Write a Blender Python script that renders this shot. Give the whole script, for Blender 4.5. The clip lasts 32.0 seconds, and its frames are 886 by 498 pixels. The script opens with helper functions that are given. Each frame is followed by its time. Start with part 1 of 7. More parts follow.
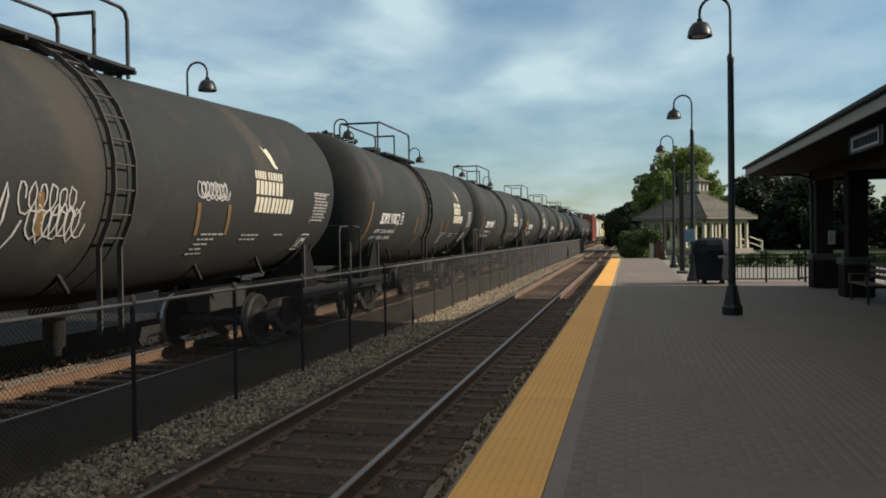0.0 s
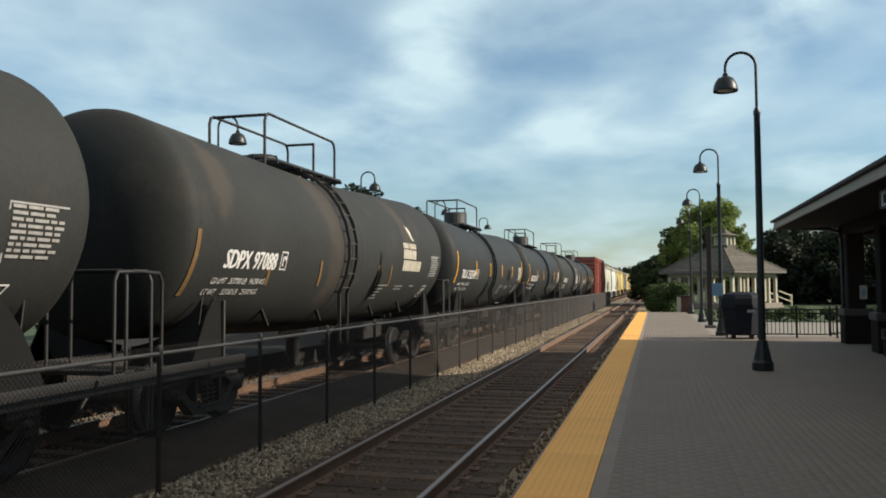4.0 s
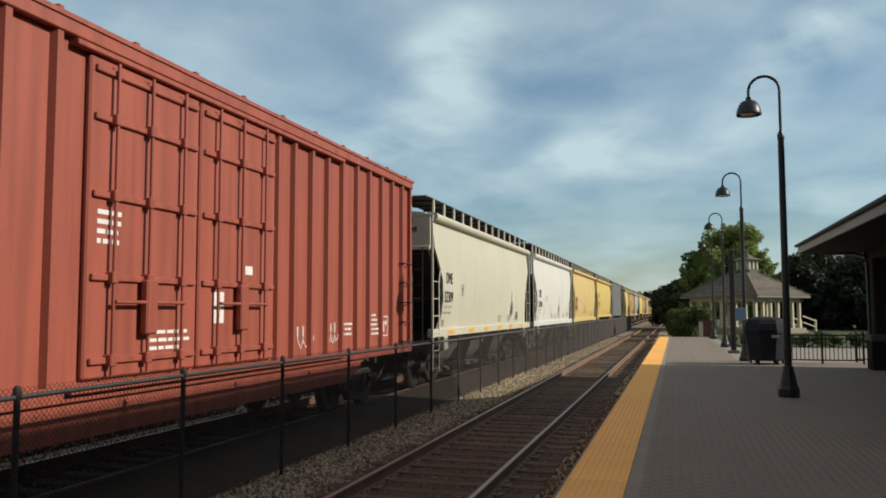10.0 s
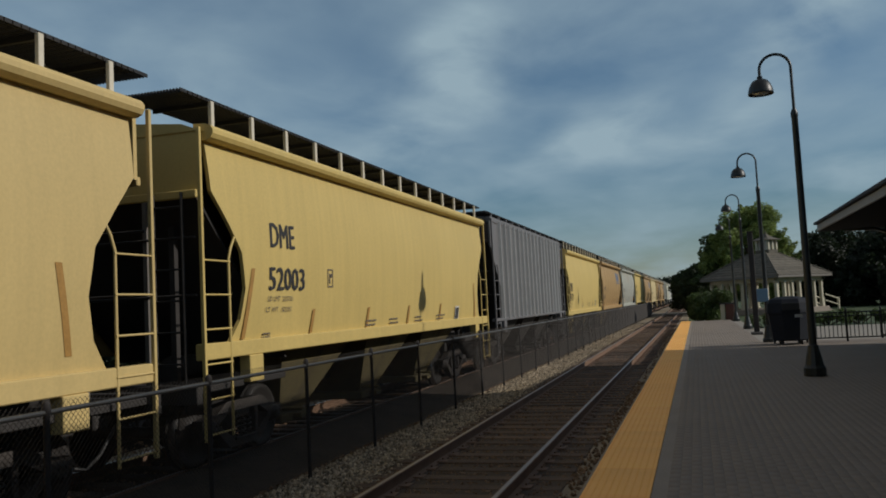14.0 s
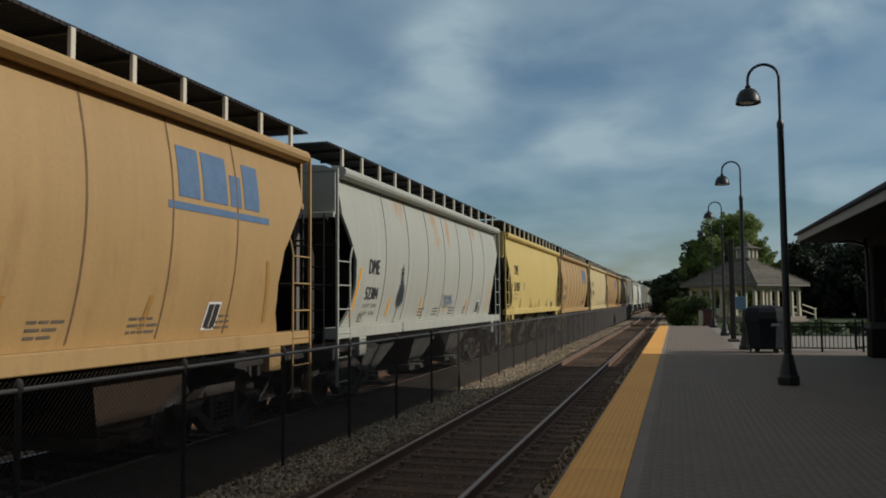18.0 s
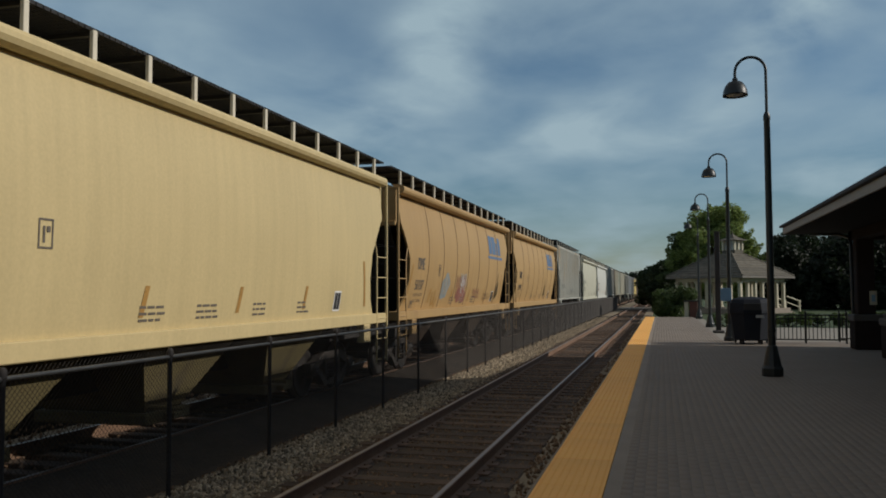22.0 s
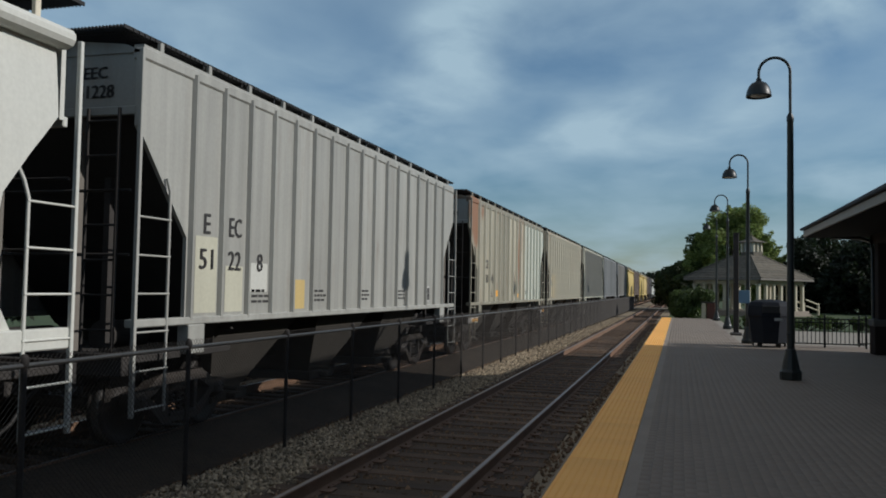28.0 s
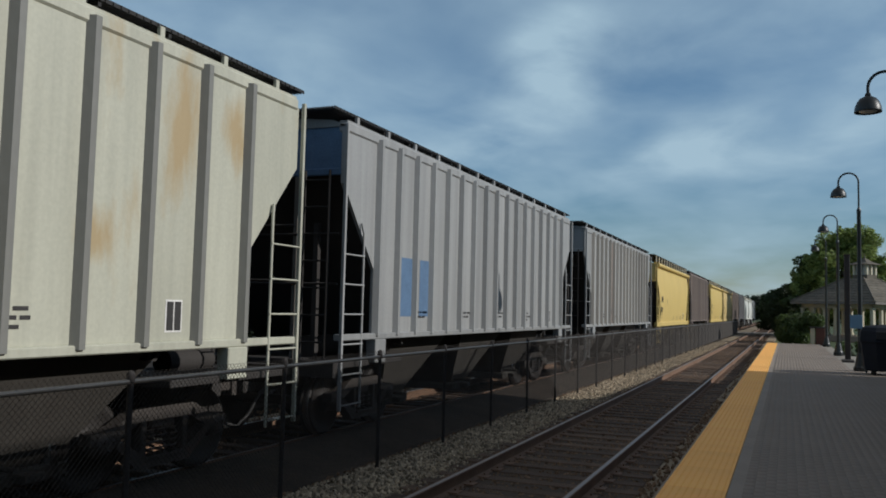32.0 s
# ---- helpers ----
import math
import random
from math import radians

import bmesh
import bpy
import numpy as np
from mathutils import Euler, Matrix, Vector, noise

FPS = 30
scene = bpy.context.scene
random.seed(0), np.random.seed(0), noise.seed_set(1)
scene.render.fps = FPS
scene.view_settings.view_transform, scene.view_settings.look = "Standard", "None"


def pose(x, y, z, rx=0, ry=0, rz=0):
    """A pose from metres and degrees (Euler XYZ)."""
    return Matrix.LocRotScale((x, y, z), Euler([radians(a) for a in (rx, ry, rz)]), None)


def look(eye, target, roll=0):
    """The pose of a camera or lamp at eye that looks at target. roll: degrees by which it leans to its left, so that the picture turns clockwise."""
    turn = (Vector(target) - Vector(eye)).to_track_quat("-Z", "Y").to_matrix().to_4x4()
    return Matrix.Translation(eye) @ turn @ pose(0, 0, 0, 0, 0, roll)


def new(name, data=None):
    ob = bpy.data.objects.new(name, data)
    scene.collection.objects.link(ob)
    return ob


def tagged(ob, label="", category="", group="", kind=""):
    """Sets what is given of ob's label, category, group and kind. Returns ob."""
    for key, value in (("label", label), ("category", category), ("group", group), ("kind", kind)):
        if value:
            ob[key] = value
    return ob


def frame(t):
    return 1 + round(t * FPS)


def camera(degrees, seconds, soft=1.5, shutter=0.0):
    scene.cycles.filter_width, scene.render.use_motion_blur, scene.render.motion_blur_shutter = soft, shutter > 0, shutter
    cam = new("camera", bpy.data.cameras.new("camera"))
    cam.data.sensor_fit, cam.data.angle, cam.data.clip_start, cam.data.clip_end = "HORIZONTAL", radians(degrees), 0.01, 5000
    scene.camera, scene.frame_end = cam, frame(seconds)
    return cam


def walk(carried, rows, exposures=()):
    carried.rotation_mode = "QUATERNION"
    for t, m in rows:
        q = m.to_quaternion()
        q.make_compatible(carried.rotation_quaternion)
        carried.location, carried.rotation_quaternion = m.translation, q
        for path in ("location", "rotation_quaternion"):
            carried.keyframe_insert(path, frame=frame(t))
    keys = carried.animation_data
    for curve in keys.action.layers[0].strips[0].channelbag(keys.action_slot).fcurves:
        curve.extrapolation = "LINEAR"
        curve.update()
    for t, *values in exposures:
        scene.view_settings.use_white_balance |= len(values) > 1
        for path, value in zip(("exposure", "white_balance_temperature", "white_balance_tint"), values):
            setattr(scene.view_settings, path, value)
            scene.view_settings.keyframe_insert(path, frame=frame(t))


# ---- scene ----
cam = camera(56.0, 32.0, soft=1.8)
EYE = Vector((0.0, 0.0, 1.72))


SWAY = ((0, 0.05), (3, 0.04), (6, 0.025), (9, -0.01), (13, -0.02), (23, -0.01), (28, -0.04), (30, -0.02), (32, 0.02))


def aim(t, yaw, pitch, roll):
    """The camera's pose for a heading to the left of the track, a tilt and a roll, in degrees; it sways a little."""
    aside = float(np.interp(t, *zip(*SWAY)))
    eye = EYE + Vector((aside, 0, 0))
    y, p = radians(yaw) + math.atan(aside / 30), radians(pitch)
    way = Vector((-math.sin(y) * math.cos(p), math.cos(y) * math.cos(p), math.sin(p)))
    return look(eye, eye + way, roll)


# seconds, heading, tilt, roll: a hand-held camera on one spot
HEADINGS = [
    (0, 12.49, -0.95, -0.77),
    (0.5, 12.31, -1.10, -0.58),
    (1, 11.91, -3.67, -0.30),
    (1.5, 12.84, 0.72, -0.63),
    (2, 12.90, 1.68, -1.33),
    (2.5, 13.19, 2.40, -0.56),
    (3, 14.25, 3.96, -1.44),
    (3.5, 14.22, 2.65, -0.36),
    (5.5, 14.16, 2.79, -0.63),
    (6, 14.55, 3.20, -0.60),
    (6.5, 12.98, 3.31, -0.33),
    (7, 12.47, 4.28, -0.15),
    (7.5, 13.20, 5.33, -0.29),
    (8, 14.50, 4.00, 0.42),
    (8.5, 14.89, 3.30, -0.33),
    (9, 15.99, 3.86, -0.22),
    (9.5, 15.67, 4.42, -0.03),
    (10, 15.62, 4.26, -0.10),
    (10.5, 15.39, 4.36, 0.24),
    (11, 16.44, 4.91, -0.40),
    (11.5, 16.43, 4.53, -0.82),
    (12, 16.19, 4.35, -1.52),
    (12.5, 16.39, 3.98, -2.31),
    (13, 16.73, 3.90, -2.11),
    (13.5, 17.13, 4.10, -3.22),
    (14, 16.77, 4.02, -2.91),
    (14.5, 16.23, 4.06, -2.36),
    (16.5, 16.18, 3.89, -1.03),
    (17, 15.12, 3.51, -1.11),
    (17.5, 14.84, 3.83, -0.60),
    (18, 15.60, 3.61, -0.46),
    (18.5, 15.78, 3.50, -0.35),
    (19, 15.27, 3.24, -0.47),
    (19.5, 14.75, 3.42, -0.12),
    (20, 15.21, 3.19, 0.21),
    (20.5, 14.81, 3.05, -0.24),
    (21, 15.06, 2.84, -0.44),
    (21.5, 14.83, 3.15, -0.17),
    (22, 14.73, 2.94, -0.20),
    (22.5, 14.68, 2.92, -0.05),
    (23, 14.52, 2.75, 0.46),
    (23.5, 14.47, 2.59, 0.03),
    (24, 14.38, 3.19, 0.20),
    (24.5, 14.54, 2.95, 0.08),
    (25, 15.89, 3.10, 0.57),
    (25.5, 15.22, 3.27, 0.69),
    (27.5, 16.57, 3.38, 0.85),
    (28, 15.92, 2.67, 0.97),
    (28.5, 15.79, 2.61, 0.60),
    (29, 16.06, 2.06, 0.30),
    (29.5, 15.02, 2.11, 0.15),
    (30, 16.46, 1.78, -0.93),
    (30.5, 16.71, 0.58, -1.04),
    (31, 19.49, 4.24, 1.28),
    (31.5, 20.39, 4.90, 1.47),
    (32, 22.41, 4.05, 1.36),
]
# seconds, stops, white balance
EXPOSURES = [(0, 0.05, 6450, 10), (2, 0.28, 6450, 10), (3, 0.28, 6450, 10), (7, 0.05, 6450, 10), (9.0, -0.1, 6500, 10), (10.0, -0.05, 6500, 10), (11.0, -0.18, 6400, 10), (12.0, -0.5, 6150, 10), (13.5, -0.85, 5950, 10), (16.5, -0.75, 6030, 10), (18, -0.75, 6050, 10),
             (23, -0.69, 6060, 10), (25, -0.54, 5960, 10),
             (28, -0.52, 5760, 10), (30.5, -0.5, 5730, 10), (32, -0.48, 5730, 10)]
walk(cam, [(t, aim(t, a, b, c)) for t, a, b, c in HEADINGS], EXPOSURES)

# ---- light ----
SUN_EL, SUN_AZ = 28.5, 82.5  # degrees; azimuth clockwise from the track's direction

sun = new("sun", bpy.data.lights.new("sun", "SUN"))
sun.data.energy, sun.data.angle, sun.data.color = 4.6, radians(0.6), (1.0, 0.90, 0.76)
_e, _a = radians(SUN_EL), radians(SUN_AZ)
sun.matrix_world = look((math.sin(_a) * math.cos(_e) * 60, math.cos(_a) * math.cos(_e) * 60, math.sin(_e) * 60), (0, 0, 0))

world = bpy.data.worlds.new("world")
scene.world = world
world.use_nodes = True
wn, wl = world.node_tree.nodes, world.node_tree.links
wn.clear()
sky = wn.new("ShaderNodeTexSky")
sky.sky_type, sky.sun_disc = "NISHITA", False
sky.sun_elevation, sky.sun_rotation = _e, _a
sky.air_density, sky.dust_density, sky.ozone_density = 1.0, 0.15, 1.8
coord = wn.new("ShaderNodeTexCoord")
split = wn.new("ShaderNodeSeparateXYZ")
wl.new(coord.outputs["Generated"], split.inputs[0])


def wmath(operation, a, b):
    node = wn.new("ShaderNodeMath")
    node.operation = operation
    for k, v in enumerate((a, b)):
        if isinstance(v, (int, float)):
            node.inputs[k].default_value = v
        else:
            wl.new(v, node.inputs[k])
    return node.outputs[0]


CLOUD_BANKS = ((-0.272, 0.335, 0.070, 0.045, 25, 0.50), (-0.250, 0.268, 0.045, 0.032, -30, 0.25), (-0.32, 0.240, 0.11, 0.045, 20, 0.26), (-0.80, 0.34, 0.26, 0.10, -10, 0.20),
               (-0.097, 0.197, 0.085, 0.032, 14, 0.44), (0.130, 0.285, 0.13, 0.040, 42, 0.46), (0.19, 0.345, 0.10, 0.05, 0, 0.26), (0.203, 0.135, 0.11, 0.030, 14, 0.20),
               (-0.535, 0.22, 0.22, 0.08, -8, 0.22), (0.02, 0.185, 0.11, 0.020, 10, 0.18), (-0.15, 0.32, 0.26, 0.07, 0, 0.13), (-0.46, 0.35, 0.12, 0.05, 0, -0.12),
               (-0.105, 0.285, 0.10, 0.032, 10, -0.03), (0.03, 0.24, 0.09, 0.030, 15, -0.08), (-0.385, 0.32, 0.05, 0.05, 20, -0.07))
# a flat layer of cloud, seen in perspective
height = wmath("ADD", wmath("MAXIMUM", split.outputs["Z"], 0.0), 0.14)
flat = wn.new("ShaderNodeCombineXYZ")
wl.new(wmath("DIVIDE", split.outputs["X"], height), flat.inputs["X"])
wl.new(wmath("DIVIDE", split.outputs["Y"], height), flat.inputs["Y"])
def cloud_noise(scale, detail, rough, stretch, turn, shift, warp):
    """One layer of cloud: noise on the flat layer, drawn out along the wind."""
    squash = wn.new("ShaderNodeMapping")
    squash.inputs["Scale"].default_value, squash.inputs["Rotation"].default_value = (*stretch, 1.0), (0.0, 0.0, radians(turn))
    squash.inputs["Location"].default_value = (*shift, 0.0)
    wl.new(flat.outputs[0], squash.inputs["Vector"])
    noise = wn.new("ShaderNodeTexNoise")
    noise.inputs["Scale"].default_value, noise.inputs["Detail"].default_value, noise.inputs["Roughness"].default_value = scale, detail, rough
    noise.inputs["Distortion"].default_value = warp
    wl.new(squash.outputs["Vector"], noise.inputs["Vector"])
    return noise.outputs["Fac"]


broad = cloud_noise(1.35, 3.0, 0.5, (1.25, 0.75), -24, (3.1, 1.7), 0.3)
wisps = cloud_noise(2.1, 6.0, 0.52, (1.1, 0.9), 30, (0.4, 6.2), 0.25)
cover = wmath("ADD", wmath("MULTIPLY", wmath("SUBTRACT", broad, 0.5), 1.0), 0.36)
cover = wmath("ADD", cover, wmath("MULTIPLY", wmath("SUBTRACT", wisps, 0.5), 0.8))
# banks of cloud and blue gaps ahead: bearing and height as tangents, half-widths, turn, weight
ahead = wn.new("ShaderNodeCombineXYZ")
front = wmath("MAXIMUM", split.outputs["Y"], 0.05)
wl.new(wmath("DIVIDE", split.outputs["X"], front), ahead.inputs["X"])
wl.new(wmath("DIVIDE", split.outputs["Z"], front), ahead.inputs["Y"])
ragged = wmath("MAXIMUM", wmath("ADD", wmath("MULTIPLY", wisps, 3.6), -0.8), 0.0)
for bearing, rise, wide, tall, turn, weight in CLOUD_BANKS:
    place = wn.new("ShaderNodeMapping")
    place.vector_type = "TEXTURE"
    place.inputs["Location"].default_value, place.inputs["Rotation"].default_value = (bearing, rise, 0.0), (0.0, 0.0, radians(turn))
    place.inputs["Scale"].default_value = (wide, tall, 1.0)
    wl.new(ahead.outputs[0], place.inputs["Vector"])
    away = wn.new("ShaderNodeVectorMath")
    away.operation = "LENGTH"
    wl.new(place.outputs["Vector"], away.inputs[0])
    soft = wn.new("ShaderNodeMapRange")
    soft.interpolation_type = "SMOOTHERSTEP"
    soft.inputs["From Min"].default_value, soft.inputs["From Max"].default_value = 0.0, 1.7
    soft.inputs["To Min"].default_value, soft.inputs["To Max"].default_value = weight, 0.0
    wl.new(away.outputs["Value"], soft.inputs["Value"])
    cover = wmath("ADD", cover, wmath("MULTIPLY", soft.outputs[0], ragged))
fade = wn.new("ShaderNodeMapRange")
fade.inputs["From Min"].default_value, fade.inputs["From Max"].default_value = 0.35, 0.85
fade.inputs["To Min"].default_value, fade.inputs["To Max"].default_value = 1.0, 1.25
wl.new(split.outputs["Z"], fade.inputs["Value"])
limit = wn.new("ShaderNodeClamp")
limit.inputs["Min"].default_value, limit.inputs["Max"].default_value = 0.06, 0.95
wl.new(wmath("MULTIPLY", cover, fade.outputs[0]), limit.inputs["Value"])
cloud_light = wn.new("ShaderNodeMix")
cloud_light.data_type = "RGBA"
# warm tint put into unseen overhead clouds to take blue off the ground
cloud_tint = wn.new("ShaderNodeMix")
cloud_tint.data_type = "RGBA"
cloud_tint.inputs[6].default_value, cloud_tint.inputs[7].default_value = (6.7, 8.5, 9.0, 1), (8.3, 7.5, 6.0, 1)
overhead = wn.new("ShaderNodeMapRange")
overhead.inputs["From Min"].default_value, overhead.inputs["From Max"].default_value = 0.38, 0.62
wl.new(split.outputs["Z"], overhead.inputs["Value"])
wl.new(overhead.outputs[0], cloud_tint.inputs[0])
wl.new(cloud_tint.outputs[2], cloud_light.inputs[7])
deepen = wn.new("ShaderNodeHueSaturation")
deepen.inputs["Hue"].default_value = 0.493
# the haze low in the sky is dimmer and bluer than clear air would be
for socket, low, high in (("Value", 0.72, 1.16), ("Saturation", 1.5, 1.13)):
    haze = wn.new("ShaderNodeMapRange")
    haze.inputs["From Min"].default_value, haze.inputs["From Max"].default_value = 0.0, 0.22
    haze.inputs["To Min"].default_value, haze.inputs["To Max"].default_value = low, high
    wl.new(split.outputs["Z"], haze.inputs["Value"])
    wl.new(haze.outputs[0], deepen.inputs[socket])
back = wn.new("ShaderNodeBackground")
back.inputs["Strength"].default_value = 0.085
out = wn.new("ShaderNodeOutputWorld")
wl.new(limit.outputs[0], cloud_light.inputs[0])
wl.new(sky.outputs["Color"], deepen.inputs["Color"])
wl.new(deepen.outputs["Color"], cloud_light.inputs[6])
wl.new(cloud_light.outputs[2], back.inputs["Color"])
wl.new(back.outputs["Background"], out.inputs["Surface"])


# ---- materials ----
def paint(name, colour, rough=0.6, metal=0.0, vary=0.12, scale=3.0, grain=40.0, bump=0.15, stain=None, stain_amount=0.0, stain_scale=(1.2, 1.2, 0.35),
          island=0.0, piece=0.0, coat=0.0, top=0.0, spots=(), gloss=0.5, streak=0.0):
    """A surface of one colour with broad blotches, fine grain and, where given, streaked stains."""
    m = bpy.data.materials.new(name)
    m.use_nodes = True
    n, l = m.node_tree.nodes, m.node_tree.links
    b = n["Principled BSDF"]
    b.inputs["Roughness"].default_value, b.inputs["Metallic"].default_value = rough, metal
    b.inputs["Coat Weight"].default_value, b.inputs["Specular IOR Level"].default_value = coat, gloss
    tc = n.new("ShaderNodeTexCoord")
    broad = n.new("ShaderNodeTexNoise")
    broad.inputs["Scale"].default_value, broad.inputs["Detail"].default_value = scale, 6.0
    fine = n.new("ShaderNodeTexNoise")
    fine.inputs["Scale"].default_value, fine.inputs["Detail"].default_value = grain, 3.0
    l.new(tc.outputs["Object"], broad.inputs["Vector"])
    l.new(tc.outputs["Object"], fine.inputs["Vector"])
    add = n.new("ShaderNodeMath")
    add.operation = "ADD"
    l.new(broad.outputs["Fac"], add.inputs[0])
    l.new(fine.outputs["Fac"], add.inputs[1])
    value = n.new("ShaderNodeMapRange")
    value.inputs["From Min"].default_value, value.inputs["From Max"].default_value = 0.6, 1.4
    value.inputs["To Min"].default_value, value.inputs["To Max"].default_value = 1 - vary, 1 + vary
    l.new(add.outputs[0], value.inputs["Value"])
    last = value.outputs[0]
    for amount, node, socket in ((island, "ShaderNodeNewGeometry", "Random Per Island"), (piece, "ShaderNodeObjectInfo", "Random")):
        if amount:
            src = n.new(node)
            spread = n.new("ShaderNodeMapRange")
            spread.inputs["To Min"].default_value, spread.inputs["To Max"].default_value = 1 - amount, 1 + amount
            l.new(src.outputs[socket], spread.inputs["Value"])
            times = n.new("ShaderNodeMath")
            times.operation = "MULTIPLY"
            l.new(last, times.inputs[0])
            l.new(spread.outputs[0], times.inputs[1])
            last = times.outputs[0]
    if streak:
        down = n.new("ShaderNodeMapping")
        down.inputs["Scale"].default_value = (1.0, 4.5, 0.22)
        runs = n.new("ShaderNodeTexNoise")
        runs.inputs["Scale"].default_value, runs.inputs["Detail"].default_value = 1.3, 5.0
        fade = n.new("ShaderNodeMapRange")
        fade.inputs["From Min"].default_value, fade.inputs["From Max"].default_value = 0.35, 0.62
        fade.inputs["To Min"].default_value, fade.inputs["To Max"].default_value = 1 - streak, 1 + 0.2 * streak
        times = n.new("ShaderNodeMath")
        times.operation = "MULTIPLY"
        l.new(tc.outputs["Object"], down.inputs["Vector"])
        l.new(down.outputs["Vector"], runs.inputs["Vector"])
        l.new(runs.outputs["Fac"], fade.inputs["Value"])
        l.new(last, times.inputs[0])
        l.new(fade.outputs[0], times.inputs[1])
        last = times.outputs[0]
    tint = n.new("ShaderNodeVectorMath")
    tint.operation = "SCALE"
    tint.inputs[0].default_value = colour
    l.new(last, tint.inputs["Scale"])
    colour_out = tint.outputs[0]
    if stain:
        stretch = n.new("ShaderNodeMapping")
        stretch.inputs["Scale"].default_value = stain_scale
        blot = n.new("ShaderNodeTexNoise")
        blot.inputs["Scale"].default_value, blot.inputs["Detail"].default_value, blot.inputs["Roughness"].default_value = 1.9, 9.0, 0.68
        l.new(tc.outputs["Object"], stretch.inputs["Vector"])
        l.new(stretch.outputs["Vector"], blot.inputs["Vector"])
        cut = n.new("ShaderNodeMapRange")
        low = 0.68 - 0.3 * stain_amount
        cut.inputs["From Min"].default_value, cut.inputs["From Max"].default_value = low, low + 0.22
        cut.inputs["To Max"].default_value = 0.78
        worn = blot.outputs["Fac"]
        if top:
            parts_of = n.new("ShaderNodeSeparateXYZ")
            rise = n.new("ShaderNodeMath")
            rise.operation = "MULTIPLY_ADD"
            rise.inputs[1].default_value, rise.inputs[2].default_value = top, -3.2 * top
            both = n.new("ShaderNodeMath")
            both.operation = "ADD"
            l.new(tc.outputs["Object"], parts_of.inputs[0])
            l.new(parts_of.outputs["Z"], rise.inputs[0])
            l.new(rise.outputs[0], both.inputs[0])
            l.new(worn, both.inputs[1])
            worn = both.outputs[0]
        for y, z, ry, rz in spots:
            away = n.new("ShaderNodeVectorMath")
            away.operation = "SUBTRACT"
            away.inputs[1].default_value = (0, y, z)
            ratio = n.new("ShaderNodeVectorMath")
            ratio.operation = "MULTIPLY"
            ratio.inputs[1].default_value = (0, 1 / ry, 1 / rz)
            far = n.new("ShaderNodeVectorMath")
            far.operation = "LENGTH"
            fall = n.new("ShaderNodeMapRange")
            fall.inputs["From Min"].default_value, fall.inputs["From Max"].default_value = 0.2, 1.3
            fall.inputs["To Min"].default_value, fall.inputs["To Max"].default_value = 0.33, 0.0
            more = n.new("ShaderNodeMath")
            more.operation = "ADD"
            l.new(tc.outputs["Object"], away.inputs[0])
            l.new(away.outputs[0], ratio.inputs[0])
            l.new(ratio.outputs[0], far.inputs[0])
            l.new(far.outputs["Value"], fall.inputs["Value"])
            l.new(fall.outputs[0], more.inputs[0])
            l.new(worn, more.inputs[1])
            worn = more.outputs[0]
        l.new(worn, cut.inputs["Value"])
        mix = n.new("ShaderNodeMix")
        mix.data_type = "RGBA"
        mix.inputs[7].default_value = (*stain, 1)
        l.new(cut.outputs[0], mix.inputs[0])
        l.new(colour_out, mix.inputs[6])
        colour_out = mix.outputs[2]
    l.new(colour_out, b.inputs["Base Color"])
    if bump:
        bm = n.new("ShaderNodeBump")
        bm.inputs["Strength"].default_value, bm.inputs["Distance"].default_value = bump, 0.01
        l.new(fine.outputs["Fac"], bm.inputs["Height"])
        l.new(bm.outputs["Normal"], b.inputs["Normal"])
    return m


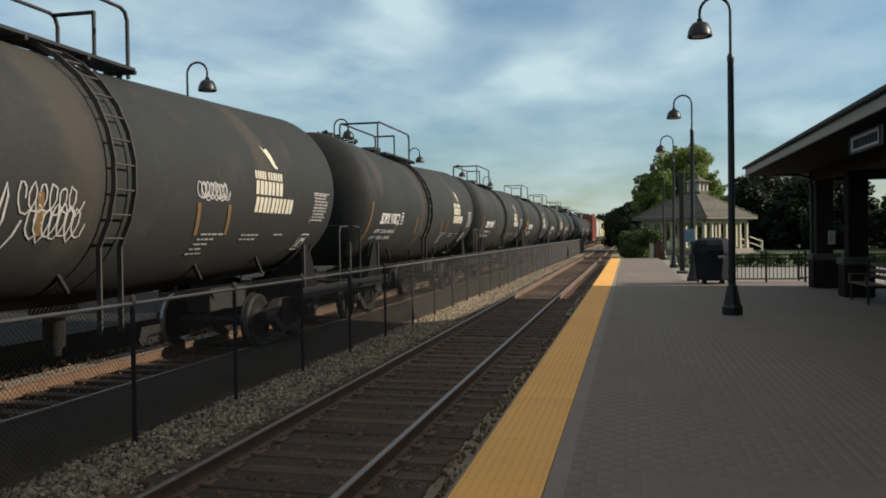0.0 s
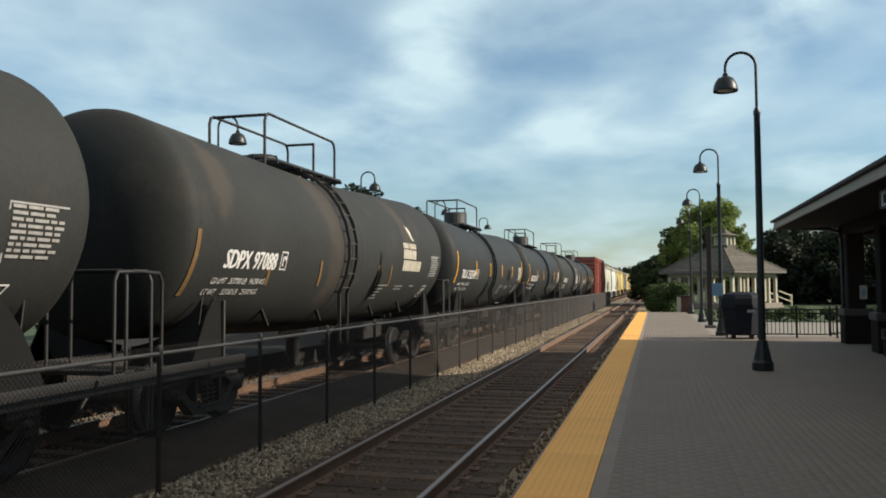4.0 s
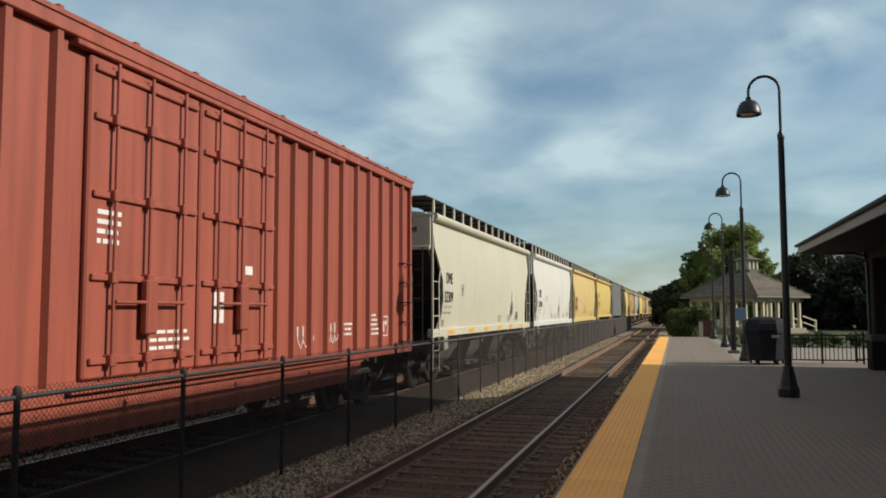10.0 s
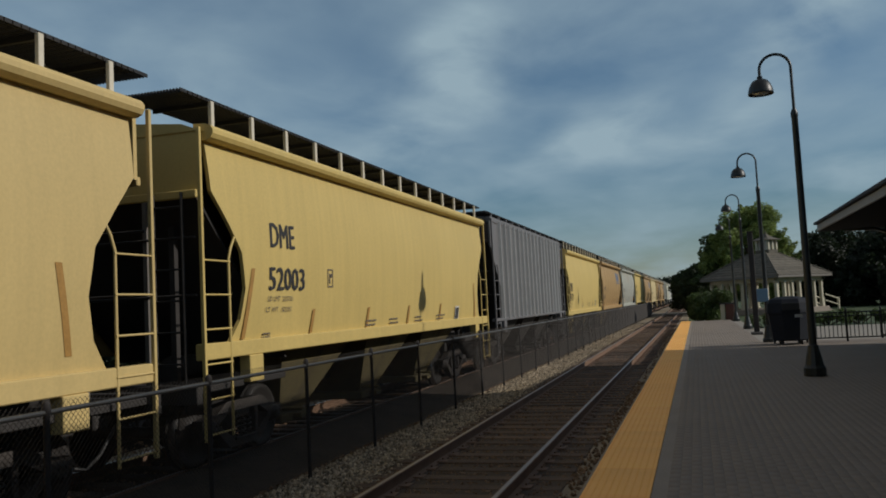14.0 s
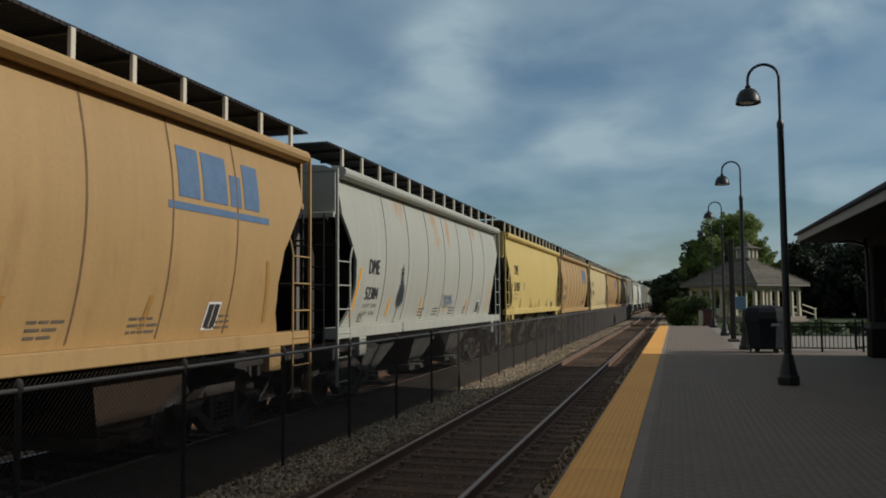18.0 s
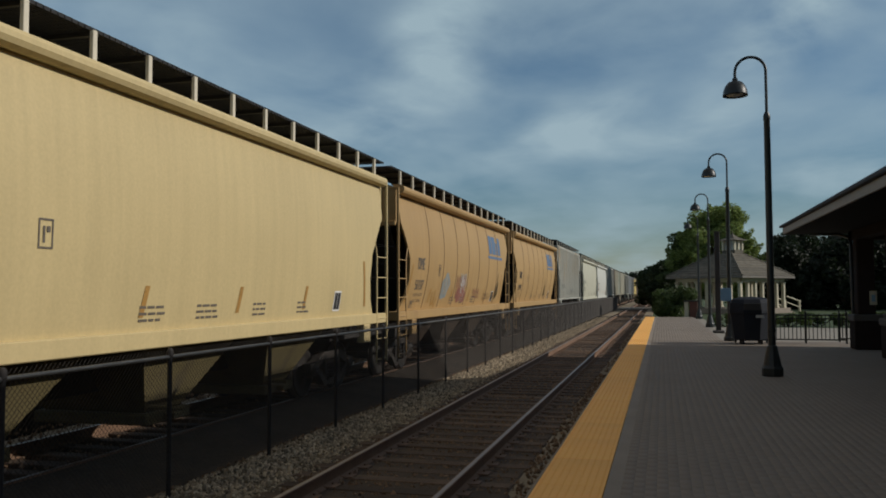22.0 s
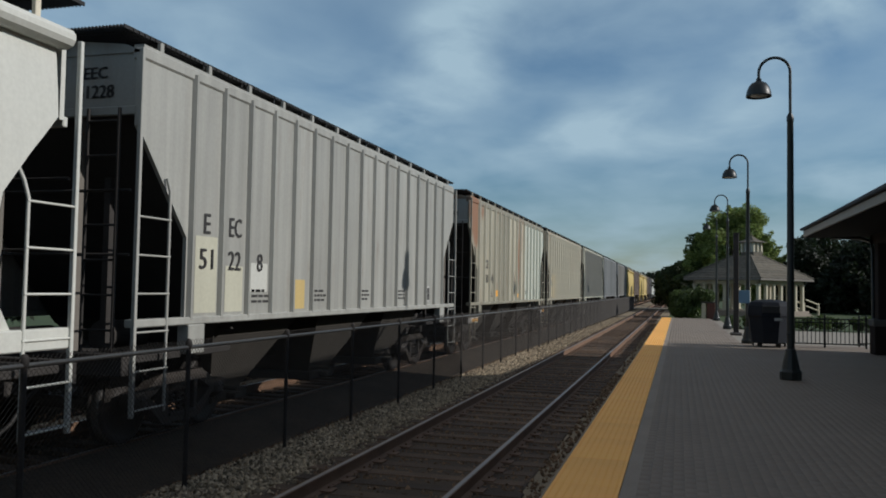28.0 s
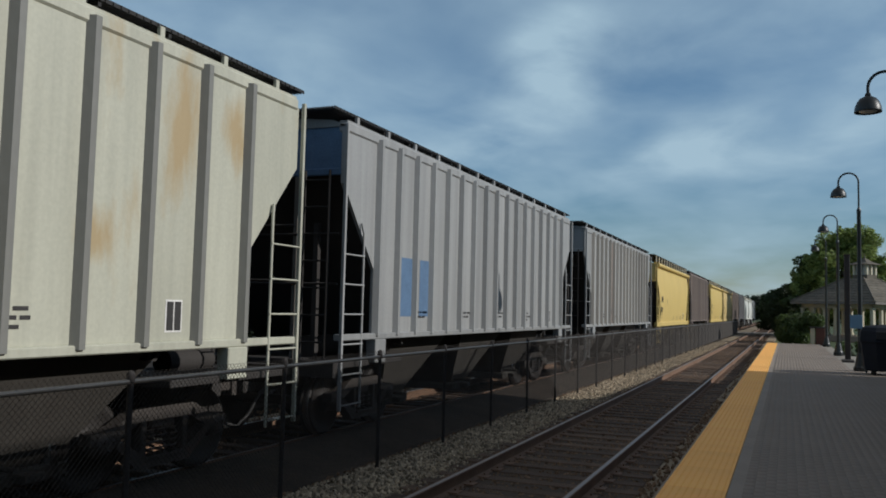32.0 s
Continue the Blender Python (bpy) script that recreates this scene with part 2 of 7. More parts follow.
RUST = (0.16, 0.06, 0.025)
GRIME = (0.05, 0.04, 0.032)
M = {
    "paver": paint("paver", (0.222, 0.184, 0.148), 0.85, vary=0.12, scale=0.5, grain=60, island=0.04),
    "paver_piece": paint("paver_piece", (0.222, 0.184, 0.148), 0.85, vary=0.12, scale=0.5, grain=60, piece=0.04),
    "joint": paint("joint", (0.205, 0.17, 0.137), 0.9, vary=0.2),
    "concrete": paint("concrete", (0.27, 0.228, 0.185), 0.85, vary=0.15, scale=1.5, stain=(0.16, 0.135, 0.11), stain_amount=0.3, stain_scale=(1, 1, 1)),
    "yellow": paint("yellow", (1.0, 0.52, 0.12), 0.7, vary=0.08, scale=1.2, grain=90, stain=(0.30, 0.19, 0.08), stain_amount=0.05, stain_scale=(1, 1, 1), piece=0.05),
    "stone": paint("stone", (0.335, 0.27, 0.185), 0.9, vary=0.3, scale=2.0, grain=50, island=0.7),
    "stone_dark": paint("stone_dark", (0.17, 0.108, 0.064), 0.9, vary=0.3, scale=2.0, grain=50, island=0.5),
    "ballast": paint("ballast", (0.235, 0.187, 0.122), 0.95, vary=0.45, scale=1.0, grain=14, bump=0.9),
    "trackbed": paint("trackbed", (0.058, 0.039, 0.024), 0.95, vary=0.4, scale=1.2, grain=18, bump=0.8),
    "tie": paint("tie", (0.090, 0.057, 0.035), 0.9, vary=0.5, scale=3, grain=40, bump=0.8, piece=0.5, stain=(0.028, 0.020, 0.015), stain_amount=0.55, stain_scale=(0.5, 6, 3)),
    "rail_side": paint("rail_side", (0.17, 0.10, 0.06), 0.8, vary=0.25),
    "rail_head": paint("rail_head", (0.30, 0.26, 0.235), 0.42, 0.8, vary=0.1),
    "soil": paint("soil", (0.052, 0.038, 0.025), 0.95, vary=0.55, scale=1.6, grain=22, bump=1.0),
    # shade on the lawn is put into this dull green
    "grass": paint("grass", (0.042, 0.066, 0.018), 0.9, vary=0.35, scale=0.4, grain=25, bump=0.6),
    "path": paint("path", (0.26, 0.235, 0.195), 0.9, vary=0.12, scale=0.4, grain=40),
    "asphalt": paint("asphalt", (0.038, 0.037, 0.035), 0.95, gloss=0.15, vary=0.25, scale=0.5, grain=60),
    "iron": paint("iron", (0.012, 0.016, 0.016), 0.42, 0.0, vary=0.25, scale=6),
    "wire": paint("wire", (0.050, 0.043, 0.036), 0.6, 0.0, vary=0.3, gloss=0.35),
    "post": paint("post", (0.036, 0.032, 0.030), 0.7, 0.0, vary=0.3, gloss=0.25),
    "pipe": paint("pipe", (0.13, 0.128, 0.122), 0.5, 0.5, vary=0.25),
    "glow_white": paint("lamp_glass", (0.7, 0.7, 0.66), 0.3),
    "tank": paint("tank", (0.0262, 0.0285, 0.0275), 0.62, 0.0, vary=0.16, scale=0.5, grain=18, bump=0.05, stain=(0.046, 0.043, 0.038), stain_amount=0.25, stain_scale=(0.8, 0.5, 0.35), gloss=0.25),
    "tank_old": paint("tank_old", (0.0325, 0.034, 0.0318), 0.68, 0.0, vary=0.2, scale=0.5, grain=18, bump=0.05, stain=(0.066, 0.056, 0.045), stain_amount=0.45, stain_scale=(0.8, 0.5, 0.4), gloss=0.22, spots=((5.3, 3.2, 0.55, 2.4), (9.9, 3.6, 0.3, 1.2), (1.2, 3.8, 0.4, 0.8))),
    "black": paint("black_steel", (0.022, 0.021, 0.020), 0.6, vary=0.25),
    "truck": paint("truck_steel", (0.050, 0.042, 0.036), 0.6, vary=0.35, scale=5, stain=RUST, stain_amount=0.25, stain_scale=(1, 1, 1)),
    "wheel": paint("wheel_steel", (0.03, 0.026, 0.023), 0.6, 0.2, vary=0.3),
    "tread": paint("wheel_rim", (0.32, 0.31, 0.30), 0.35, 0.8, vary=0.1),
    # shade beneath and between the cars is put into this near-black
    "under": paint("under", (0.036, 0.032, 0.029), 0.85, vary=0.3),
    "white_mark": paint("white_mark", (0.72, 0.71, 0.68), 0.6, vary=0.12, scale=8),
    "strip_faded": paint("strip_faded", (0.17, 0.10, 0.036), 0.7, vary=0.3, scale=10),
    "stencil": paint("stencil", (0.34, 0.33, 0.31), 0.7, vary=0.3, scale=12),
    "dark_mark": paint("dark_mark", (0.035, 0.033, 0.032), 0.6, vary=0.1),
    "reflector": paint("reflector", (0.85, 0.40, 0.02), 0.35, vary=0.06, scale=8),
    "reflector_old": paint("reflector_old", (0.36, 0.20, 0.05), 0.6, vary=0.2, scale=8),
    "logo_blue": paint("logo_blue", (0.10, 0.17, 0.28), 0.6, vary=0.2, scale=6),
    "tank_step": paint("tank_step", (0.060, 0.053, 0.045), 0.7, vary=0.25, scale=4),
    "box_red": paint("box_red", (0.32, 0.080, 0.050), 0.6, vary=0.10, scale=0.8, stain=(0.31, 0.115, 0.075), stain_amount=0.3, streak=0.22),
    "grating": paint("grating", (0.022, 0.021, 0.020), 0.6, 0.3, vary=0.2),
    "eaves_grey": paint("eaves_grey", (0.16, 0.145, 0.125), 0.75, vary=0.12),
    "fascia": paint("fascia", (0.33, 0.29, 0.24), 0.7, vary=0.08),
    # eave shade is put into the soffit's near-black colour
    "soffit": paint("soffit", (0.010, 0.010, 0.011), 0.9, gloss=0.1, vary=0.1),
    "shingle": paint("shingle", (0.112, 0.099, 0.076), 0.9, vary=0.45, scale=2.2, grain=9, bump=0.5, piece=0.15, island=0.12),
    "shingle_dark": paint("shingle_dark", (0.042, 0.042, 0.044), 0.9, vary=0.2, scale=2, grain=25, bump=0.5),
    # the canopy's shade is put into this very dark brick
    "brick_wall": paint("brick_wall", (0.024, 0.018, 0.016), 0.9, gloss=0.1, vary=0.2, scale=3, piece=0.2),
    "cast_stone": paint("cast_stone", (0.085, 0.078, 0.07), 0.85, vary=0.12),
    "wood": paint("bench_wood", (0.11, 0.07, 0.045), 0.6, vary=0.25, scale=3, grain=40),
    "trim_white": paint("trim_white", (0.50, 0.46, 0.34), 0.6, vary=0.08),
    "bin": paint("bin_plastic", (0.016, 0.019, 0.026), 0.75, vary=0.25, gloss=0.2),
    "bin_brown": paint("bin_brown", (0.10, 0.036, 0.024), 0.7, vary=0.2),
    "sign_blue": paint("sign_blue", (0.20, 0.33, 0.46), 0.5, vary=0.06),
    "sign_pale": paint("sign_pale", (0.42, 0.42, 0.40), 0.6, vary=0.08),
    "seam_rust": paint("seam_rust", (0.20, 0.125, 0.06), 0.8, vary=0.3, scale=4),
    "seam_grey": paint("seam_grey", (0.22, 0.21, 0.19), 0.8, vary=0.3, scale=4),
    # grime, with the shade under the cars put into its dark brown
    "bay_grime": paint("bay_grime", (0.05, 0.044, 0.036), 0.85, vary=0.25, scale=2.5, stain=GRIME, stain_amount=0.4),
    "mark_cream": paint("mark_cream", (0.62, 0.57, 0.45), 0.6, vary=0.12, scale=8),
    "graffiti_haze": paint("graffiti_haze", (0.27, 0.25, 0.21), 0.6, vary=0.35, scale=5),
    # grime and rust, with the end recess's deep shade put into the colour
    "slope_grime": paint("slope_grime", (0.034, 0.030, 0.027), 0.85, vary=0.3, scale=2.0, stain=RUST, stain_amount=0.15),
    "faint_mark": paint("faint_mark", (0.13, 0.11, 0.085), 0.7, vary=0.3, scale=8),
    "flat_black": paint("flat_black", (0.008, 0.008, 0.008), 0.8, vary=0.15, gloss=0.2),
    "bark": paint("bark", (0.075, 0.058, 0.042), 0.9, vary=0.3, scale=4, grain=20, bump=0.7),
    "graffiti_white": paint("graffiti_white", (0.44, 0.42, 0.39), 0.6, vary=0.3, scale=6),
    "graffiti_blue": paint("graffiti_blue", (0.22, 0.25, 0.25), 0.6, vary=0.3, scale=5),
    "graffiti_red": paint("graffiti_red", (0.26, 0.11, 0.08), 0.6, vary=0.3, scale=5),
}


def foliage(name, colour, vary=0.4):
    """Thin leaves that let some light through."""
    m = paint(name, colour, 0.6, vary=0.2, scale=0.4, island=vary, bump=0)
    n, l = m.node_tree.nodes, m.node_tree.links
    b = n["Principled BSDF"]
    through_leaf = n.new("ShaderNodeBsdfTranslucent")
    both = n.new("ShaderNodeMixShader")
    both.inputs[0].default_value = 0.42
    l.new(b.inputs["Base Color"].links[0].from_socket, through_leaf.inputs["Color"])
    l.new(b.outputs[0], both.inputs[1])
    l.new(through_leaf.outputs[0], both.inputs[2])
    l.new(both.outputs[0], n["Material Output"].inputs["Surface"])
    return m


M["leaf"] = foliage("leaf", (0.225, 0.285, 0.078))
# darker copy of leaf: the crown's shaded left side put into colour
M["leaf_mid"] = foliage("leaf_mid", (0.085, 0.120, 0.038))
# near-black leaves carry the dense woods' shade in their colour
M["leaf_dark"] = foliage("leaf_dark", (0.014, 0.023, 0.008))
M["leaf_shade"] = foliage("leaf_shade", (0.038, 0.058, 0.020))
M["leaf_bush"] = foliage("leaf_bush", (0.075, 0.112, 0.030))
glass = bpy.data.materials.new("window_glass")
glass.use_nodes = True
_g = glass.node_tree.nodes["Principled BSDF"]
_g.inputs["Base Color"].default_value, _g.inputs["Roughness"].default_value = (0.02, 0.025, 0.03, 1), 0.08
M["glass"] = glass


def body(name, colour, stain=GRIME, amount=0.2, rough=0.55, top=0.0, run=(1.0, 1.3, 0.3), spots=(), streak=0.06, piece=0.0):
    """Freight-car paint with dust and run-down streaks."""
    if name not in M:
        M[name] = paint(name, colour, rough, vary=0.09, scale=0.6, grain=25, bump=0.03, stain=stain, stain_amount=amount, stain_scale=run, top=top, spots=spots, streak=streak, piece=piece)
    return M[name]


# ---- building blocks ----
class Geo:
    """Collects vertices and faces of one mesh."""

    def __init__(self):
        self.v, self.f, self.smooth = [], [], []

    def add(self, verts, faces, smooth=False):
        k = len(self.v)
        self.v += [tuple(p) for p in verts]
        self.f += [tuple(i + k for i in face) for face in faces]
        self.smooth += [smooth] * len(faces)
        return self

    def box(self, x0, x1, y0, y1, z0, z1, b=0.0, m=None):
        """A box from corner to corner, its edges chamfered by b."""
        lo, hi = (x0, y0, z0), (x1, y1, z1)
        b = min(b, 0.45 * min(x1 - x0, y1 - y0, z1 - z0))
        if b <= 0:
            p = [(x, y, z) for z in (z0, z1) for y in (y0, y1) for x in (x0, x1)]
            f = [(0, 2, 3, 1), (4, 5, 7, 6), (0, 1, 5, 4), (2, 6, 7, 3), (0, 4, 6, 2), (1, 3, 7, 5)]
        else:
            p, index, f = [], {}, []
            for c in range(8):
                s = (c & 1, c >> 1 & 1, c >> 2 & 1)
                for a in range(3):
                    q = [(hi if s[k] else lo)[k] if k == a else ((hi[k] - b) if s[k] else (lo[k] + b)) for k in range(3)]
                    index[c, a] = len(p)
                    p.append(tuple(q))
            for a in range(3):
                o1, o2 = [k for k in range(3) if k != a]
                for side in (0, 1):
                    ring = [(side << a) | (u << o1) | (w << o2) for u, w in ((0, 0), (1, 0), (1, 1), (0, 1))]
                    face = [index[c, a] for c in ring]
                    f.append(tuple(face if (side == 1) == (a != 1) else face[::-1]))
                for u in (0, 1):
                    for w in (0, 1):
                        c0 = (u << o1) | (w << o2)
                        c1 = c0 | (1 << a)
                        face = [index[c0, o1], index[c1, o1], index[c1, o2], index[c0, o2]]
                        f.append(tuple(face if (u ^ w ^ (a == 1)) else face[::-1]))
            for c in range(8):
                s = (c & 1) + (c >> 1 & 1) + (c >> 2 & 1)
                face = [index[c, 0], index[c, 1], index[c, 2]]
                f.append(tuple(face if s % 2 else face[::-1]))
        if m is not None:
            p = [tuple(m @ Vector(q)) for q in p]
        return self.add(p, f)

    def tube(self, points, r, n=8, caps=True, closed=False, taper=None):
        """A round bar along a line of points."""
        pts = [Vector(p) for p in points]
        rings = []
        up = None
        for i, p in enumerate(pts):
            if closed:
                d = (pts[(i + 1) % len(pts)] - pts[i - 1]).normalized()
            else:
                d = (pts[min(i + 1, len(pts) - 1)] - pts[max(i - 1, 0)]).normalized()
            if up is None:
                up = d.orthogonal().normalized()
            up = (up - d * up.dot(d))
            up = up.normalized() if up.length > 1e-6 else d.orthogonal().normalized()
            side = d.cross(up)
            rr = r if taper is None else taper[i]
            rings.append([p + (up * math.cos(a) + side * math.sin(a)) * rr for a in (2 * math.pi * k / n for k in range(n))])
        verts = [q for ring in rings for q in ring]
        m = len(rings)
        faces = [(i * n + k, i * n + (k + 1) % n, ((i + 1) % m) * n + (k + 1) % n, ((i + 1) % m) * n + k)
                 for i in range(m if closed else m - 1) for k in range(n)]
        self.add(verts, faces, True)
        if caps and not closed:
            self.add(rings[0], [tuple(range(n))[::-1]])
            self.add(rings[-1], [tuple(range(n))])
        return self

    def lathe(self, profile, n=24, m=None, smooth=True):
        """A profile of (radius, height) turned about z."""
        verts = [(r * math.cos(2 * math.pi * k / n), r * math.sin(2 * math.pi * k / n), z) for r, z in profile for k in range(n)]
        if m is not None:
            verts = [tuple(m @ Vector(q)) for q in verts]
        faces = [(i * n + k, i * n + (k + 1) % n, (i + 1) * n + (k + 1) % n, (i + 1) * n + k) for i in range(len(profile) - 1) for k in range(n)]
        return self.add(verts, faces, smooth)

    def slab(self, outline, depth, m=None):
        """A flat outline in x and y, raised by depth in z; convex or not."""
        k = len(outline)
        verts = [(x, y, 0) for x, y in outline] + [(x, y, depth) for x, y in outline]
        if m is not None:
            verts = [tuple(m @ Vector(q)) for q in verts]
        faces = [tuple(range(k))[::-1], tuple(range(k, 2 * k))] + [(i, (i + 1) % k, k + (i + 1) % k, k + i) for i in range(k)]
        return self.add(verts, faces)

    def mesh(self, name):
        me = bpy.data.meshes.new(name)
        me.from_pydata(self.v, [], self.f)
        if any(self.smooth):
            me.polygons.foreach_set("use_smooth", self.smooth)
        me.update()
        return me


def part(name, shape, material, parent=None, label="", m=None, kind=""):
    """One mesh object, under a thing or a part where one is given."""
    me = shape.mesh(name) if isinstance(shape, Geo) else shape
    ob = new(name, me)
    if not me.materials:
        me.materials.append(material)
    elif me.materials[0] != material:
        ob.material_slots[0].link = "OBJECT"
        ob.material_slots[0].material = material
    if parent:
        ob.parent = parent
    if m is not None:
        ob.matrix_basis = m
    return tagged(ob, label=label, kind=kind)


def thing(name, label, category, group="", at=None):
    """An empty at a thing's base."""
    ob = new(name)
    ob.empty_display_size = 0.2
    if at is not None:
        ob.matrix_basis = at
    return tagged(ob, label, category, group)


CACHE = {}


def shared(key, make):
    if key not in CACHE:
        CACHE[key] = make().mesh(key)
    return CACHE[key]


def lettering(text, size, squeeze=1.0):
    """The built-in font's letters as flat triangles: places in the plane and faces."""
    key = ("text", text)
    if key not in CACHE:
        cu = bpy.data.curves.new("lettering", "FONT")
        cu.body, cu.size, cu.resolution_u, cu.offset = text, 1.0, 2, 0.0
        ob = bpy.data.objects.new("lettering", cu)
        me = bpy.data.meshes.new_from_object(ob)
        CACHE[key] = ([tuple(v.co[:2]) for v in me.vertices], [tuple(p.vertices) for p in me.polygons])
        bpy.data.objects.remove(ob)
        bpy.data.curves.remove(cu)
        bpy.data.meshes.remove(me)
    verts, faces = CACHE[key]
    return [(x * size * squeeze, y * size) for x, y in verts], faces


# ---- ground, platform and tracks ----
RAIL = -0.28        # top of rail
LIFT = 0.08         # the far track lies a little higher
TRACK_FAR = -7.25   # centre of the train's track
TRACK_NEAR = -2.94
def sheet(name, x0, x1, y0, y1, z, mat, thick=0.3, label="", cat=""):
    return tagged(part(name, Geo().box(x0, x1, y0, y1, z - thick, z, 0.0), M[mat]), label, cat, kind="structure")


def build_ground():
    g = Geo()
    g.add([(-2500, -1500, -0.62), (2500, -1500, -0.62), (2500, 3500, -0.62), (-2500, 3500, -0.62)], [(0, 1, 2, 3)])
    tagged(part("ground", g, M["grass"]), "green grass and earth reaching the horizon", "ground", kind="structure")
    # ballast beds, each a low bank
    m = Matrix(((1, 0, 0, 0), (0, 0, 1, -60), (0, 1, 0, 0), (0, 0, 0, 1)))
    bed = [(-10.2, -0.66), (-9.4, -0.45), (-6.3, -0.45), (-5.3, -0.47), (-4.9, -0.46), (-0.94, -0.46), (-0.94, -0.66)]
    tagged(part("trackbed", Geo().slab(bed, 860, m), M["ballast"]), "grey-brown crushed-stone ballast under two tracks", "ballast", kind="structure")
    for x, name in ((TRACK_NEAR, "near"), (TRACK_FAR, "far")):
        sheet("trackbed_" + name, x - 1.28, x + 1.28, -60, 800, -0.448 if name == "near" else -0.425, "trackbed", 0.02, "dark oily ballast between the rails", "ballast")
    sheet("platform", -0.95, 30.0, -40, 30.6, -0.055, "joint", 0.6, "station platform bed under brick pavers", "platform")
    sheet("platform_far", -0.95, 2.05, 30.6, 57.4, -0.055, "joint", 0.6, "narrow far end of the station platform", "platform")
    tagged(part("platform_edge", Geo().box(-1.150, -0.955, -40, 57.4, -0.20, -0.057).box(-1.150, -1.132, -40, 57.4, -0.0565, 0.0, 0.004), M["concrete"]), "thin concrete lip along the platform edge", "platform edge", kind="structure")
    sheet("platform_border", -0.522, -0.385, -40, 57.4, -0.004, "concrete", 0.05, "plain concrete border beside the warning strip", "platform border")
    bank = [(-6.47, -0.50), (-6.47, -0.225), (-6.30, -0.235), (-5.95, -0.30), (-5.45, -0.43), (-5.20, -0.452), (-5.20, -0.50)]
    tagged(part("fence_verge", Geo().slab(bank, 159, m), M["soil"]), "dark earth bank beside the far rail along the fence", "earth", kind="structure")
    sheet("garden_path", 2.6, 30.0, 30.6, 44.0, -0.10, "path", 0.5, "pale sunlit paved path beyond the railing", "path")
    sheet("lawn", 2.05, 60.0, 44.0, 90.0, -0.14, "grass", 0.45, "clipped lawn round the pavilion", "lawn")
    sheet("gravel_strip", 2.05, 2.6, 30.6, 57.4, -0.12, "path", 0.45, "pale gravel strip beside the platform", "gravel")
    sheet("road", -80, 80, 100.0, 107.0, -0.285, "path", 0.3, "level crossing road across the tracks", "road")


def rail_geo(length):
    """The web and foot of one length of rail."""
    m = Matrix(((1, 0, 0, 0), (0, 0, 1, 0), (0, 1, 0, 0), (0, 0, 0, 1)))
    return Geo().slab([(-0.07, -0.172), (0.07, -0.172), (0.07, -0.160), (0.012, -0.135), (0.012, -0.04), (0.036, -0.03), (0.036, -0.004), (-0.036, -0.004), (-0.036, -0.03), (-0.012, -0.04), (-0.012, -0.135), (-0.07, -0.160)], length, m)


def head_geo(length):
    m = Matrix(((1, 0, 0, 0), (0, 0, 1, 0), (0, 1, 0, 0), (0, 0, 0, 1)))
    return Geo().slab([(-0.024, -0.004), (0.024, -0.004), (0.020, 0.0), (-0.020, 0.0)], length, m)


def build_rails():
    for x, name in ((TRACK_NEAR, "near_track"), (TRACK_FAR, "far_track")):
        tr = tagged(new("track_" + name), "steel rails on dark timber sleepers", "railway track", kind="structure")
        for s in (-0.752, 0.752):
            r = part("rail", shared("rail", lambda: rail_geo(860.0)), M["rail_side"], tr, "rusty rail with a bright worn top", pose(x + s, -60, RAIL + (LIFT if x == TRACK_FAR else 0.0)))
            part("rail_head", shared("rail_head", lambda: head_geo(860.0)), M["rail_head"], r)
        CACHE["track_" + name] = tr


build_ground()
build_rails()


# ---- the freight train ----
# seconds and metres that the train has gone
RUN = [(0, 0.0), (4, 53.64), (8, 107.21), (12, 160.90), (16, 214.97), (20, 269.49), (24, 324.18), (28, 379.37), (32, 435.33)]
MOVING = []
TANK_R, TANK_Z, TANK_L = 1.54, 2.74, 13.5


def wheel_geo():
    g = Geo()
    turn = pose(0, 0, 0, 0, 90, 0)
    return g.lathe([(0.05, 0.075), (0.11, 0.075), (0.13, 0.05), (0.34, 0.03), (0.375, 0.06), (0.43, 0.065), (0.457, 0.055), (0.462, -0.04), (0.487, -0.055),
                    (0.487, -0.075), (0.40, -0.08), (0.13, -0.03), (0.10, -0.08), (0.05, -0.08)], 28, turn)


def rim_geo():
    turn = pose(0, 0, 0, 0, 90, 0)
    return Geo().lathe([(0.458, 0.058), (0.4635, 0.05), (0.4660, -0.035), (0.462, -0.04)], 28, turn)


def axle_geo():
    return Geo().tube([(-0.72, 0, 0), (0.72, 0, 0)], 0.08, 10)


def frame_geo():
    """The cast side frame of a truck, with its two windows round the springs."""
    g = Geo()
    m = Matrix(((0, 0, 1, 0), (1, 0, 0, 0), (0, 1, 0, 0), (0, 0, 0, 1)))
    top = [(-1.05, 0.50), (-1.05, 0.62), (-0.72, 0.66), (-0.45, 0.80), (0.45, 0.80), (0.72, 0.66), (1.05, 0.62), (1.05, 0.50), (0.72, 0.50), (0.40, 0.66), (-0.40, 0.66), (-0.72, 0.50)]
    g.slab(top, 0.15, m)
    low = [(-0.80, 0.52), (-0.66, 0.52), (-0.30, 0.30), (0.30, 0.30), (0.66, 0.52), (0.80, 0.52), (0.40, 0.18), (-0.40, 0.18)]
    g.slab(low, 0.15, m)
    for y in (-0.36, 0.28):
        g.box(0.0, 0.15, y, y + 0.08, 0.28, 0.68, 0.01)
    g.box(0.02, 0.18, -0.28, 0.28, 0.26, 0.30, 0.008)
    return g


def spring_geo():
    g = Geo()
    for y in (-0.17, 0.0, 0.17):
        pts = [(0.075 + 0.06 * math.cos(a), y + 0.06 * math.sin(a), 0.30 + 0.26 * a / (2 * math.pi * 4)) for a in (2 * math.pi * k / 9 for k in range(37))]
        g.tube(pts, 0.014, 5)
    return g


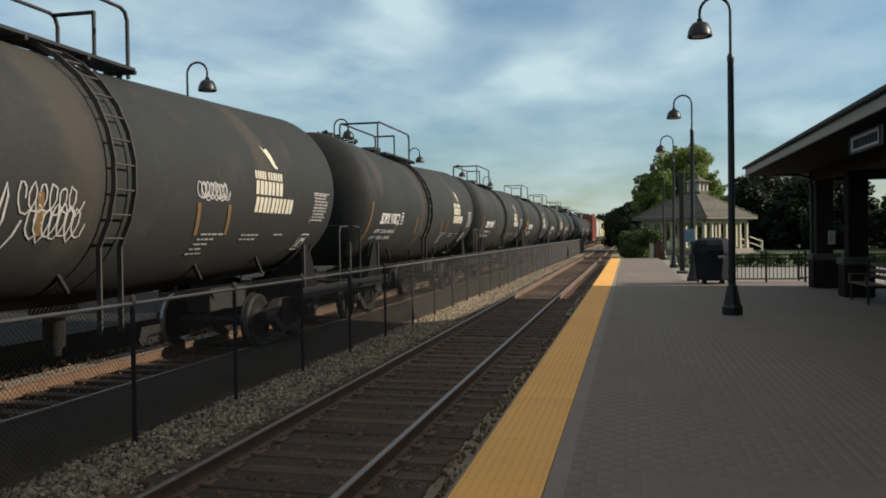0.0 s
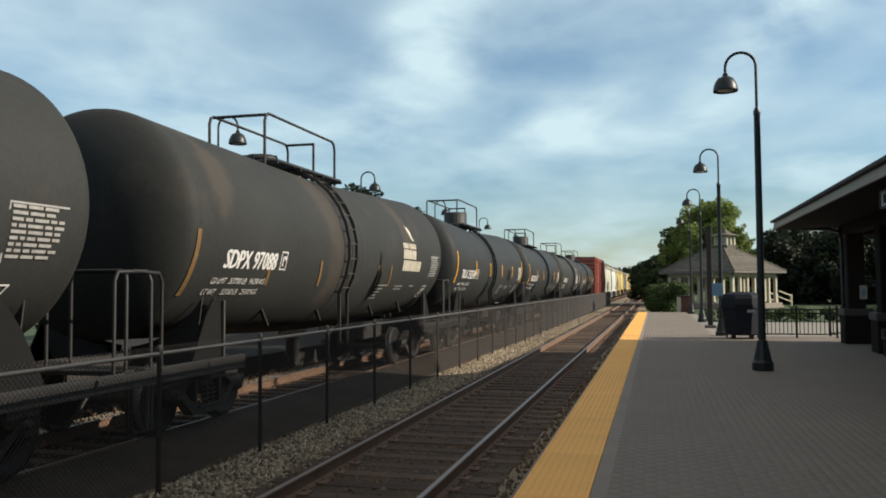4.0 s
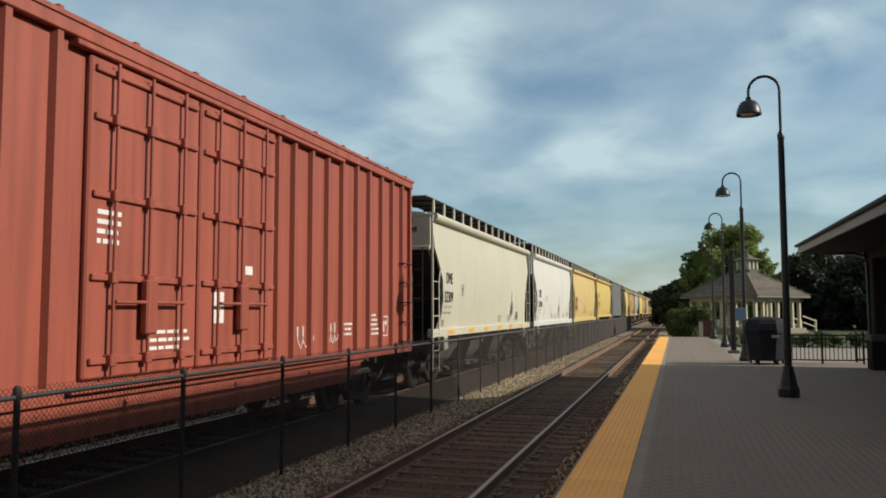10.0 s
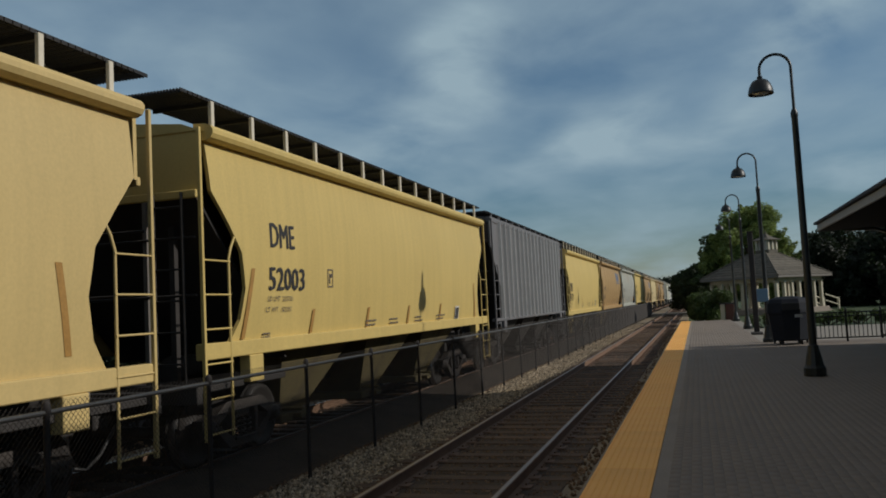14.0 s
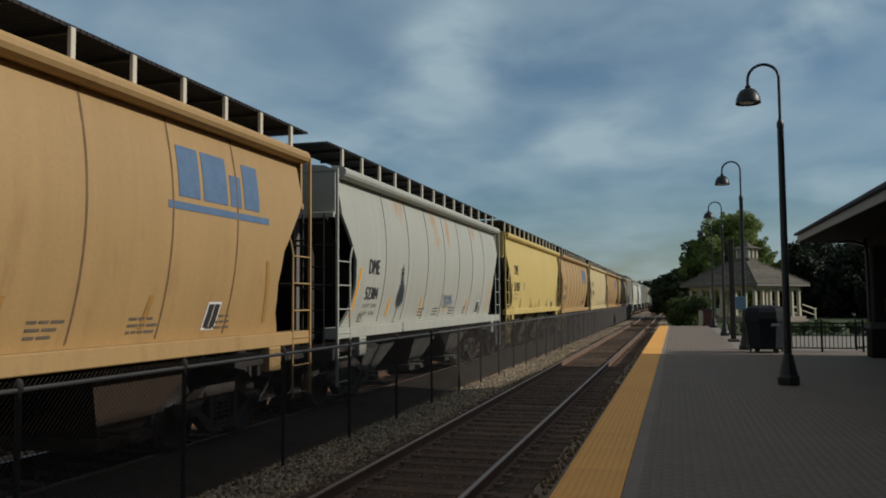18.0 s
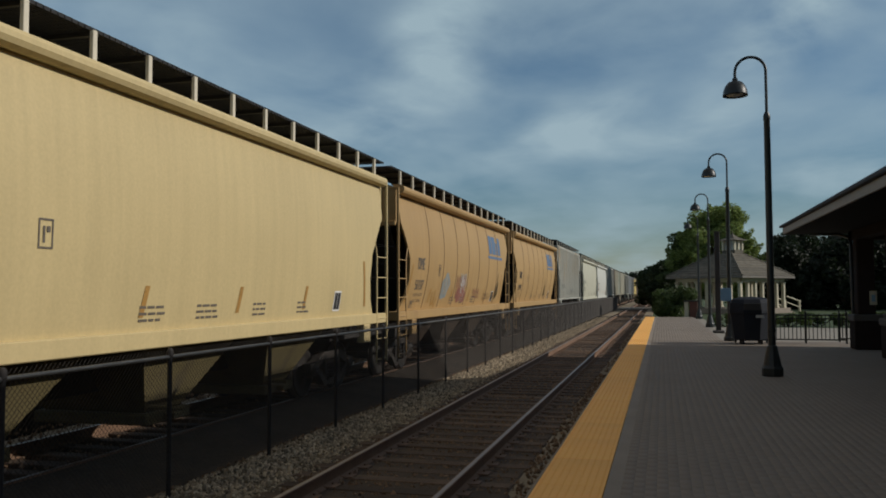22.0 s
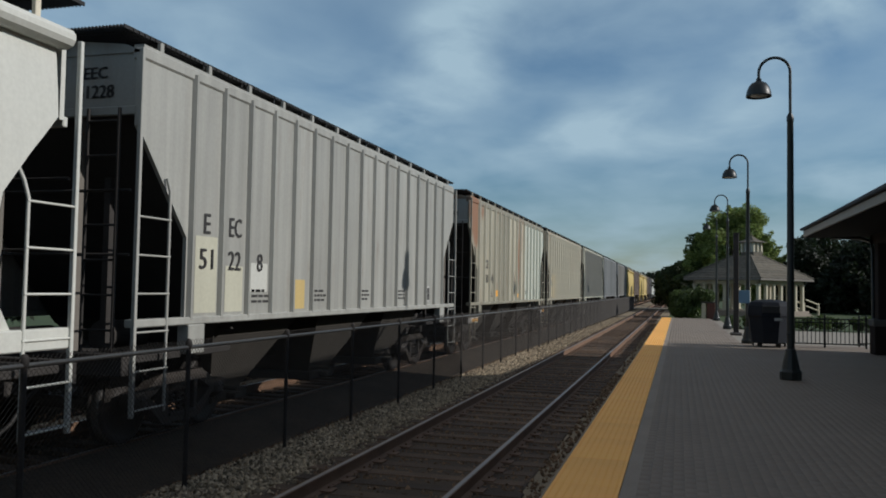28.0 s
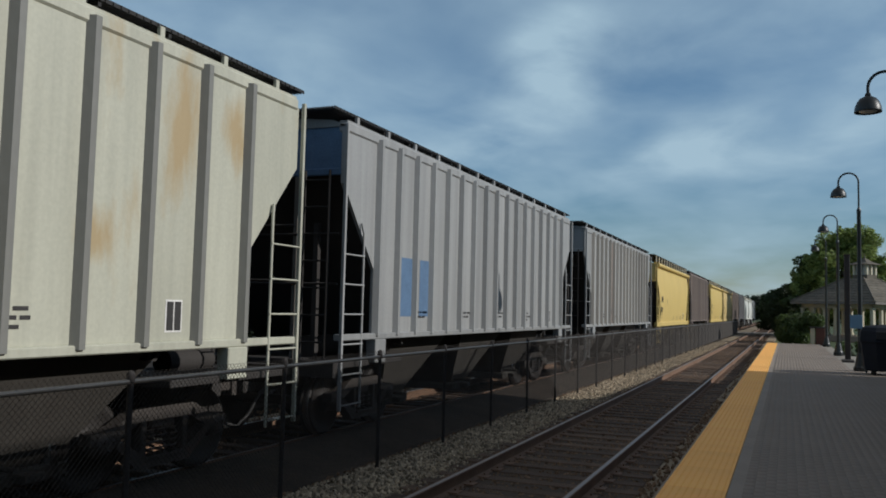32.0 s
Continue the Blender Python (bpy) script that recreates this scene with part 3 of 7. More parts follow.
def cap_geo():
    turn = pose(0, 0, 0, 0, 90, 0)
    g = Geo().lathe([(0.0, 0.13), (0.06, 0.13), (0.10, 0.11), (0.115, 0.05), (0.14, 0.04), (0.15, -0.06)], 14, turn)
    for k in range(3):
        a = 2.1 * k + 0.5
        g.box(0.12, 0.15, 0.06 * math.cos(a) - 0.015, 0.06 * math.cos(a) + 0.015, 0.06 * math.sin(a) - 0.015, 0.06 * math.sin(a) + 0.015, 0.004)
    return g


def bolster_geo():
    g = Geo().box(-1.05, 1.05, -0.2, 0.2, 0.56, 0.70, 0.03)
    g.lathe([(0.0, 0.80), (0.2, 0.80), (0.22, 0.69)], 16)
    return g


def truck(car, y):
    base = part("truck", shared("bolster", bolster_geo), M["truck"], car, "rusty steel two-axle bogie", pose(0, y, LIFT))
    for side in (1, -1):
        turn = pose(0.93 * side, 0, 0, 0, 0, 0 if side == 1 else 180)
        part("side_frame", shared("side_frame", frame_geo), M["truck"], base, m=turn)
        part("spring", shared("spring", spring_geo), M["truck"], base, m=turn)
        for dy in (-0.86, 0.86):
            at = pose(0.79 * side, dy, 0.457, 0, 0, 0 if side == 1 else 180)
            part("wheel", shared("wheel", wheel_geo), M["wheel"], base, m=at)
            part("wheel_tread", shared("wheel_tread", rim_geo), M["tread"], base, m=at)
            part("bearing_cap", shared("bearing_cap", cap_geo), M["truck"], base, m=pose(1.0 * side, dy, 0.5, 0, 0, 0 if side == 1 else 180))
    for dy in (-0.86, 0.86):
        part("axle", shared("axle", axle_geo), M["truck"], base, m=pose(0, dy, 0.457))


def coupler_geo():
    g = Geo().box(-0.09, 0.09, -0.75, 0.1, 0.78, 0.94, 0.02)
    g.slab([(-0.16, -1.05), (-0.05, -1.1), (-0.04, -0.98), (0.05, -0.95), (0.10, -1.08), (0.19, -1.02), (0.17, -0.80), (0.1, -0.70), (-0.12, -0.70)], 0.28, pose(0, 0, 0.72))
    return g


def hose_geo():
    return Geo().tube([(0.42, 0.05, 0.85), (0.42, -0.15, 0.75), (0.38, -0.35, 0.48), (0.30, -0.5, 0.32), (0.22, -0.62, 0.36)], 0.025, 6)


def car_ends(car, length):
    for y, turn in ((0.0, 0), (length, 180)):
        part("coupler", shared("coupler", coupler_geo), M["truck"], car, m=pose(0, y, 0, 0, 0, turn))
        part("brake_hose", shared("brake_hose", hose_geo), M["black"], car, m=pose(0, y, 0, 0, 0, turn))


def put_on(surface, name, verts, faces, material, car, label="", bold=0.0):
    """A flat figure laid on a car's side: surface turns (along, up) into a place; bold thickens its strokes."""
    g = Geo().add([surface(u, w) for u, w in verts], faces)
    if bold:
        g.add([Vector(surface(u + bold, w + 0.3 * bold)) + Vector((0.003, 0, 0)) for u, w in verts], faces)
    return part(name, g, material, car, label)


def rect(u0, u1, w0, w1, cuts=1):
    verts = [(u, w0 + (w1 - w0) * k / cuts) for k in range(cuts + 1) for u in (u0, u1)]
    return verts, [(2 * k, 2 * k + 1, 2 * k + 3, 2 * k + 2) for k in range(cuts)]


def joined(*figures):
    verts, faces = [], []
    for v, f in figures:
        k = len(verts)
        verts += v
        faces += [tuple(i + k for i in q) for q in f]
    return verts, faces


def lean(figure, slant, w0):
    return [(u + slant * (w - w0), w) for u, w in figure[0]], figure[1]


def word(text, u, w, size, squeeze=0.9):
    v, f = lettering(text, size, squeeze)
    return [(x + u, y + w) for x, y in v], f


def word_fit(text, u0, u1, w, height):
    """Letters of a height, squeezed into a width."""
    v, f = lettering(text, 1.0)
    wide, tall = max(x for x, _ in v), max(y for _, y in v)
    return [(u0 + x * (u1 - u0) / wide, w + y * height / tall) for x, y in v], f


def bars(u, w, width, rows, height=0.035, gap=0.045, seed=1):
    """Small writing too worn to read: rows of bars."""
    rng = random.Random(seed)
    some = []
    for k in range(rows):
        x = u
        while x < u + width * rng.uniform(0.75, 1.0):
            run = rng.uniform(0.06, 0.2)
            some.append(rect(x, x + run, w - k * (height + gap), w - k * (height + gap) + height))
            x += run + 0.03
    return joined(*some)


def blocks(u, w, count, size):
    """A mark's letters as plain blocks."""
    return joined(*[rect(u + k * size * 0.82, u + k * size * 0.82 + size * 0.6, w, w + size) for k in range(count)])


def framed(u, w, width, height):
    t = 0.02
    return joined(rect(u, u + width, w, w + t), rect(u, u + width, w + height - t, w + height), rect(u, u + t, w + t, w + height - t),
                  rect(u + width - t, u + width, w + t, w + height - t), rect(u + 0.3 * width, u + 0.45 * width, w + 0.2 * height, w + 0.75 * height),
                  rect(u + 0.55 * width, u + 0.8 * width, w + 0.55 * height, w + 0.75 * height))


def squiggle(u, w, width, height, seed, thick=0.05, loops=6):
    """A sprayed tag: one looping stroke."""
    rng = random.Random(seed)
    pts = []
    n = loops * 9
    for k in range(n + 1):
        a = 2 * math.pi * k / 9
        pts.append((u + width * k / n + 0.10 * width * math.cos(a), w + height * (0.5 + 0.42 * math.sin(a) * rng.uniform(0.6, 1.0))))
    verts, faces = [], []
    for k, (x, y) in enumerate(pts):
        x2, y2 = pts[min(k + 1, n)]
        x1, y1 = pts[max(k - 1, 0)]
        d = math.hypot(x2 - x1, y2 - y1) or 1
        nx, ny = -(y2 - y1) / d * thick / 2, (x2 - x1) / d * thick / 2
        verts += [(x + nx, y + ny), (x - nx, y - ny)]
    return verts, [(2 * k, 2 * k + 1, 2 * k + 3, 2 * k + 2) for k in range(n)]


def blob(u, w, wide, high, seed, points=36):
    """A sprayed patch with an uneven outline."""
    rng = random.Random(seed)
    p, q = rng.uniform(0, 6), rng.uniform(0, 6)
    verts = []
    for k in range(points):
        a = 2 * math.pi * k / points
        r = 0.5 * (0.80 + 0.13 * math.sin(2 * a + p) + 0.09 * math.sin(5 * a + q))
        verts.append((u + wide * (0.5 + r * math.cos(a)), w + high * (0.5 + r * math.sin(a))))
    return verts, [tuple(range(points))]


# -- tank cars
def sag(y):
    """The shell dips towards its drain in the middle."""
    return 0.030 * math.hypot(y - TANK_L / 2, 0.5) - 0.045


def inset(y):
    """How far a dished head has drawn in from the shell's radius, as a share, y metres from its crown."""
    if y >= 0.46:
        return 0.0
    table = ((0.0, 1.0), (0.02, 0.66), (0.05, 0.48), (0.09, 0.35), (0.14, 0.245), (0.19, 0.170), (0.24, 0.112), (0.29, 0.068), (0.34, 0.035), (0.40, 0.010), (0.46, 0.0))
    ys, rs = zip(*table)
    return float(np.interp(y, ys, rs))


def tank_surface(swell, drop=0.0):
    """Along the car and up round the shell's side, w metres above the shell's middle."""
    def ring(u):
        return TANK_R * swell * (1 - inset(min(u, TANK_L - u))) + 0.012

    def at(u, w):
        r = ring(u)
        a = (w - sag(u) + drop) / r
        return (r * math.cos(a), u, TANK_Z + sag(u) - drop + r * math.sin(a))

    return at


def shell_geo():
    m = pose(0, 0, TANK_Z, -90, 0, 0)
    front = [(TANK_R * (1 - inset(y)), y) for y in (0.0, 0.02, 0.05, 0.09, 0.14, 0.19, 0.24, 0.29, 0.34, 0.40, 0.46, 0.50)]
    front[0] = (0.0, 0.0)
    rings = []
    for y in (3.6, 6.75, 9.9):
        rings += [(TANK_R, y - 0.10), (TANK_R, y - 0.07), (TANK_R, y - 0.03), (TANK_R + 0.004, y - 0.02), (TANK_R + 0.004, y + 0.02), (TANK_R, y + 0.03), (TANK_R, y + 0.07), (TANK_R, y + 0.10)]
    profile = front + [(TANK_R, 0.68), (TANK_R, 0.75)] + rings + [(TANK_R, TANK_L - 0.75), (TANK_R, TANK_L - 0.68)] + [(r, TANK_L - y) for r, y in front[::-1]]
    g = Geo().lathe(profile, 64, m)
    g.v = [(x, y, z + sag(y)) for x, y, z in g.v]
    return g


def rail_loop_geo():
    """The guard rail round the loading platform on top of a tank."""
    g = Geo()
    r = 0.028
    z0, z1 = 4.15, 5.10
    for x in (-0.55, 0.55):
        g.tube([(x, 4.15, z0), (x, 4.15, z1 - 0.15), (x, 4.2, z1 - 0.04), (x, 4.3, z1), (x, 7.35, z1), (x, 7.45, z1 - 0.04), (x, 7.5, z1 - 0.15), (x, 7.5, z0)], r, 6)
    g.tube([(-0.55, 4.27, z1 - 0.02), (0.55, 4.27, z1 - 0.02)], r, 6)
    g.tube([(-0.55, 7.4, z1 - 0.02), (0.1, 7.4, z1 - 0.02)], r, 6)
    g.tube([(0.1, 7.4, z1), (0.1, 7.4, z0)], r, 6)
    return g


def deck_geo():
    """A walkway grating beside the manway."""
    g = Geo()
    for k in range(9):
        g.box(0.055 * k, 0.055 * k + 0.02, 4.2, 7.35, 4.22, 4.26)
    for y in (4.2, 5.2, 6.3, 7.3):
        g.box(0, 0.48, y, y + 0.05, 4.17, 4.221)
        g.box(0.2, 0.26, y, y + 0.05, 4.0, 4.171)
    return g


def manway_geo():
    g = Geo().lathe([(0.0, 4.50), (0.26, 4.48), (0.31, 4.45), (0.33, 4.42), (0.33, 4.37), (0.28, 4.36), (0.28, 4.1)], 22, pose(0, 5.1, 0))
    for k in range(8):
        a = math.pi * k / 4
        g.box(0.305 * math.cos(a) - 0.03, 0.305 * math.cos(a) + 0.03, 5.1 + 0.305 * math.sin(a) - 0.03, 5.1 + 0.305 * math.sin(a) + 0.03, 4.35, 4.47, 0.008)
    return g


def valve_geo(h):
    return Geo().lathe([(0.0, 4.15 + h), (0.07, 4.14 + h), (0.07, 4.05 + h), (0.045, 4.03 + h), (0.045, 4.12)], 10)


def dome_geo():
    """The tall round housing on the newer tanks."""
    return Geo().lathe([(0.0, 4.80), (0.40, 4.80), (0.43, 4.78), (0.43, 4.08)], 24, pose(0, 6.2, 0))


def tank_ladder_geo():
    """A side ladder that follows the shell from the deck to the sill."""
    g = Geo()
    angles = [78, 66, 54, 42, 30, 18, 6, -6, -18, -30]
    r = TANK_R + 0.09
    for y in (5.45, 5.85):
        pts = [(r * math.cos(radians(a)), y, TANK_Z + r * math.sin(radians(a))) for a in angles]
        pts.append((r * math.cos(radians(-30)), y, 0.95))
        for p, q in zip(pts, pts[1:]):
            d = Vector(q) - Vector(p)
            n = Vector((d.z, 0, -d.x)).normalized() * 0.03
            a, b = Vector(p), Vector(q)
            w = Vector((0, 0.012, 0))
            g.add([a - n - w, a + n - w, a + n + w, a - n + w, b - n - w, b + n - w, b + n + w, b - n + w],
                  [(0, 1, 5, 4), (1, 2, 6, 5), (2, 3, 7, 6), (3, 0, 4, 7)])
    for k in range(11):
        a = 74 - 10.0 * k
        p = (r * math.cos(radians(a)), TANK_Z + r * math.sin(radians(a)))
        g.tube([(p[0], 5.45, p[1]), (p[0], 5.85, p[1])], 0.013, 5)
    return g


def band_geo():
    """The strap under the ladder round the shell."""
    g = Geo()
    a0 = [radians(a) for a in range(-60, 241, 12)]
    r = TANK_R + 0.015
    verts = [(r * math.cos(a), y, TANK_Z + r * math.sin(a)) for a in a0 for y in (6.02, 6.17)]
    return g.add(verts, [(2 * k, 2 * k + 1, 2 * k + 3, 2 * k + 2) for k in range(len(a0) - 1)], True)


def saddle_geo(s):
    """The bolster web that holds an end of the shell, with its bracing plates."""
    g = Geo()
    m = Matrix(((1, 0, 0, 0), (0, 0, 1, 0), (0, 1, 0, 0), (0, 0, 0, 1)))
    for s in (s,):
        arc = [(s * (TANK_R + 0.005) * math.cos(a), TANK_Z + (TANK_R + 0.005) * math.sin(a)) for a in (radians(-33 - 5 * k) for k in range(11))]
        outline = arc + [(s * 0.25, 0.85), (s * 1.0, 0.85), (s * 1.22, 1.3)]
        for y in (-0.16, 0.16):
            g.slab(outline, 0.02, pose(0, y, 0) @ m)
        g.box(min(s * 1.0, s * 1.25), max(s * 1.0, s * 1.25), -0.16, 0.18, 0.84, 1.0, 0.01)
    g.box(min(0, s * 1.45), max(0, s * 1.45), -0.22, 0.22, 0.78, 0.86, 0.01)
    return g


def stub_sill_geo():
    return Geo().box(-0.22, 0.22, -1.0, 3.0, 0.72, 1.12, 0.02)


def end_deck_geo():
    g = Geo().box(-1.45, 1.45, -0.95, -0.55, 1.02, 1.08, 0.01)
    g.box(-1.47, -1.40, -0.95, 1.9, 0.86, 1.06, 0.01)
    g.box(1.40, 1.47, -0.95, 1.9, 0.86, 1.06, 0.01)
    return g


def end_rail_geo(s):
    g = Geo()
    for s in (s,):
        g.tube([(s * 1.44, -0.9, 1.05), (s * 1.44, -0.9, 2.1), (s * 1.42, -0.88, 2.18), (s * 1.35, -0.87, 2.22), (s * 0.35, -0.87, 2.22)], 0.022, 6)
        g.tube([(s * 1.44, -0.2, 0.95), (s * 1.44, -0.2, 2.1), (s * 1.44, -0.26, 2.2), (s * 1.44, -0.8, 2.22)], 0.022, 6)
        g.tube([(s * 0.35, -0.87, 1.05), (s * 0.35, -0.87, 2.22)], 0.022, 6)
        g.tube([(s * 1.46, -0.9, 1.0), (s * 1.46, -0.9, 0.35), (s * 1.46, -0.5, 0.35), (s * 1.46, -0.5, 1.0)], 0.02, 6)
    return g


def brace_geo():
    """A slanted hold-down rod low on the shell."""
    return Geo().box(-0.03, 0.03, -0.022, 0.022, -0.50, 0.0, 0.006)


def tank_car(front, spec):
    new_style = spec["new"]
    skin = M["tank"] if new_style else M["tank_old"]
    swell = 0.995 if new_style else 1.018
    drop = spec.get("drop", 0.0)
    round_out = Matrix(((swell, 0, 0, 0), (0, 1, 0, 0), (0, 0, swell, TANK_Z * (1 - swell) - drop), (0, 0, 0, 1)))
    car = thing("tank_car", spec["label"], "tank car", "tank cars of the train")
    part("tank_shell", shared("shell", shell_geo), skin, car, m=round_out)
    gear = pose(0, spec.get("mid", 7.05) - 5.7, (0.08 if new_style else 0.07) - drop)
    part("guard_rail", shared("rail_loop", rail_loop_geo), M["black"], car, "black pipe guard rail", gear)
    for x in (-0.78, 0.30):
        part("walkway", shared("deck", deck_geo), M["black"], car, m=gear @ pose(x, 0, 0))
    part("manway", shared("dome", dome_geo) if new_style else shared("manway", manway_geo), M["black"], car, m=gear)
    for y, x, h in ((5.9, -0.1, 0.32), (6.3, 0.16, 0.25), (6.65, -0.14, 0.28), (6.1, 0.2, 0.2)):
        part("valve", shared(f"valve_{h}", lambda: valve_geo(h)), M["black"], car, m=gear @ pose(x, y, 0))
    part("ladder", shared("tank_ladder", tank_ladder_geo), M["black"] if new_style else M["tank_step"], car, m=round_out @ pose(0, spec.get("mid", 7.05) - 5.65, 0))
    part("strap", shared("band", band_geo), skin, car, m=round_out @ pose(0, spec.get("mid", 7.05) - 5.65, 0))
    for y, turn in ((0.0, 0), (TANK_L, 180)):
        at = pose(0, y, 0, 0, 0, turn)
        part("end_platform", shared("end_deck", end_deck_geo), M["black"], car, m=at)
        for s in (1, -1):
            part("end_handrail", shared(f"end_rail_{s}", lambda: end_rail_geo(s)), M["black"], car, m=at)
        part("stub_sill", shared("stub_sill", stub_sill_geo), M["under"], car, m=at)
        for s in (1, -1):
            web = part("saddle", shared(f"saddle_{s}", lambda: saddle_geo(s)), M["under"], car, m=at @ pose(0, 1.15, 0))
            # flat black plate paints the shaded recess between saddle and truck
            part("gusset", shared(f"gusset_{s}", lambda: Geo().slab([(-0.50, 0.92), (0.34, 0.92), (0.30, 1.86), (0.10, 1.86), (-0.10, 1.62)], 0.03, Matrix(((0, 0, 1, s * 1.30 - 0.015), (1, 0, 0, 0), (0, 1, 0, 0), (0, 0, 0, 1))))), M["flat_black"], web)
            part("flange", shared(f"flange_{s}", lambda: Geo().box(min(s * 1.28, s * 1.36), max(s * 1.28, s * 1.36), 0.32, 0.36, 0.9, 1.84, 0.006)), M["tank_step"], web)
    for y in (3.1, 5.3, 8.3, 10.4):
        a = radians(-48)
        part("hold_down_rod", shared("brace", brace_geo), M["black"], car, m=pose((TANK_R + 0.05) * math.cos(a), y, TANK_Z + (TANK_R + 0.05) * math.sin(a) + 0.22, 40, 0, 0))
    part("drain_valve", shared("drain", lambda: Geo().lathe([(0.3, 1.25), (0.3, 1.05), (0.14, 1.0), (0.14, 0.62), (0.09, 0.6), (0.09, 0.5), (0, 0.5)], 16, pose(0, 6.75, 0))), M["under"], car)
    for y in (1.55, TANK_L - 1.55):
        truck(car, y)
    car_ends(car, TANK_L)
    # markings
    white, amber = M["white_mark"], M["reflector" if new_style else "strip_faded"]
    mark = lambda name, fig, mat, label="", bold=0.0: put_on(tank_surface(swell, drop), name, *fig, mat, car, label, bold)
    if spec["number"]:
        mark("car_number", lean(word_fit(spec["number"], 1.2, 2.78 if not new_style else 3.1, -0.46, 0.27), 0.1, -0.46), white, "white reporting mark and number", 0.022)
    for text, u, w in (("LD LMT   207700 LB   94200 KG", 1.05, -0.70), ("LT WT     55300 LB   25300 KG", 0.95, -0.88)):
        mark("weight_data", lean(word_fit(text, u, u + 1.55, w, 0.095), 0.15, w), white, "white stencilled weights")
    mark("data_box", framed(2.95 if not new_style else 3.4, -0.45, 0.22, 0.30), white)
    mark("data_panel", joined(bars(12.02, 0.03, 0.70, 9, 0.032, 0.028, 5), rect(11.98, 12.0, -0.5, 0.09), rect(12.0, 12.78, 0.07, 0.09)), white if new_style else M["stencil"], "white table of small print")
    mark("test_stencil", joined(*[bars(8.0 - 0.04 * k, -0.72 - 0.08 * k, 0.6 - 0.05 * k, 1, 0.028, 0.05, 6 + k) for k in range(5)]), M["stencil"])
    mark("small_print", bars(9.3, -0.74, 0.7, 2, 0.028, 0.05, 7), M["stencil"])
    mark("small_print", bars(10.55, -0.74, 0.5, 1, 0.028, 0.05, 8), M["stencil"])
    mark("placard_frame", lean(framed(11.75, -1.08, 0.34, 0.36), 0.4, -1.08), white)
    if new_style:
        for u in (0.48, 3.17, 5.6, 7.95, 10.33, 12.86):
            mark("reflective_strip", rect(u, u + 0.1, -0.36 if 1 < u < 12 else -0.62, 0.13 if 1 < u < 12 else 0.38, 8), amber, "bright amber reflective strip")
        mark("dark_patch", rect(9.25, 9.92, -0.48, -0.06, 8), M["flat_black"])
    else:
        mark("reflective_strip", rect(0.42, 0.50, -0.9, 0.05, 8), M["reflector"] if spec["number"].endswith("65") else amber, "amber reflective strip")
        for u in (2.55, 4.55, 7.7, 8.6):
            mark("reflective_strip", lean(rect(u, u + 0.09, -0.72, -0.25, 8), -0.2, -0.25), amber, "faded amber reflective strip")
        du, dw = spec.get("shift", (0.0, 0.0))
        rng = random.Random(3)
        for u0, u1, w0, w1, count in ((9.5, 9.92, 0.20, 0.33, 5), (9.98, 10.55, 0.20, 0.33, 6), (9.5, 10.55, -0.05, 0.17, 7), (9.5, 11.02, -0.34, -0.09, 10)):
            step = (u1 - u0) / count
            for k in range(count):
                a = u0 + step * k + du
                mark("letter_block", lean(rect(a, a + step * rng.uniform(0.62, 0.8), w0 + dw, w1 + dw, 2), 0.12, w0 + dw), M["mark_cream"])
        leaf_shape = ((9.98, 0.74), (10.08, 0.66), (10.20, 0.70), (10.30, 0.58), (10.36, 0.42), (10.44, 0.36), (10.36, 0.34), (10.26, 0.38), (10.18, 0.48), (10.10, 0.58))
        mark("company_emblem", ([(u + du, w + dw + 0.06) for u, w in leaf_shape], [tuple(range(len(leaf_shape)))]), M["mark_cream"])
    for tag in spec.get("tags", ()):
        mark("graffiti", squiggle(*tag), M["graffiti_white"], "pale sprayed scribble")
    MOVING.append((car, front))
    return car


# -- covered hoppers
# where the letters and the number stand: from, to, foot and height of each
LOW_TEXT = (1.55, 2.13, 2.54, 0.28, 1.45, 2.14, 2.05, 0.24)
HIGH_TEXT = (1.66, 2.40, 2.96, 0.34, 1.60, 2.70, 2.36, 0.32)
HW = 1.60
# what the discharge bays of each paint look like, darkened for shade under the car
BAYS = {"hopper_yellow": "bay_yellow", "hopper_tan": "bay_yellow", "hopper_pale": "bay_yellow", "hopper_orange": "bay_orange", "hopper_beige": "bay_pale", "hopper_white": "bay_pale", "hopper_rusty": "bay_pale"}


def bulge(z, deep=False):
    """Half the width of a curved side at a height; the seamed cars are rounder."""
    if deep:
        return HW - 0.25 * ((z - 3.05) / 1.5) ** 2
    return HW - 0.10 * ((z - 2.85) / 1.4) ** 2


def edge_round(z, base):
    """How far the curved side stands back from the car's end at a height."""
    table = ((1.55, 0.70), (1.85, 0.92), (2.28, 1.02), (2.77, 0.93), (3.14, 0.64), (3.55, 0.28), (4.4, 0.26))
    zs, ys = zip(*table)
    return float(np.interp(z, zs, ys)) + base


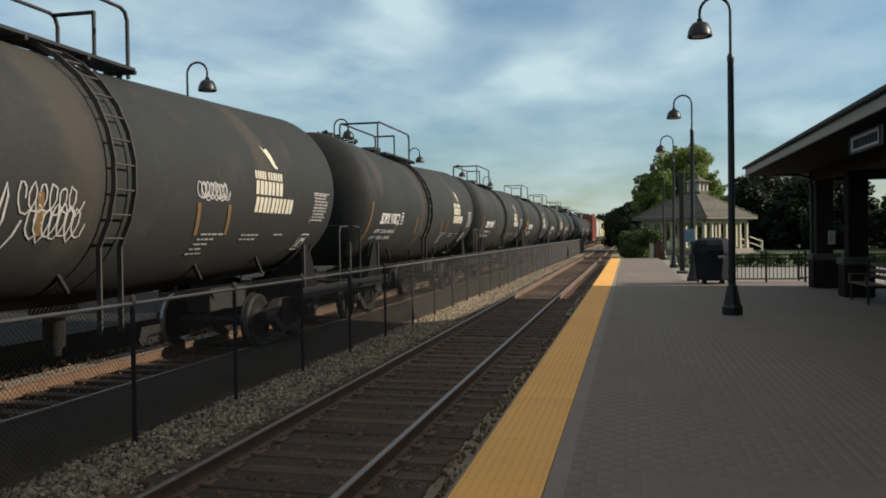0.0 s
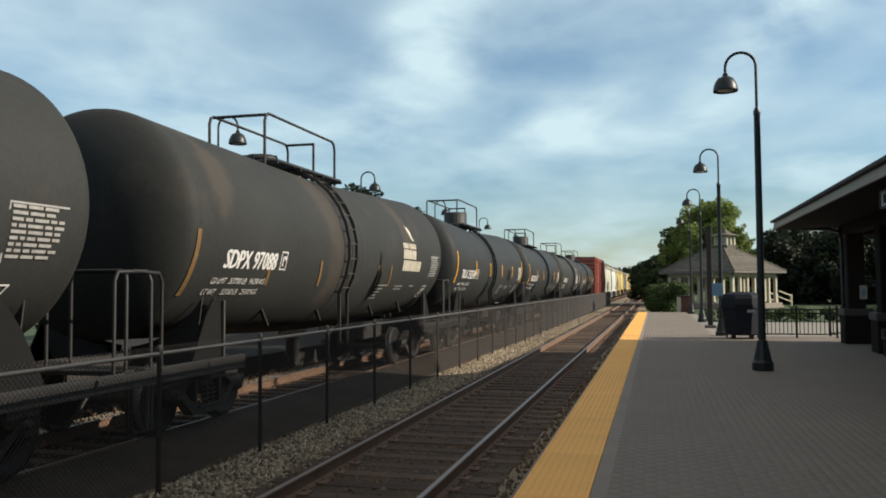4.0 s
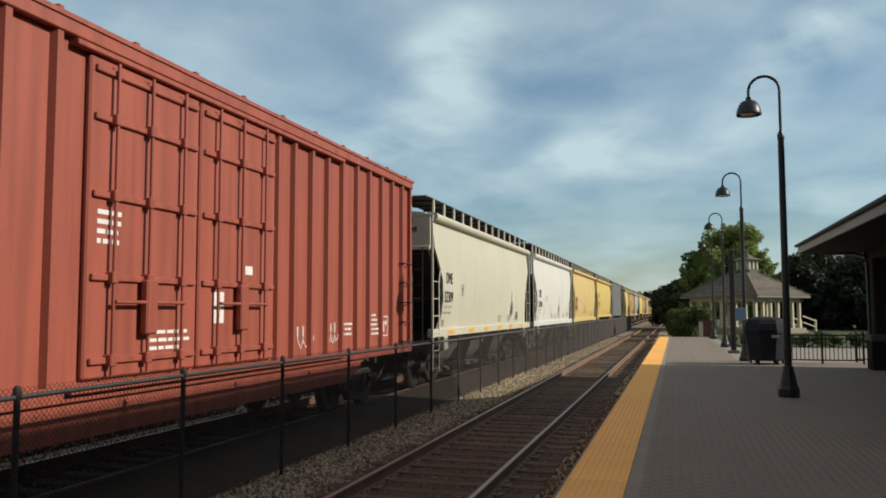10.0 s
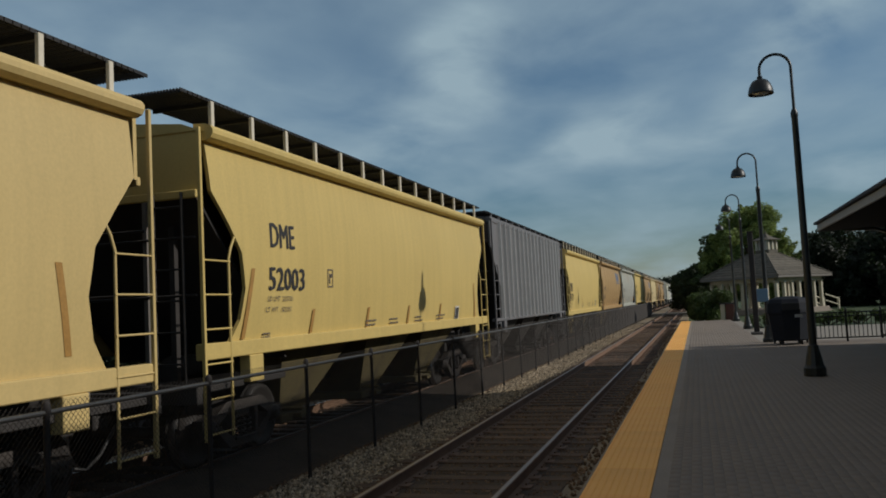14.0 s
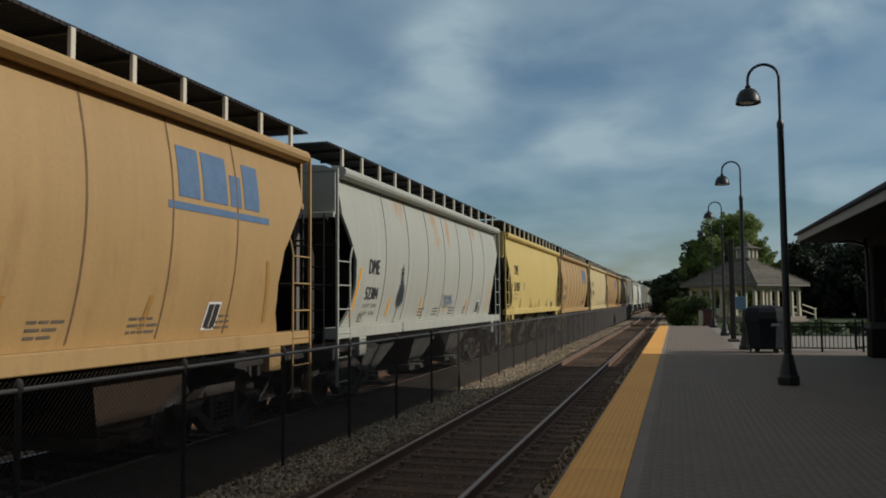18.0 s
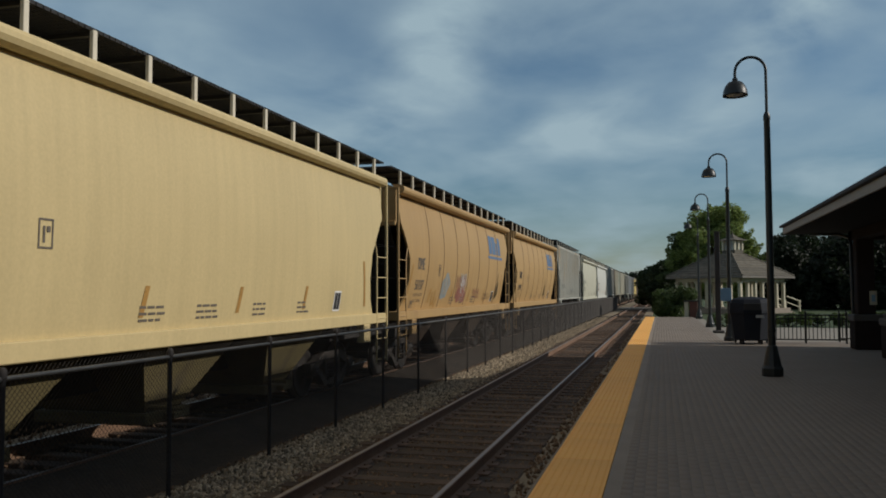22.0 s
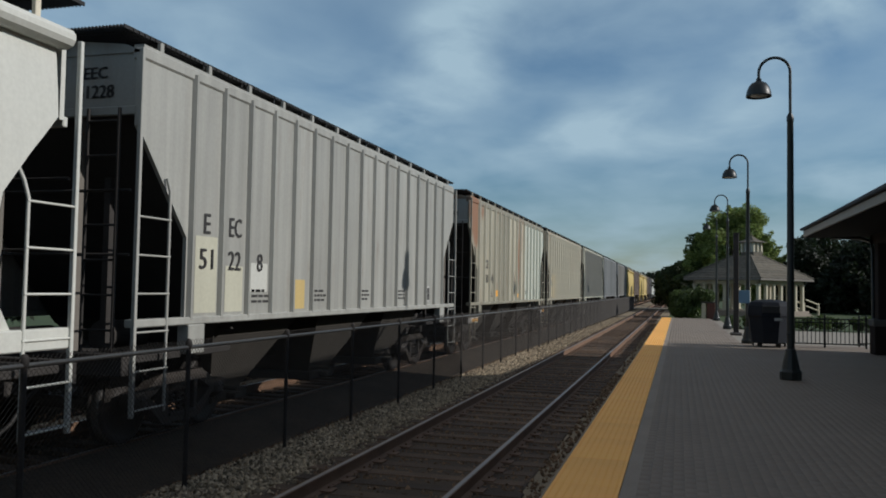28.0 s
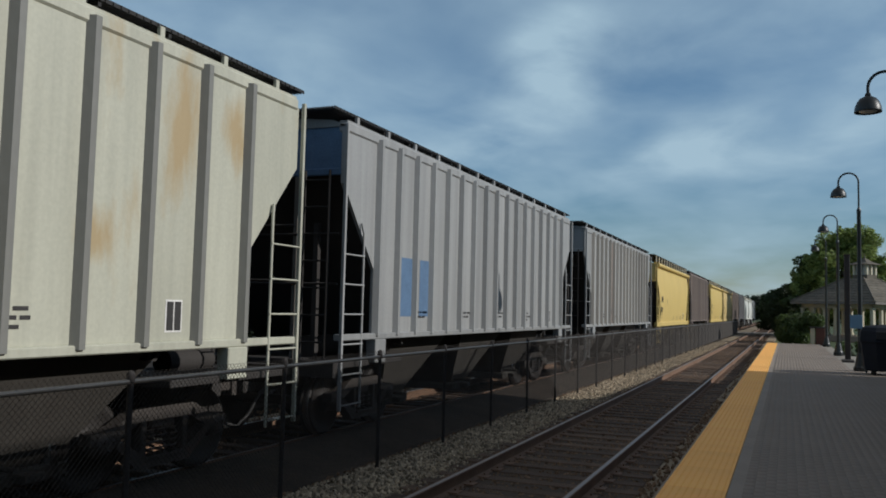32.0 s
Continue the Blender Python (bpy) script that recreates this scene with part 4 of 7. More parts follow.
def smooth_side(length, s, deep=False):
    g = Geo()
    zs = [1.42, 1.55, 1.7, 1.85, 2.05, 2.28, 2.5, 2.77, 2.95, 3.14, 3.35, 3.55, 3.8, 4.1, 4.25]
    cols = 14
    for s in (s,):
        for inner in (0.0, 0.05):
            verts = [(s * (bulge(z, deep) - inner), edge_round(z, 0) + (length - 2 * edge_round(z, 0)) * k / cols, z) for z in zs for k in range(cols + 1)]
            faces = [(i * (cols + 1) + k, i * (cols + 1) + k + 1, (i + 1) * (cols + 1) + k + 1, (i + 1) * (cols + 1) + k) for i in range(len(zs) - 1) for k in range(cols)]
            g.add(verts, [f if (s == 1) == (inner == 0) else f[::-1] for f in faces], True)
        for end in (0, 1):
            y = lambda z: edge_round(z, 0) if end == 0 else length - edge_round(z, 0)
            verts = [(s * (bulge(z, deep) - t), y(z), z) for z in zs for t in (0, 0.05)]
            g.add(verts, [(2 * k, 2 * k + 1, 2 * k + 3, 2 * k + 2) for k in range(len(zs) - 1)])
    return g


def ribbed_side(length, s):
    g = Geo()
    for s in (s,):
        m = Matrix(((0, 0, s, s * (HW - 0.12)), (1, 0, 0, 0), (0, 1, 0, 0), (0, 0, 0, 1)))
        outline = [(1.05, 1.55), (length - 1.05, 1.55), (length - 1.05, 2.55), (length - 0.06, 3.72), (length - 0.06, 4.5), (0.06, 4.5), (0.06, 3.72), (1.05, 2.55)]
        g.slab(outline, 0.05, m)
    return g


def rib_geo():
    g = Geo()
    g.add([(0, -0.075, 0), (0.09, -0.035, 0), (0.09, 0.035, 0), (0, 0.075, 0), (0, -0.075, 1), (0.09, -0.035, 1), (0.09, 0.035, 1), (0, 0.075, 1)],
          [(0, 1, 5, 4), (1, 2, 6, 5), (2, 3, 7, 6), (0, 3, 2, 1), (4, 5, 6, 7)])
    return g


def chord_geo(length, z, rounded):
    """The rail along the top of a hopper's sides: a fat rounded tube on the curved cars, a flat bar on the ribbed ones."""
    g = Geo()
    along = Matrix(((1, 0, 0, 0), (0, 0, 1, 0.2), (0, 1, 0, z), (0, 0, 0, 1)))
    for s in (1, -1):
        if rounded:
            outline = [(1.40, 0.0), (1.58, -0.01), (1.645, 0.02), (1.675, 0.07), (1.675, 0.12), (1.64, 0.17), (1.57, 0.20), (1.40, 0.21)]
            g.slab([(s * x, h) for x, h in outline], length - 0.4, along)
        else:
            g.box(min(s * 1.40, s * 1.555), max(s * 1.40, s * 1.555), 0.10, length - 0.10, z + 0.02, z + 0.16, 0.02)
            g.box(min(s * 1.40, s * 1.56), max(s * 1.40, s * 1.53), 0.12, length - 0.12, z + 0.16, z + 0.19, 0.0)
    return g


def roof_geo(length, z):
    m = Matrix(((1, 0, 0, 0), (0, 0, 1, 0.1), (0, 1, 0, z), (0, 0, 0, 1)))
    return Geo().slab([(-1.55, 0.0), (1.55, 0.0), (1.3, 0.10), (0.45, 0.19), (0.0, 0.2), (-0.45, 0.19), (-1.3, 0.10)], length - 0.2, m)


def board_geo(length, z):
    """The running boards on the roof: open gratings on both sides and across the ends."""
    g = Geo()
    for x0 in (-1.5, 0.6):
        for k in range(20):
            g.box(x0 + 0.045 * k, x0 + 0.045 * k + 0.014, -0.15, length + 0.15, z, z + 0.04)
        for k in range(int(length / 0.1)):
            g.box(x0, x0 + 0.88, 0.1 * k, 0.1 * k + 0.010, z + 0.002, z + 0.035)
    for k in range(14):
        y = 0.5 + (length - 1.0) * k / 13
        for x0, x1 in ((0.62, 1.45), (-1.45, -0.62)):
            g.box(x0, x1, y - 0.02, y + 0.02, z - 0.05, z - 0.002)
    for y in (-0.12, length - 0.45):
        for k in range(7):
            g.box(-0.62, 0.62, y + 0.085 * k, y + 0.085 * k + 0.03, z, z + 0.035)
    return g


def bracket_geo():
    g = Geo().box(1.45, 1.50, -0.035, 0.035, -0.12, 0.31, 0.006)
    return g


def hatch_geo(length, z):
    """The trough of loading hatches between the running boards."""
    g = Geo()
    g.box(-0.42, 0.42, 0.9, length - 0.9, z, z + 0.16, 0.04)
    for k in range(8):
        y = 1.3 + (length - 2.6) * k / 7
        g.box(-0.47, 0.47, y - 0.05, y + 0.05, z + 0.12, z + 0.22, 0.02)
    return g


def end_wall_geo(z1, low):
    """The upright upper end of a hopper."""
    g = Geo().box(-1.5, 1.5, 0.12, 0.18, low, z1, 0.0)
    return g.box(-1.5, 1.5, 0.06, 0.125, low - 0.06, low + 0.04, 0.01)


def slope_sheet_geo(low):
    """The sheet that slopes in below the end."""
    m = Matrix(((0, 0, 1, -1.42), (1, 0, 0, 0), (0, 1, 0, 0), (0, 0, 0, 1)))
    return Geo().slab([(0.14, low), (0.20, low), (2.4, 1.4), (2.34, 1.4)], 2.84, m)


def stiffener_geo(low):
    return Geo().slab([(0.03, 1.1), (0.15, 1.1), (0.15, low - 0.07), (0.03, low - 0.07)], 0.06, Matrix(((0, 0, 1, 0), (1, 0, 0, 0), (0, 1, 0, 0), (0, 0, 0, 1))))


def end_frame_geo():
    """The end deck, its braces and pipes."""
    g = Geo().box(-1.5, 1.5, -0.1, 2.2, 1.12, 1.2, 0.01)
    g.box(-1.56, 1.56, -0.12, 0.0, 1.0, 1.24, 0.01)
    for x in (-0.9, 0.9):
        g.box(x - 0.04, x + 0.04, 0.4, 0.48, 1.2, 3.2)
    g.tube([(-1.5, 0.02, 2.3), (1.5, 0.02, 2.3)], 0.018, 6)
    g.tube([(-1.5, 0.02, 3.0), (1.5, 0.02, 3.0)], 0.018, 6)
    g.tube([(0.5, 0.9, 1.35), (0.5, 1.6, 1.35)], 0.19, 12)
    g.tube([(-0.6, 0.5, 1.3), (-0.6, 1.3, 1.3)], 0.14, 12)
    return g


def corner_ladder_geo(top, bent):
    """Corner post and short ladder at the end of a car's side."""
    g = Geo()
    x = HW + 0.01
    g.box(x - 0.05, x, 0.0, 0.045, 0.55, top, 0.006)
    g.tube([(x - 0.03, 0.62, 0.55), (x - 0.03, 0.62, 2.75), (x - 0.03, 0.68, 2.9), (x - 0.03, 0.80, 3.08)] if bent else [(x - 0.03, 0.62, 0.55), (x - 0.03, 0.62, 3.05), (x - 0.05, 0.58, 3.2)], 0.019, 8)
    for k in range(6):
        z = 0.62 + 0.42 * k
        g.tube([(x - 0.02, 0.02, z), (x - 0.02, 0.64, z)], 0.013, 6)
    return g


def end_ladder_geo(top):
    g = Geo()
    for x in (0.95, 1.35):
        g.tube([(x, -0.02, 0.9), (x, -0.02, top)], 0.02, 6)
    for k in range(9):
        z = 1.1 + 0.38 * k
        if z < top:
            g.tube([(0.95, -0.02, z), (1.35, -0.02, z)], 0.014, 6)
    return g


def sill_geo(length, z0, z1, inner=1.46):
    g = Geo()
    for s in (1, -1):
        g.box(min(s * inner, s * 1.585), max(s * inner, s * 1.585), 0.02, length - 0.02, z0, z1, 0.012)
        for y in (1.05, length - 1.4):
            g.box(min(s * 1.44, s * 1.60), max(s * 1.44, s * 1.60), y, y + 0.35, z0 - 0.35, z0, 0.01)
    return g


def centre_sill_geo(length):
    return Geo().box(-0.25, 0.25, -0.3, length + 0.3, 0.74, 1.12, 0.02)


def bay_geo():
    """One funnel-shaped discharge bay with its outlet gate."""
    g = Geo()
    top, bot = [(-1.30, -1.25, 1.5), (1.30, -1.25, 1.5), (1.30, 1.25, 1.5), (-1.30, 1.25, 1.5)], [(-0.75, -0.40, 0.45), (0.75, -0.40, 0.45), (0.75, 0.40, 0.45), (-0.75, 0.40, 0.45)]
    g.add(top + bot, [(0, 1, 5, 4), (1, 2, 6, 5), (2, 3, 7, 6), (3, 0, 4, 7)])
    g.box(-0.85, 0.85, -0.52, 0.52, 0.30, 0.45, 0.02)
    g.box(-1.0, 1.0, -0.12, 0.12, 0.34, 0.42, 0.01)
    g.tube([(-1.15, -0.35, 0.52), (1.15, -0.35, 0.52)], 0.03, 6)
    return g


def side_of(kind, deep=False):
    if kind == "smooth":
        return lambda u, w: (bulge(w, deep) + 0.006, u, w)
    return lambda u, w: (HW - 0.064, u, w)


def hopper_car(front, spec):
    kind, length = spec["kind"], spec["length"]
    smooth = kind == "smooth"
    deep = bool(spec.get("seams"))
    skin = M[spec["skin"]]
    top = 4.34 if smooth else 4.56
    car = thing("covered_hopper_car", spec["label"], "hopper car", "covered hoppers of the train")
    key = (lambda n: f"{n}_{kind}_{length}_{deep}")
    lift_sill = spec.get("lift", 0.0)
    grow = (4.25 - 1.42 - lift_sill) / (4.25 - 1.42)
    trim = Matrix(((1, 0, 0, 0), (0, 1, 0, 0), (0, 0, grow, 4.25 * (1 - grow)), (0, 0, 0, 1)))
    for s in (1, -1):
        part("side_sheet", shared(key(f"side{s}"), lambda: smooth_side(length, s, deep) if smooth else ribbed_side(length, s)), skin, car, m=trim)
    part("top_chord", shared(key("chord"), lambda: chord_geo(length, top - 0.12, smooth)), skin, car)
    part("roof", shared(key("roof"), lambda: roof_geo(length, top - 0.02)), skin, car)
    part("hatch_trough", shared(key("hatch"), lambda: hatch_geo(length, top + 0.14)), skin, car)
    board = top + (0.42 if smooth else 0.34 if spec.get("high_board") else 0.18)
    part("running_board", shared(key(f"board{board:.2f}"), lambda: board_geo(length, board)), M["grating"], car, "dark steel grating walkway")
    step = (length - 1.0) / (13 if smooth else 12)
    for k in range(14 if smooth else 13):
        part("board_bracket", shared("bracket", bracket_geo), M[spec.get("bracket", "mark_cream" if smooth else spec["skin"])], car, m=pose(0, 0.5 + step * k, board - 0.30))
    part("side_sill", shared(key("sill"), lambda: sill_geo(length, 1.36 if smooth else 1.51, 1.56 if smooth else 1.60, 1.31 if deep else 1.46)), skin, car, m=pose(0, 0, lift_sill))
    # flat plate added to keep the gaps between the bays dark
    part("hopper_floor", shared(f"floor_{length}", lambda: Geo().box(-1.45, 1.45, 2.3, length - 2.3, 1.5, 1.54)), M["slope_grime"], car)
    part("centre_sill", shared(f"centre_{length}", lambda: centre_sill_geo(length)), M["under"], car)
    low = 3.55 if smooth else 3.9
    for y, turn in ((0.0, 0), (length, 180)):
        at = pose(0, y, 0, 0, 0, turn)
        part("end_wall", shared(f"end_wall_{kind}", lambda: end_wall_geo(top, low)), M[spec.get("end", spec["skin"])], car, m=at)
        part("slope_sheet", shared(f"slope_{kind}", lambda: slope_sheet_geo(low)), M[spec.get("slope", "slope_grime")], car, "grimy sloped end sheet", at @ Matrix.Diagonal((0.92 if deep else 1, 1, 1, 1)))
        for x in (-0.75, 0.75):
            part("stiffener", shared(f"stiffener_{kind}", lambda: stiffener_geo(low)), M["eaves_grey"], car, m=at @ pose(x, 0, 0))
        part("end_frame", shared("end_frame", end_frame_geo), M["under"], car, m=at)
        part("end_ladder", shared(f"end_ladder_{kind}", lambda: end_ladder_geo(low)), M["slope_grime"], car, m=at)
    for y, flip in ((0.0, 1), (length, -1)):
        for s in (1, -1):
            m = Matrix(((s, 0, 0, 0), (0, flip, 0, y), (0, 0, 1, 0), (0, 0, 0, 1)))
            key2 = f"corner_{kind}_{s}_{flip}"
            if key2 not in CACHE:
                g = corner_ladder_geo(top, smooth)
                g.v = [tuple(m @ Vector(p) - Vector((0, y, 0))) for p in g.v]
                if s * flip < 0:
                    g.f = [f[::-1] for f in g.f]
                CACHE[key2] = g.mesh("corner_ladder")
            part("corner_ladder", CACHE[key2], M[spec.get("ladder", spec["skin"])], car, m=pose(0, y, 0))
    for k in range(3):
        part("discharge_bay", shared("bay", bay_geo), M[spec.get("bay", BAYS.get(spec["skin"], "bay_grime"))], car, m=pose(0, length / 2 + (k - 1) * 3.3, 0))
    if not smooth:
        count = spec.get("ribs", 17)
        pitch = (length - 2.24) / (count - 1)
        for k in range(count - 1):
            y0, y1 = 1.12 + pitch * k + 0.06, 1.12 + pitch * (k + 1) - 0.06
            part("panel", Geo().box(HW - 0.071, HW - 0.068, y0, y1, 1.61, top - 0.105), skin, car)
        for k in range(count):
            y = 1.12 + (length - 2.24) * k / (count - 1)
            tall = 1.56 if k not in (0, count - 1) else 1.56
            for s in (1, -1):
                part("rib", shared("rib", rib_geo), M["hopper_fresh" if y > spec.get("pale_from", 99) else spec.get("rib", spec["skin"])], car,
                     m=pose(s * (HW - 0.075), y, tall, 0, 0, 0 if s == 1 else 180) @ Matrix.Diagonal((*spec.get("rib_size", (1.0, 1.0)), top - 0.03 - tall, 1)))
    elif spec.get("seams"):
        for k in range(7):
            y = 2.53 + 1.49 * k
            g = Geo()
            zs = [1.6 + 2.6 * j / 9 for j in range(10)]
            g.add([(bulge(z, True) + 0.003 + 0.012 * (i % 2 == 1), y + (i - 1) * 0.018, z) for z in zs for i in range(3)],
                  [(3 * j + i, 3 * j + i + 1, 3 * j + i + 4, 3 * j + i + 3) for j in range(9) for i in range(2)])
            part("seam", g, M[spec.get("seam", "seam_rust")], car)
    for y in (1.75, length - 1.75):
        truck(car, y)
    car_ends(car, length)
    # markings
    surface = side_of(kind, deep)
    mark = lambda name, fig, mat, label="", bold=0.0: put_on(surface, name, *fig, mat, car, label, bold)
    ink, faint = M[spec.get("ink", "dark_mark")], M["faint_mark"]
    rng = random.Random(spec["seed"])
    if smooth:
        cut = lambda u0, u1, w0, w1: rect(u0, u1, w0, w1, max(1, int((w1 - w0) / 0.15)))
        a0, a1, aw, ah, b0, b1, bw, bh = spec.get("text", LOW_TEXT)
        if deep:
            a0, a1, b0, b1 = a0 + 0.03, a1 + 0.03, b0 + 0.08, b1 + 0.08
        mark("reporting_mark", word_fit("DME", a0, a1, aw, ah), ink, bold=0.028)
        if spec.get("number"):
            mark("car_number", word_fit(spec["number"], b0, b1, bw, bh), ink, bold=0.026)
        mark("weight_data", word_fit("LD LMT  223700", b0, b0 + 0.74, bw - 0.15, 0.07), faint, "small stencilled weights")
        mark("weight_data", word_fit("LT WT   62300", b0 - 0.05, b0 + 0.7, bw - 0.30, 0.07), faint, "small stencilled weights")
        mark("data_box", framed(b0 - 0.1, 1.62, 0.2, 0.16), faint)
        mark("data_box", framed(spec.get("box", 3.55), 2.42, 0.2, 0.29), faint)
        for u in (5.2, 6.4, 7.9, 9.4, 11.0):
            if rng.random() < 0.75:
                mark("small_print", bars(u, 1.82, rng.uniform(0.3, 0.6), 3, 0.03, 0.045, rng.random()), faint)
        mark("inspection_panel", lean(cut(10.9, 11.22, 1.66, 2.02), 0.15, 1.66), M["white_mark"], "white-framed inspection panel")
        put_on(lambda u, w: (bulge(w, deep) + 0.010, u, w), "inspection_plate", *lean(joined(cut(10.93, 11.05, 1.69, 1.99), cut(11.07, 11.19, 1.69, 1.99)), 0.15, 1.66), M["dark_mark"], car)
        strips = spec.get("strips")
        if strips:
            for u, high in ((0.93, 2.65), (2.93, 2.08), (5.19, 2.08), (7.4, 2.08), (9.6, 2.1), (length - 1.3, 2.6)):
                mark("reflective_strip", lean(cut(u, u + 0.09, 1.72, high), 0.25 if u < length - 2 else -0.2, 1.72), M[strips], "amber reflective strip")
        if spec.get("low_strips"):
            for u in (1.5, 3.7, 5.68, 7.69, 9.62, 11.71):
                put_on(lambda a, b: (1.591, a, b), "reflective_strip", *cut(u, u + 0.55, 1.41, 1.51), M["reflector"], car, "amber reflective strip on the sill")
        if spec.get("logo"):
            u, w = 10.1, 3.28
            for u0, u1, w0, w1 in ((0, 0.46, 0, 0.62), (0.54, 1.12, 0, 0.62), (1.2, 1.48, 0, 0.42), (1.56, 1.98, 0, 0.62), (-0.22, 2.25, -0.16, -0.07)):
                mark("emblem_block", cut(u + u0, u + u1, w + w0, w + w1), M["logo_blue"], "faded blue block of the railway emblem")
        for shape in spec.get("blobs", ()):
            mark("graffiti", blob(*shape[:-1]), M[shape[-1]], "sprayed patch")
        for tag in spec.get("tags", ()):
            mark("graffiti", squiggle(*tag[:-1]), M[tag[-1]], "sprayed scribble")
    else:
        count = spec.get("ribs", 17)
        gap = (length - 2.24) / (count - 1)
        slot = lambda k, text: word_fit(text, 1.12 + gap * k + gap / 2 - 0.082 * len(text), 1.12 + gap * k + gap / 2 + 0.082 * len(text), 0, 0.25)
        lift = lambda fig, w: ([(u, v + w) for u, v in fig[0]], fig[1])
        for k, text in spec.get("marks", ()):
            mark("reporting_mark", lift(slot(k, text), 2.62), ink, bold=0.024)
        if spec.get("number"):
            for k, text in enumerate(spec["number"].split()):
                mark("car_number", lift(slot(k + spec.get("first", 1), text), 2.18), ink, bold=0.024)
        for k in range(4):
            u = 1.12 + (length - 2.24) / 16 * (k * 3 + 2) + 0.15
            mark("small_print", bars(u, 1.9, 0.38, rng.choice((2, 3)), 0.035, 0.04, rng.random()), ink)
        mark("inspection_panel", rect(length - 2.37, length - 2.12, 1.69, 2.02), M["white_mark"], "white-framed inspection panel")
        put_on(lambda u, w: (HW - 0.060, u, w), "inspection_plate", *joined(rect(length - 2.35, length - 2.255, 1.71, 2.0), rect(length - 2.235, length - 2.14, 1.71, 2.0)), M["dark_mark"], car)
        for outline, mat in spec.get("areas", ()):
            mark("repainted_area", (outline, [tuple(range(len(outline)))]), M[mat], "clean repainted panels")
        for u, w, wide, high, mat in spec.get("patches", ()):
            mark("paint_patch", rect(u, u + wide, w, w + high), M[mat])
    if spec.get("sill_strips"):
        for u in (-0.05, length - 1.0):
            step = part("end_sill_side", Geo().box(1.47, 1.588, u, u + 1.05, 1.02, 1.17, 0.01), M["white_mark"], car, "white strip on the end sill")
            for k in range(3):
                part("reflective_strip", Geo().box(1.589, 1.594, u + 0.30 + 0.24 * k, u + 0.50 + 0.24 * k, 1.05, 1.14), M["reflector"], step)
    if spec.get("end_number"):
        ends = lambda u, w: (u, 0.112, w)
        high = 4.14 if smooth else 4.27
        put_on(ends, "end_mark", *word_fit(spec.get("end_mark", "DME"), 0.74, 1.06, high, 0.13), M["dark_mark"], car, bold=0.016)
        put_on(ends, "end_number", *word_fit(spec["end_number"], 0.66, 1.15, high - 0.22, 0.145), M["dark_mark"], car, bold=0.016)
    MOVING.append((car, front))
    return car


# -- the boxcar
def box_side_geo(length):
    return Geo().box(-0.04, 0.0, 0.0, length, 1.2, 4.86)


def box_chord_geo(length):
    return Geo().box(-0.05, 0.10, 0.0, length, 4.72, 4.88, 0.01)


def box_sill_geo(length):
    return Geo().box(-0.05, 0.08, 0.0, length, 1.12, 1.28, 0.01)


def box_end_geo():
    """A dreadnaught end: rolled horizontal corrugations."""
    g = Geo()
    prof = []
    z = 1.2
    while z < 4.4:
        for k in range(9):
            a = 2 * math.pi * k / 9
            prof.append((0.034 - 0.034 * math.cos(a), z + 0.40 * k / 9))
        z += 0.40
    prof += [(0.0, z), (0.0, 4.9)]
    verts = [(x, -d - 0.01, zz) for d, zz in prof for x in (-1.5, 1.5)]
    g.add(verts, [(2 * k, 2 * k + 1, 2 * k + 3, 2 * k + 2) for k in range(len(prof) - 1)], True)
    g.box(-1.5, 1.5, 0.0, 0.05, 1.15, 4.9)
    return g


def box_roof_geo(length):
    m = Matrix(((1, 0, 0, 0), (0, 0, 1, -0.05), (0, 1, 0, 4.86), (0, 0, 0, 1)))
    return Geo().slab([(-1.62, 0.0), (1.62, 0.0), (1.62, 0.05), (0.0, 0.085), (-1.62, 0.05)], length + 0.1, m)


def door_geo():
    """A plug door with stiffeners, lock rods, rollers and handle."""
    g = Geo().box(0.0, 0.07, 0.0, 2.0, 1.32, 4.62, 0.02)
    for z in (1.5, 2.35, 3.2, 4.0, 4.5):
        g.box(0.07, 0.11, 0.06, 1.94, z - 0.035, z + 0.035, 0.01)
    for y in (0.35, 0.95, 1.6):
        g.tube([(0.14, y, 1.34), (0.14, y, 4.6)], 0.02, 6)
        for z in (1.5, 2.35, 3.2, 4.0):
            g.box(0.07, 0.17, y - 0.05, y + 0.05, z - 0.06, z + 0.06, 0.01)
    g.tube([(0.17, 0.35, 2.1), (0.17, 1.6, 2.1)], 0.022, 6)
    g.box(0.10, 0.2, 0.85, 1.05, 1.75, 2.35, 0.02)
    return g


def box_rib_geo():
    return Geo().add([(0, -0.07, 1.28), (0.085, -0.04, 1.28), (0.085, 0.04, 1.28), (0, 0.07, 1.28), (0, -0.07, 4.72), (0.085, -0.04, 4.72), (0.085, 0.04, 4.72), (0, 0.07, 4.72)],
                     [(0, 1, 5, 4), (1, 2, 6, 5), (2, 3, 7, 6), (0, 3, 2, 1), (4, 5, 6, 7)])


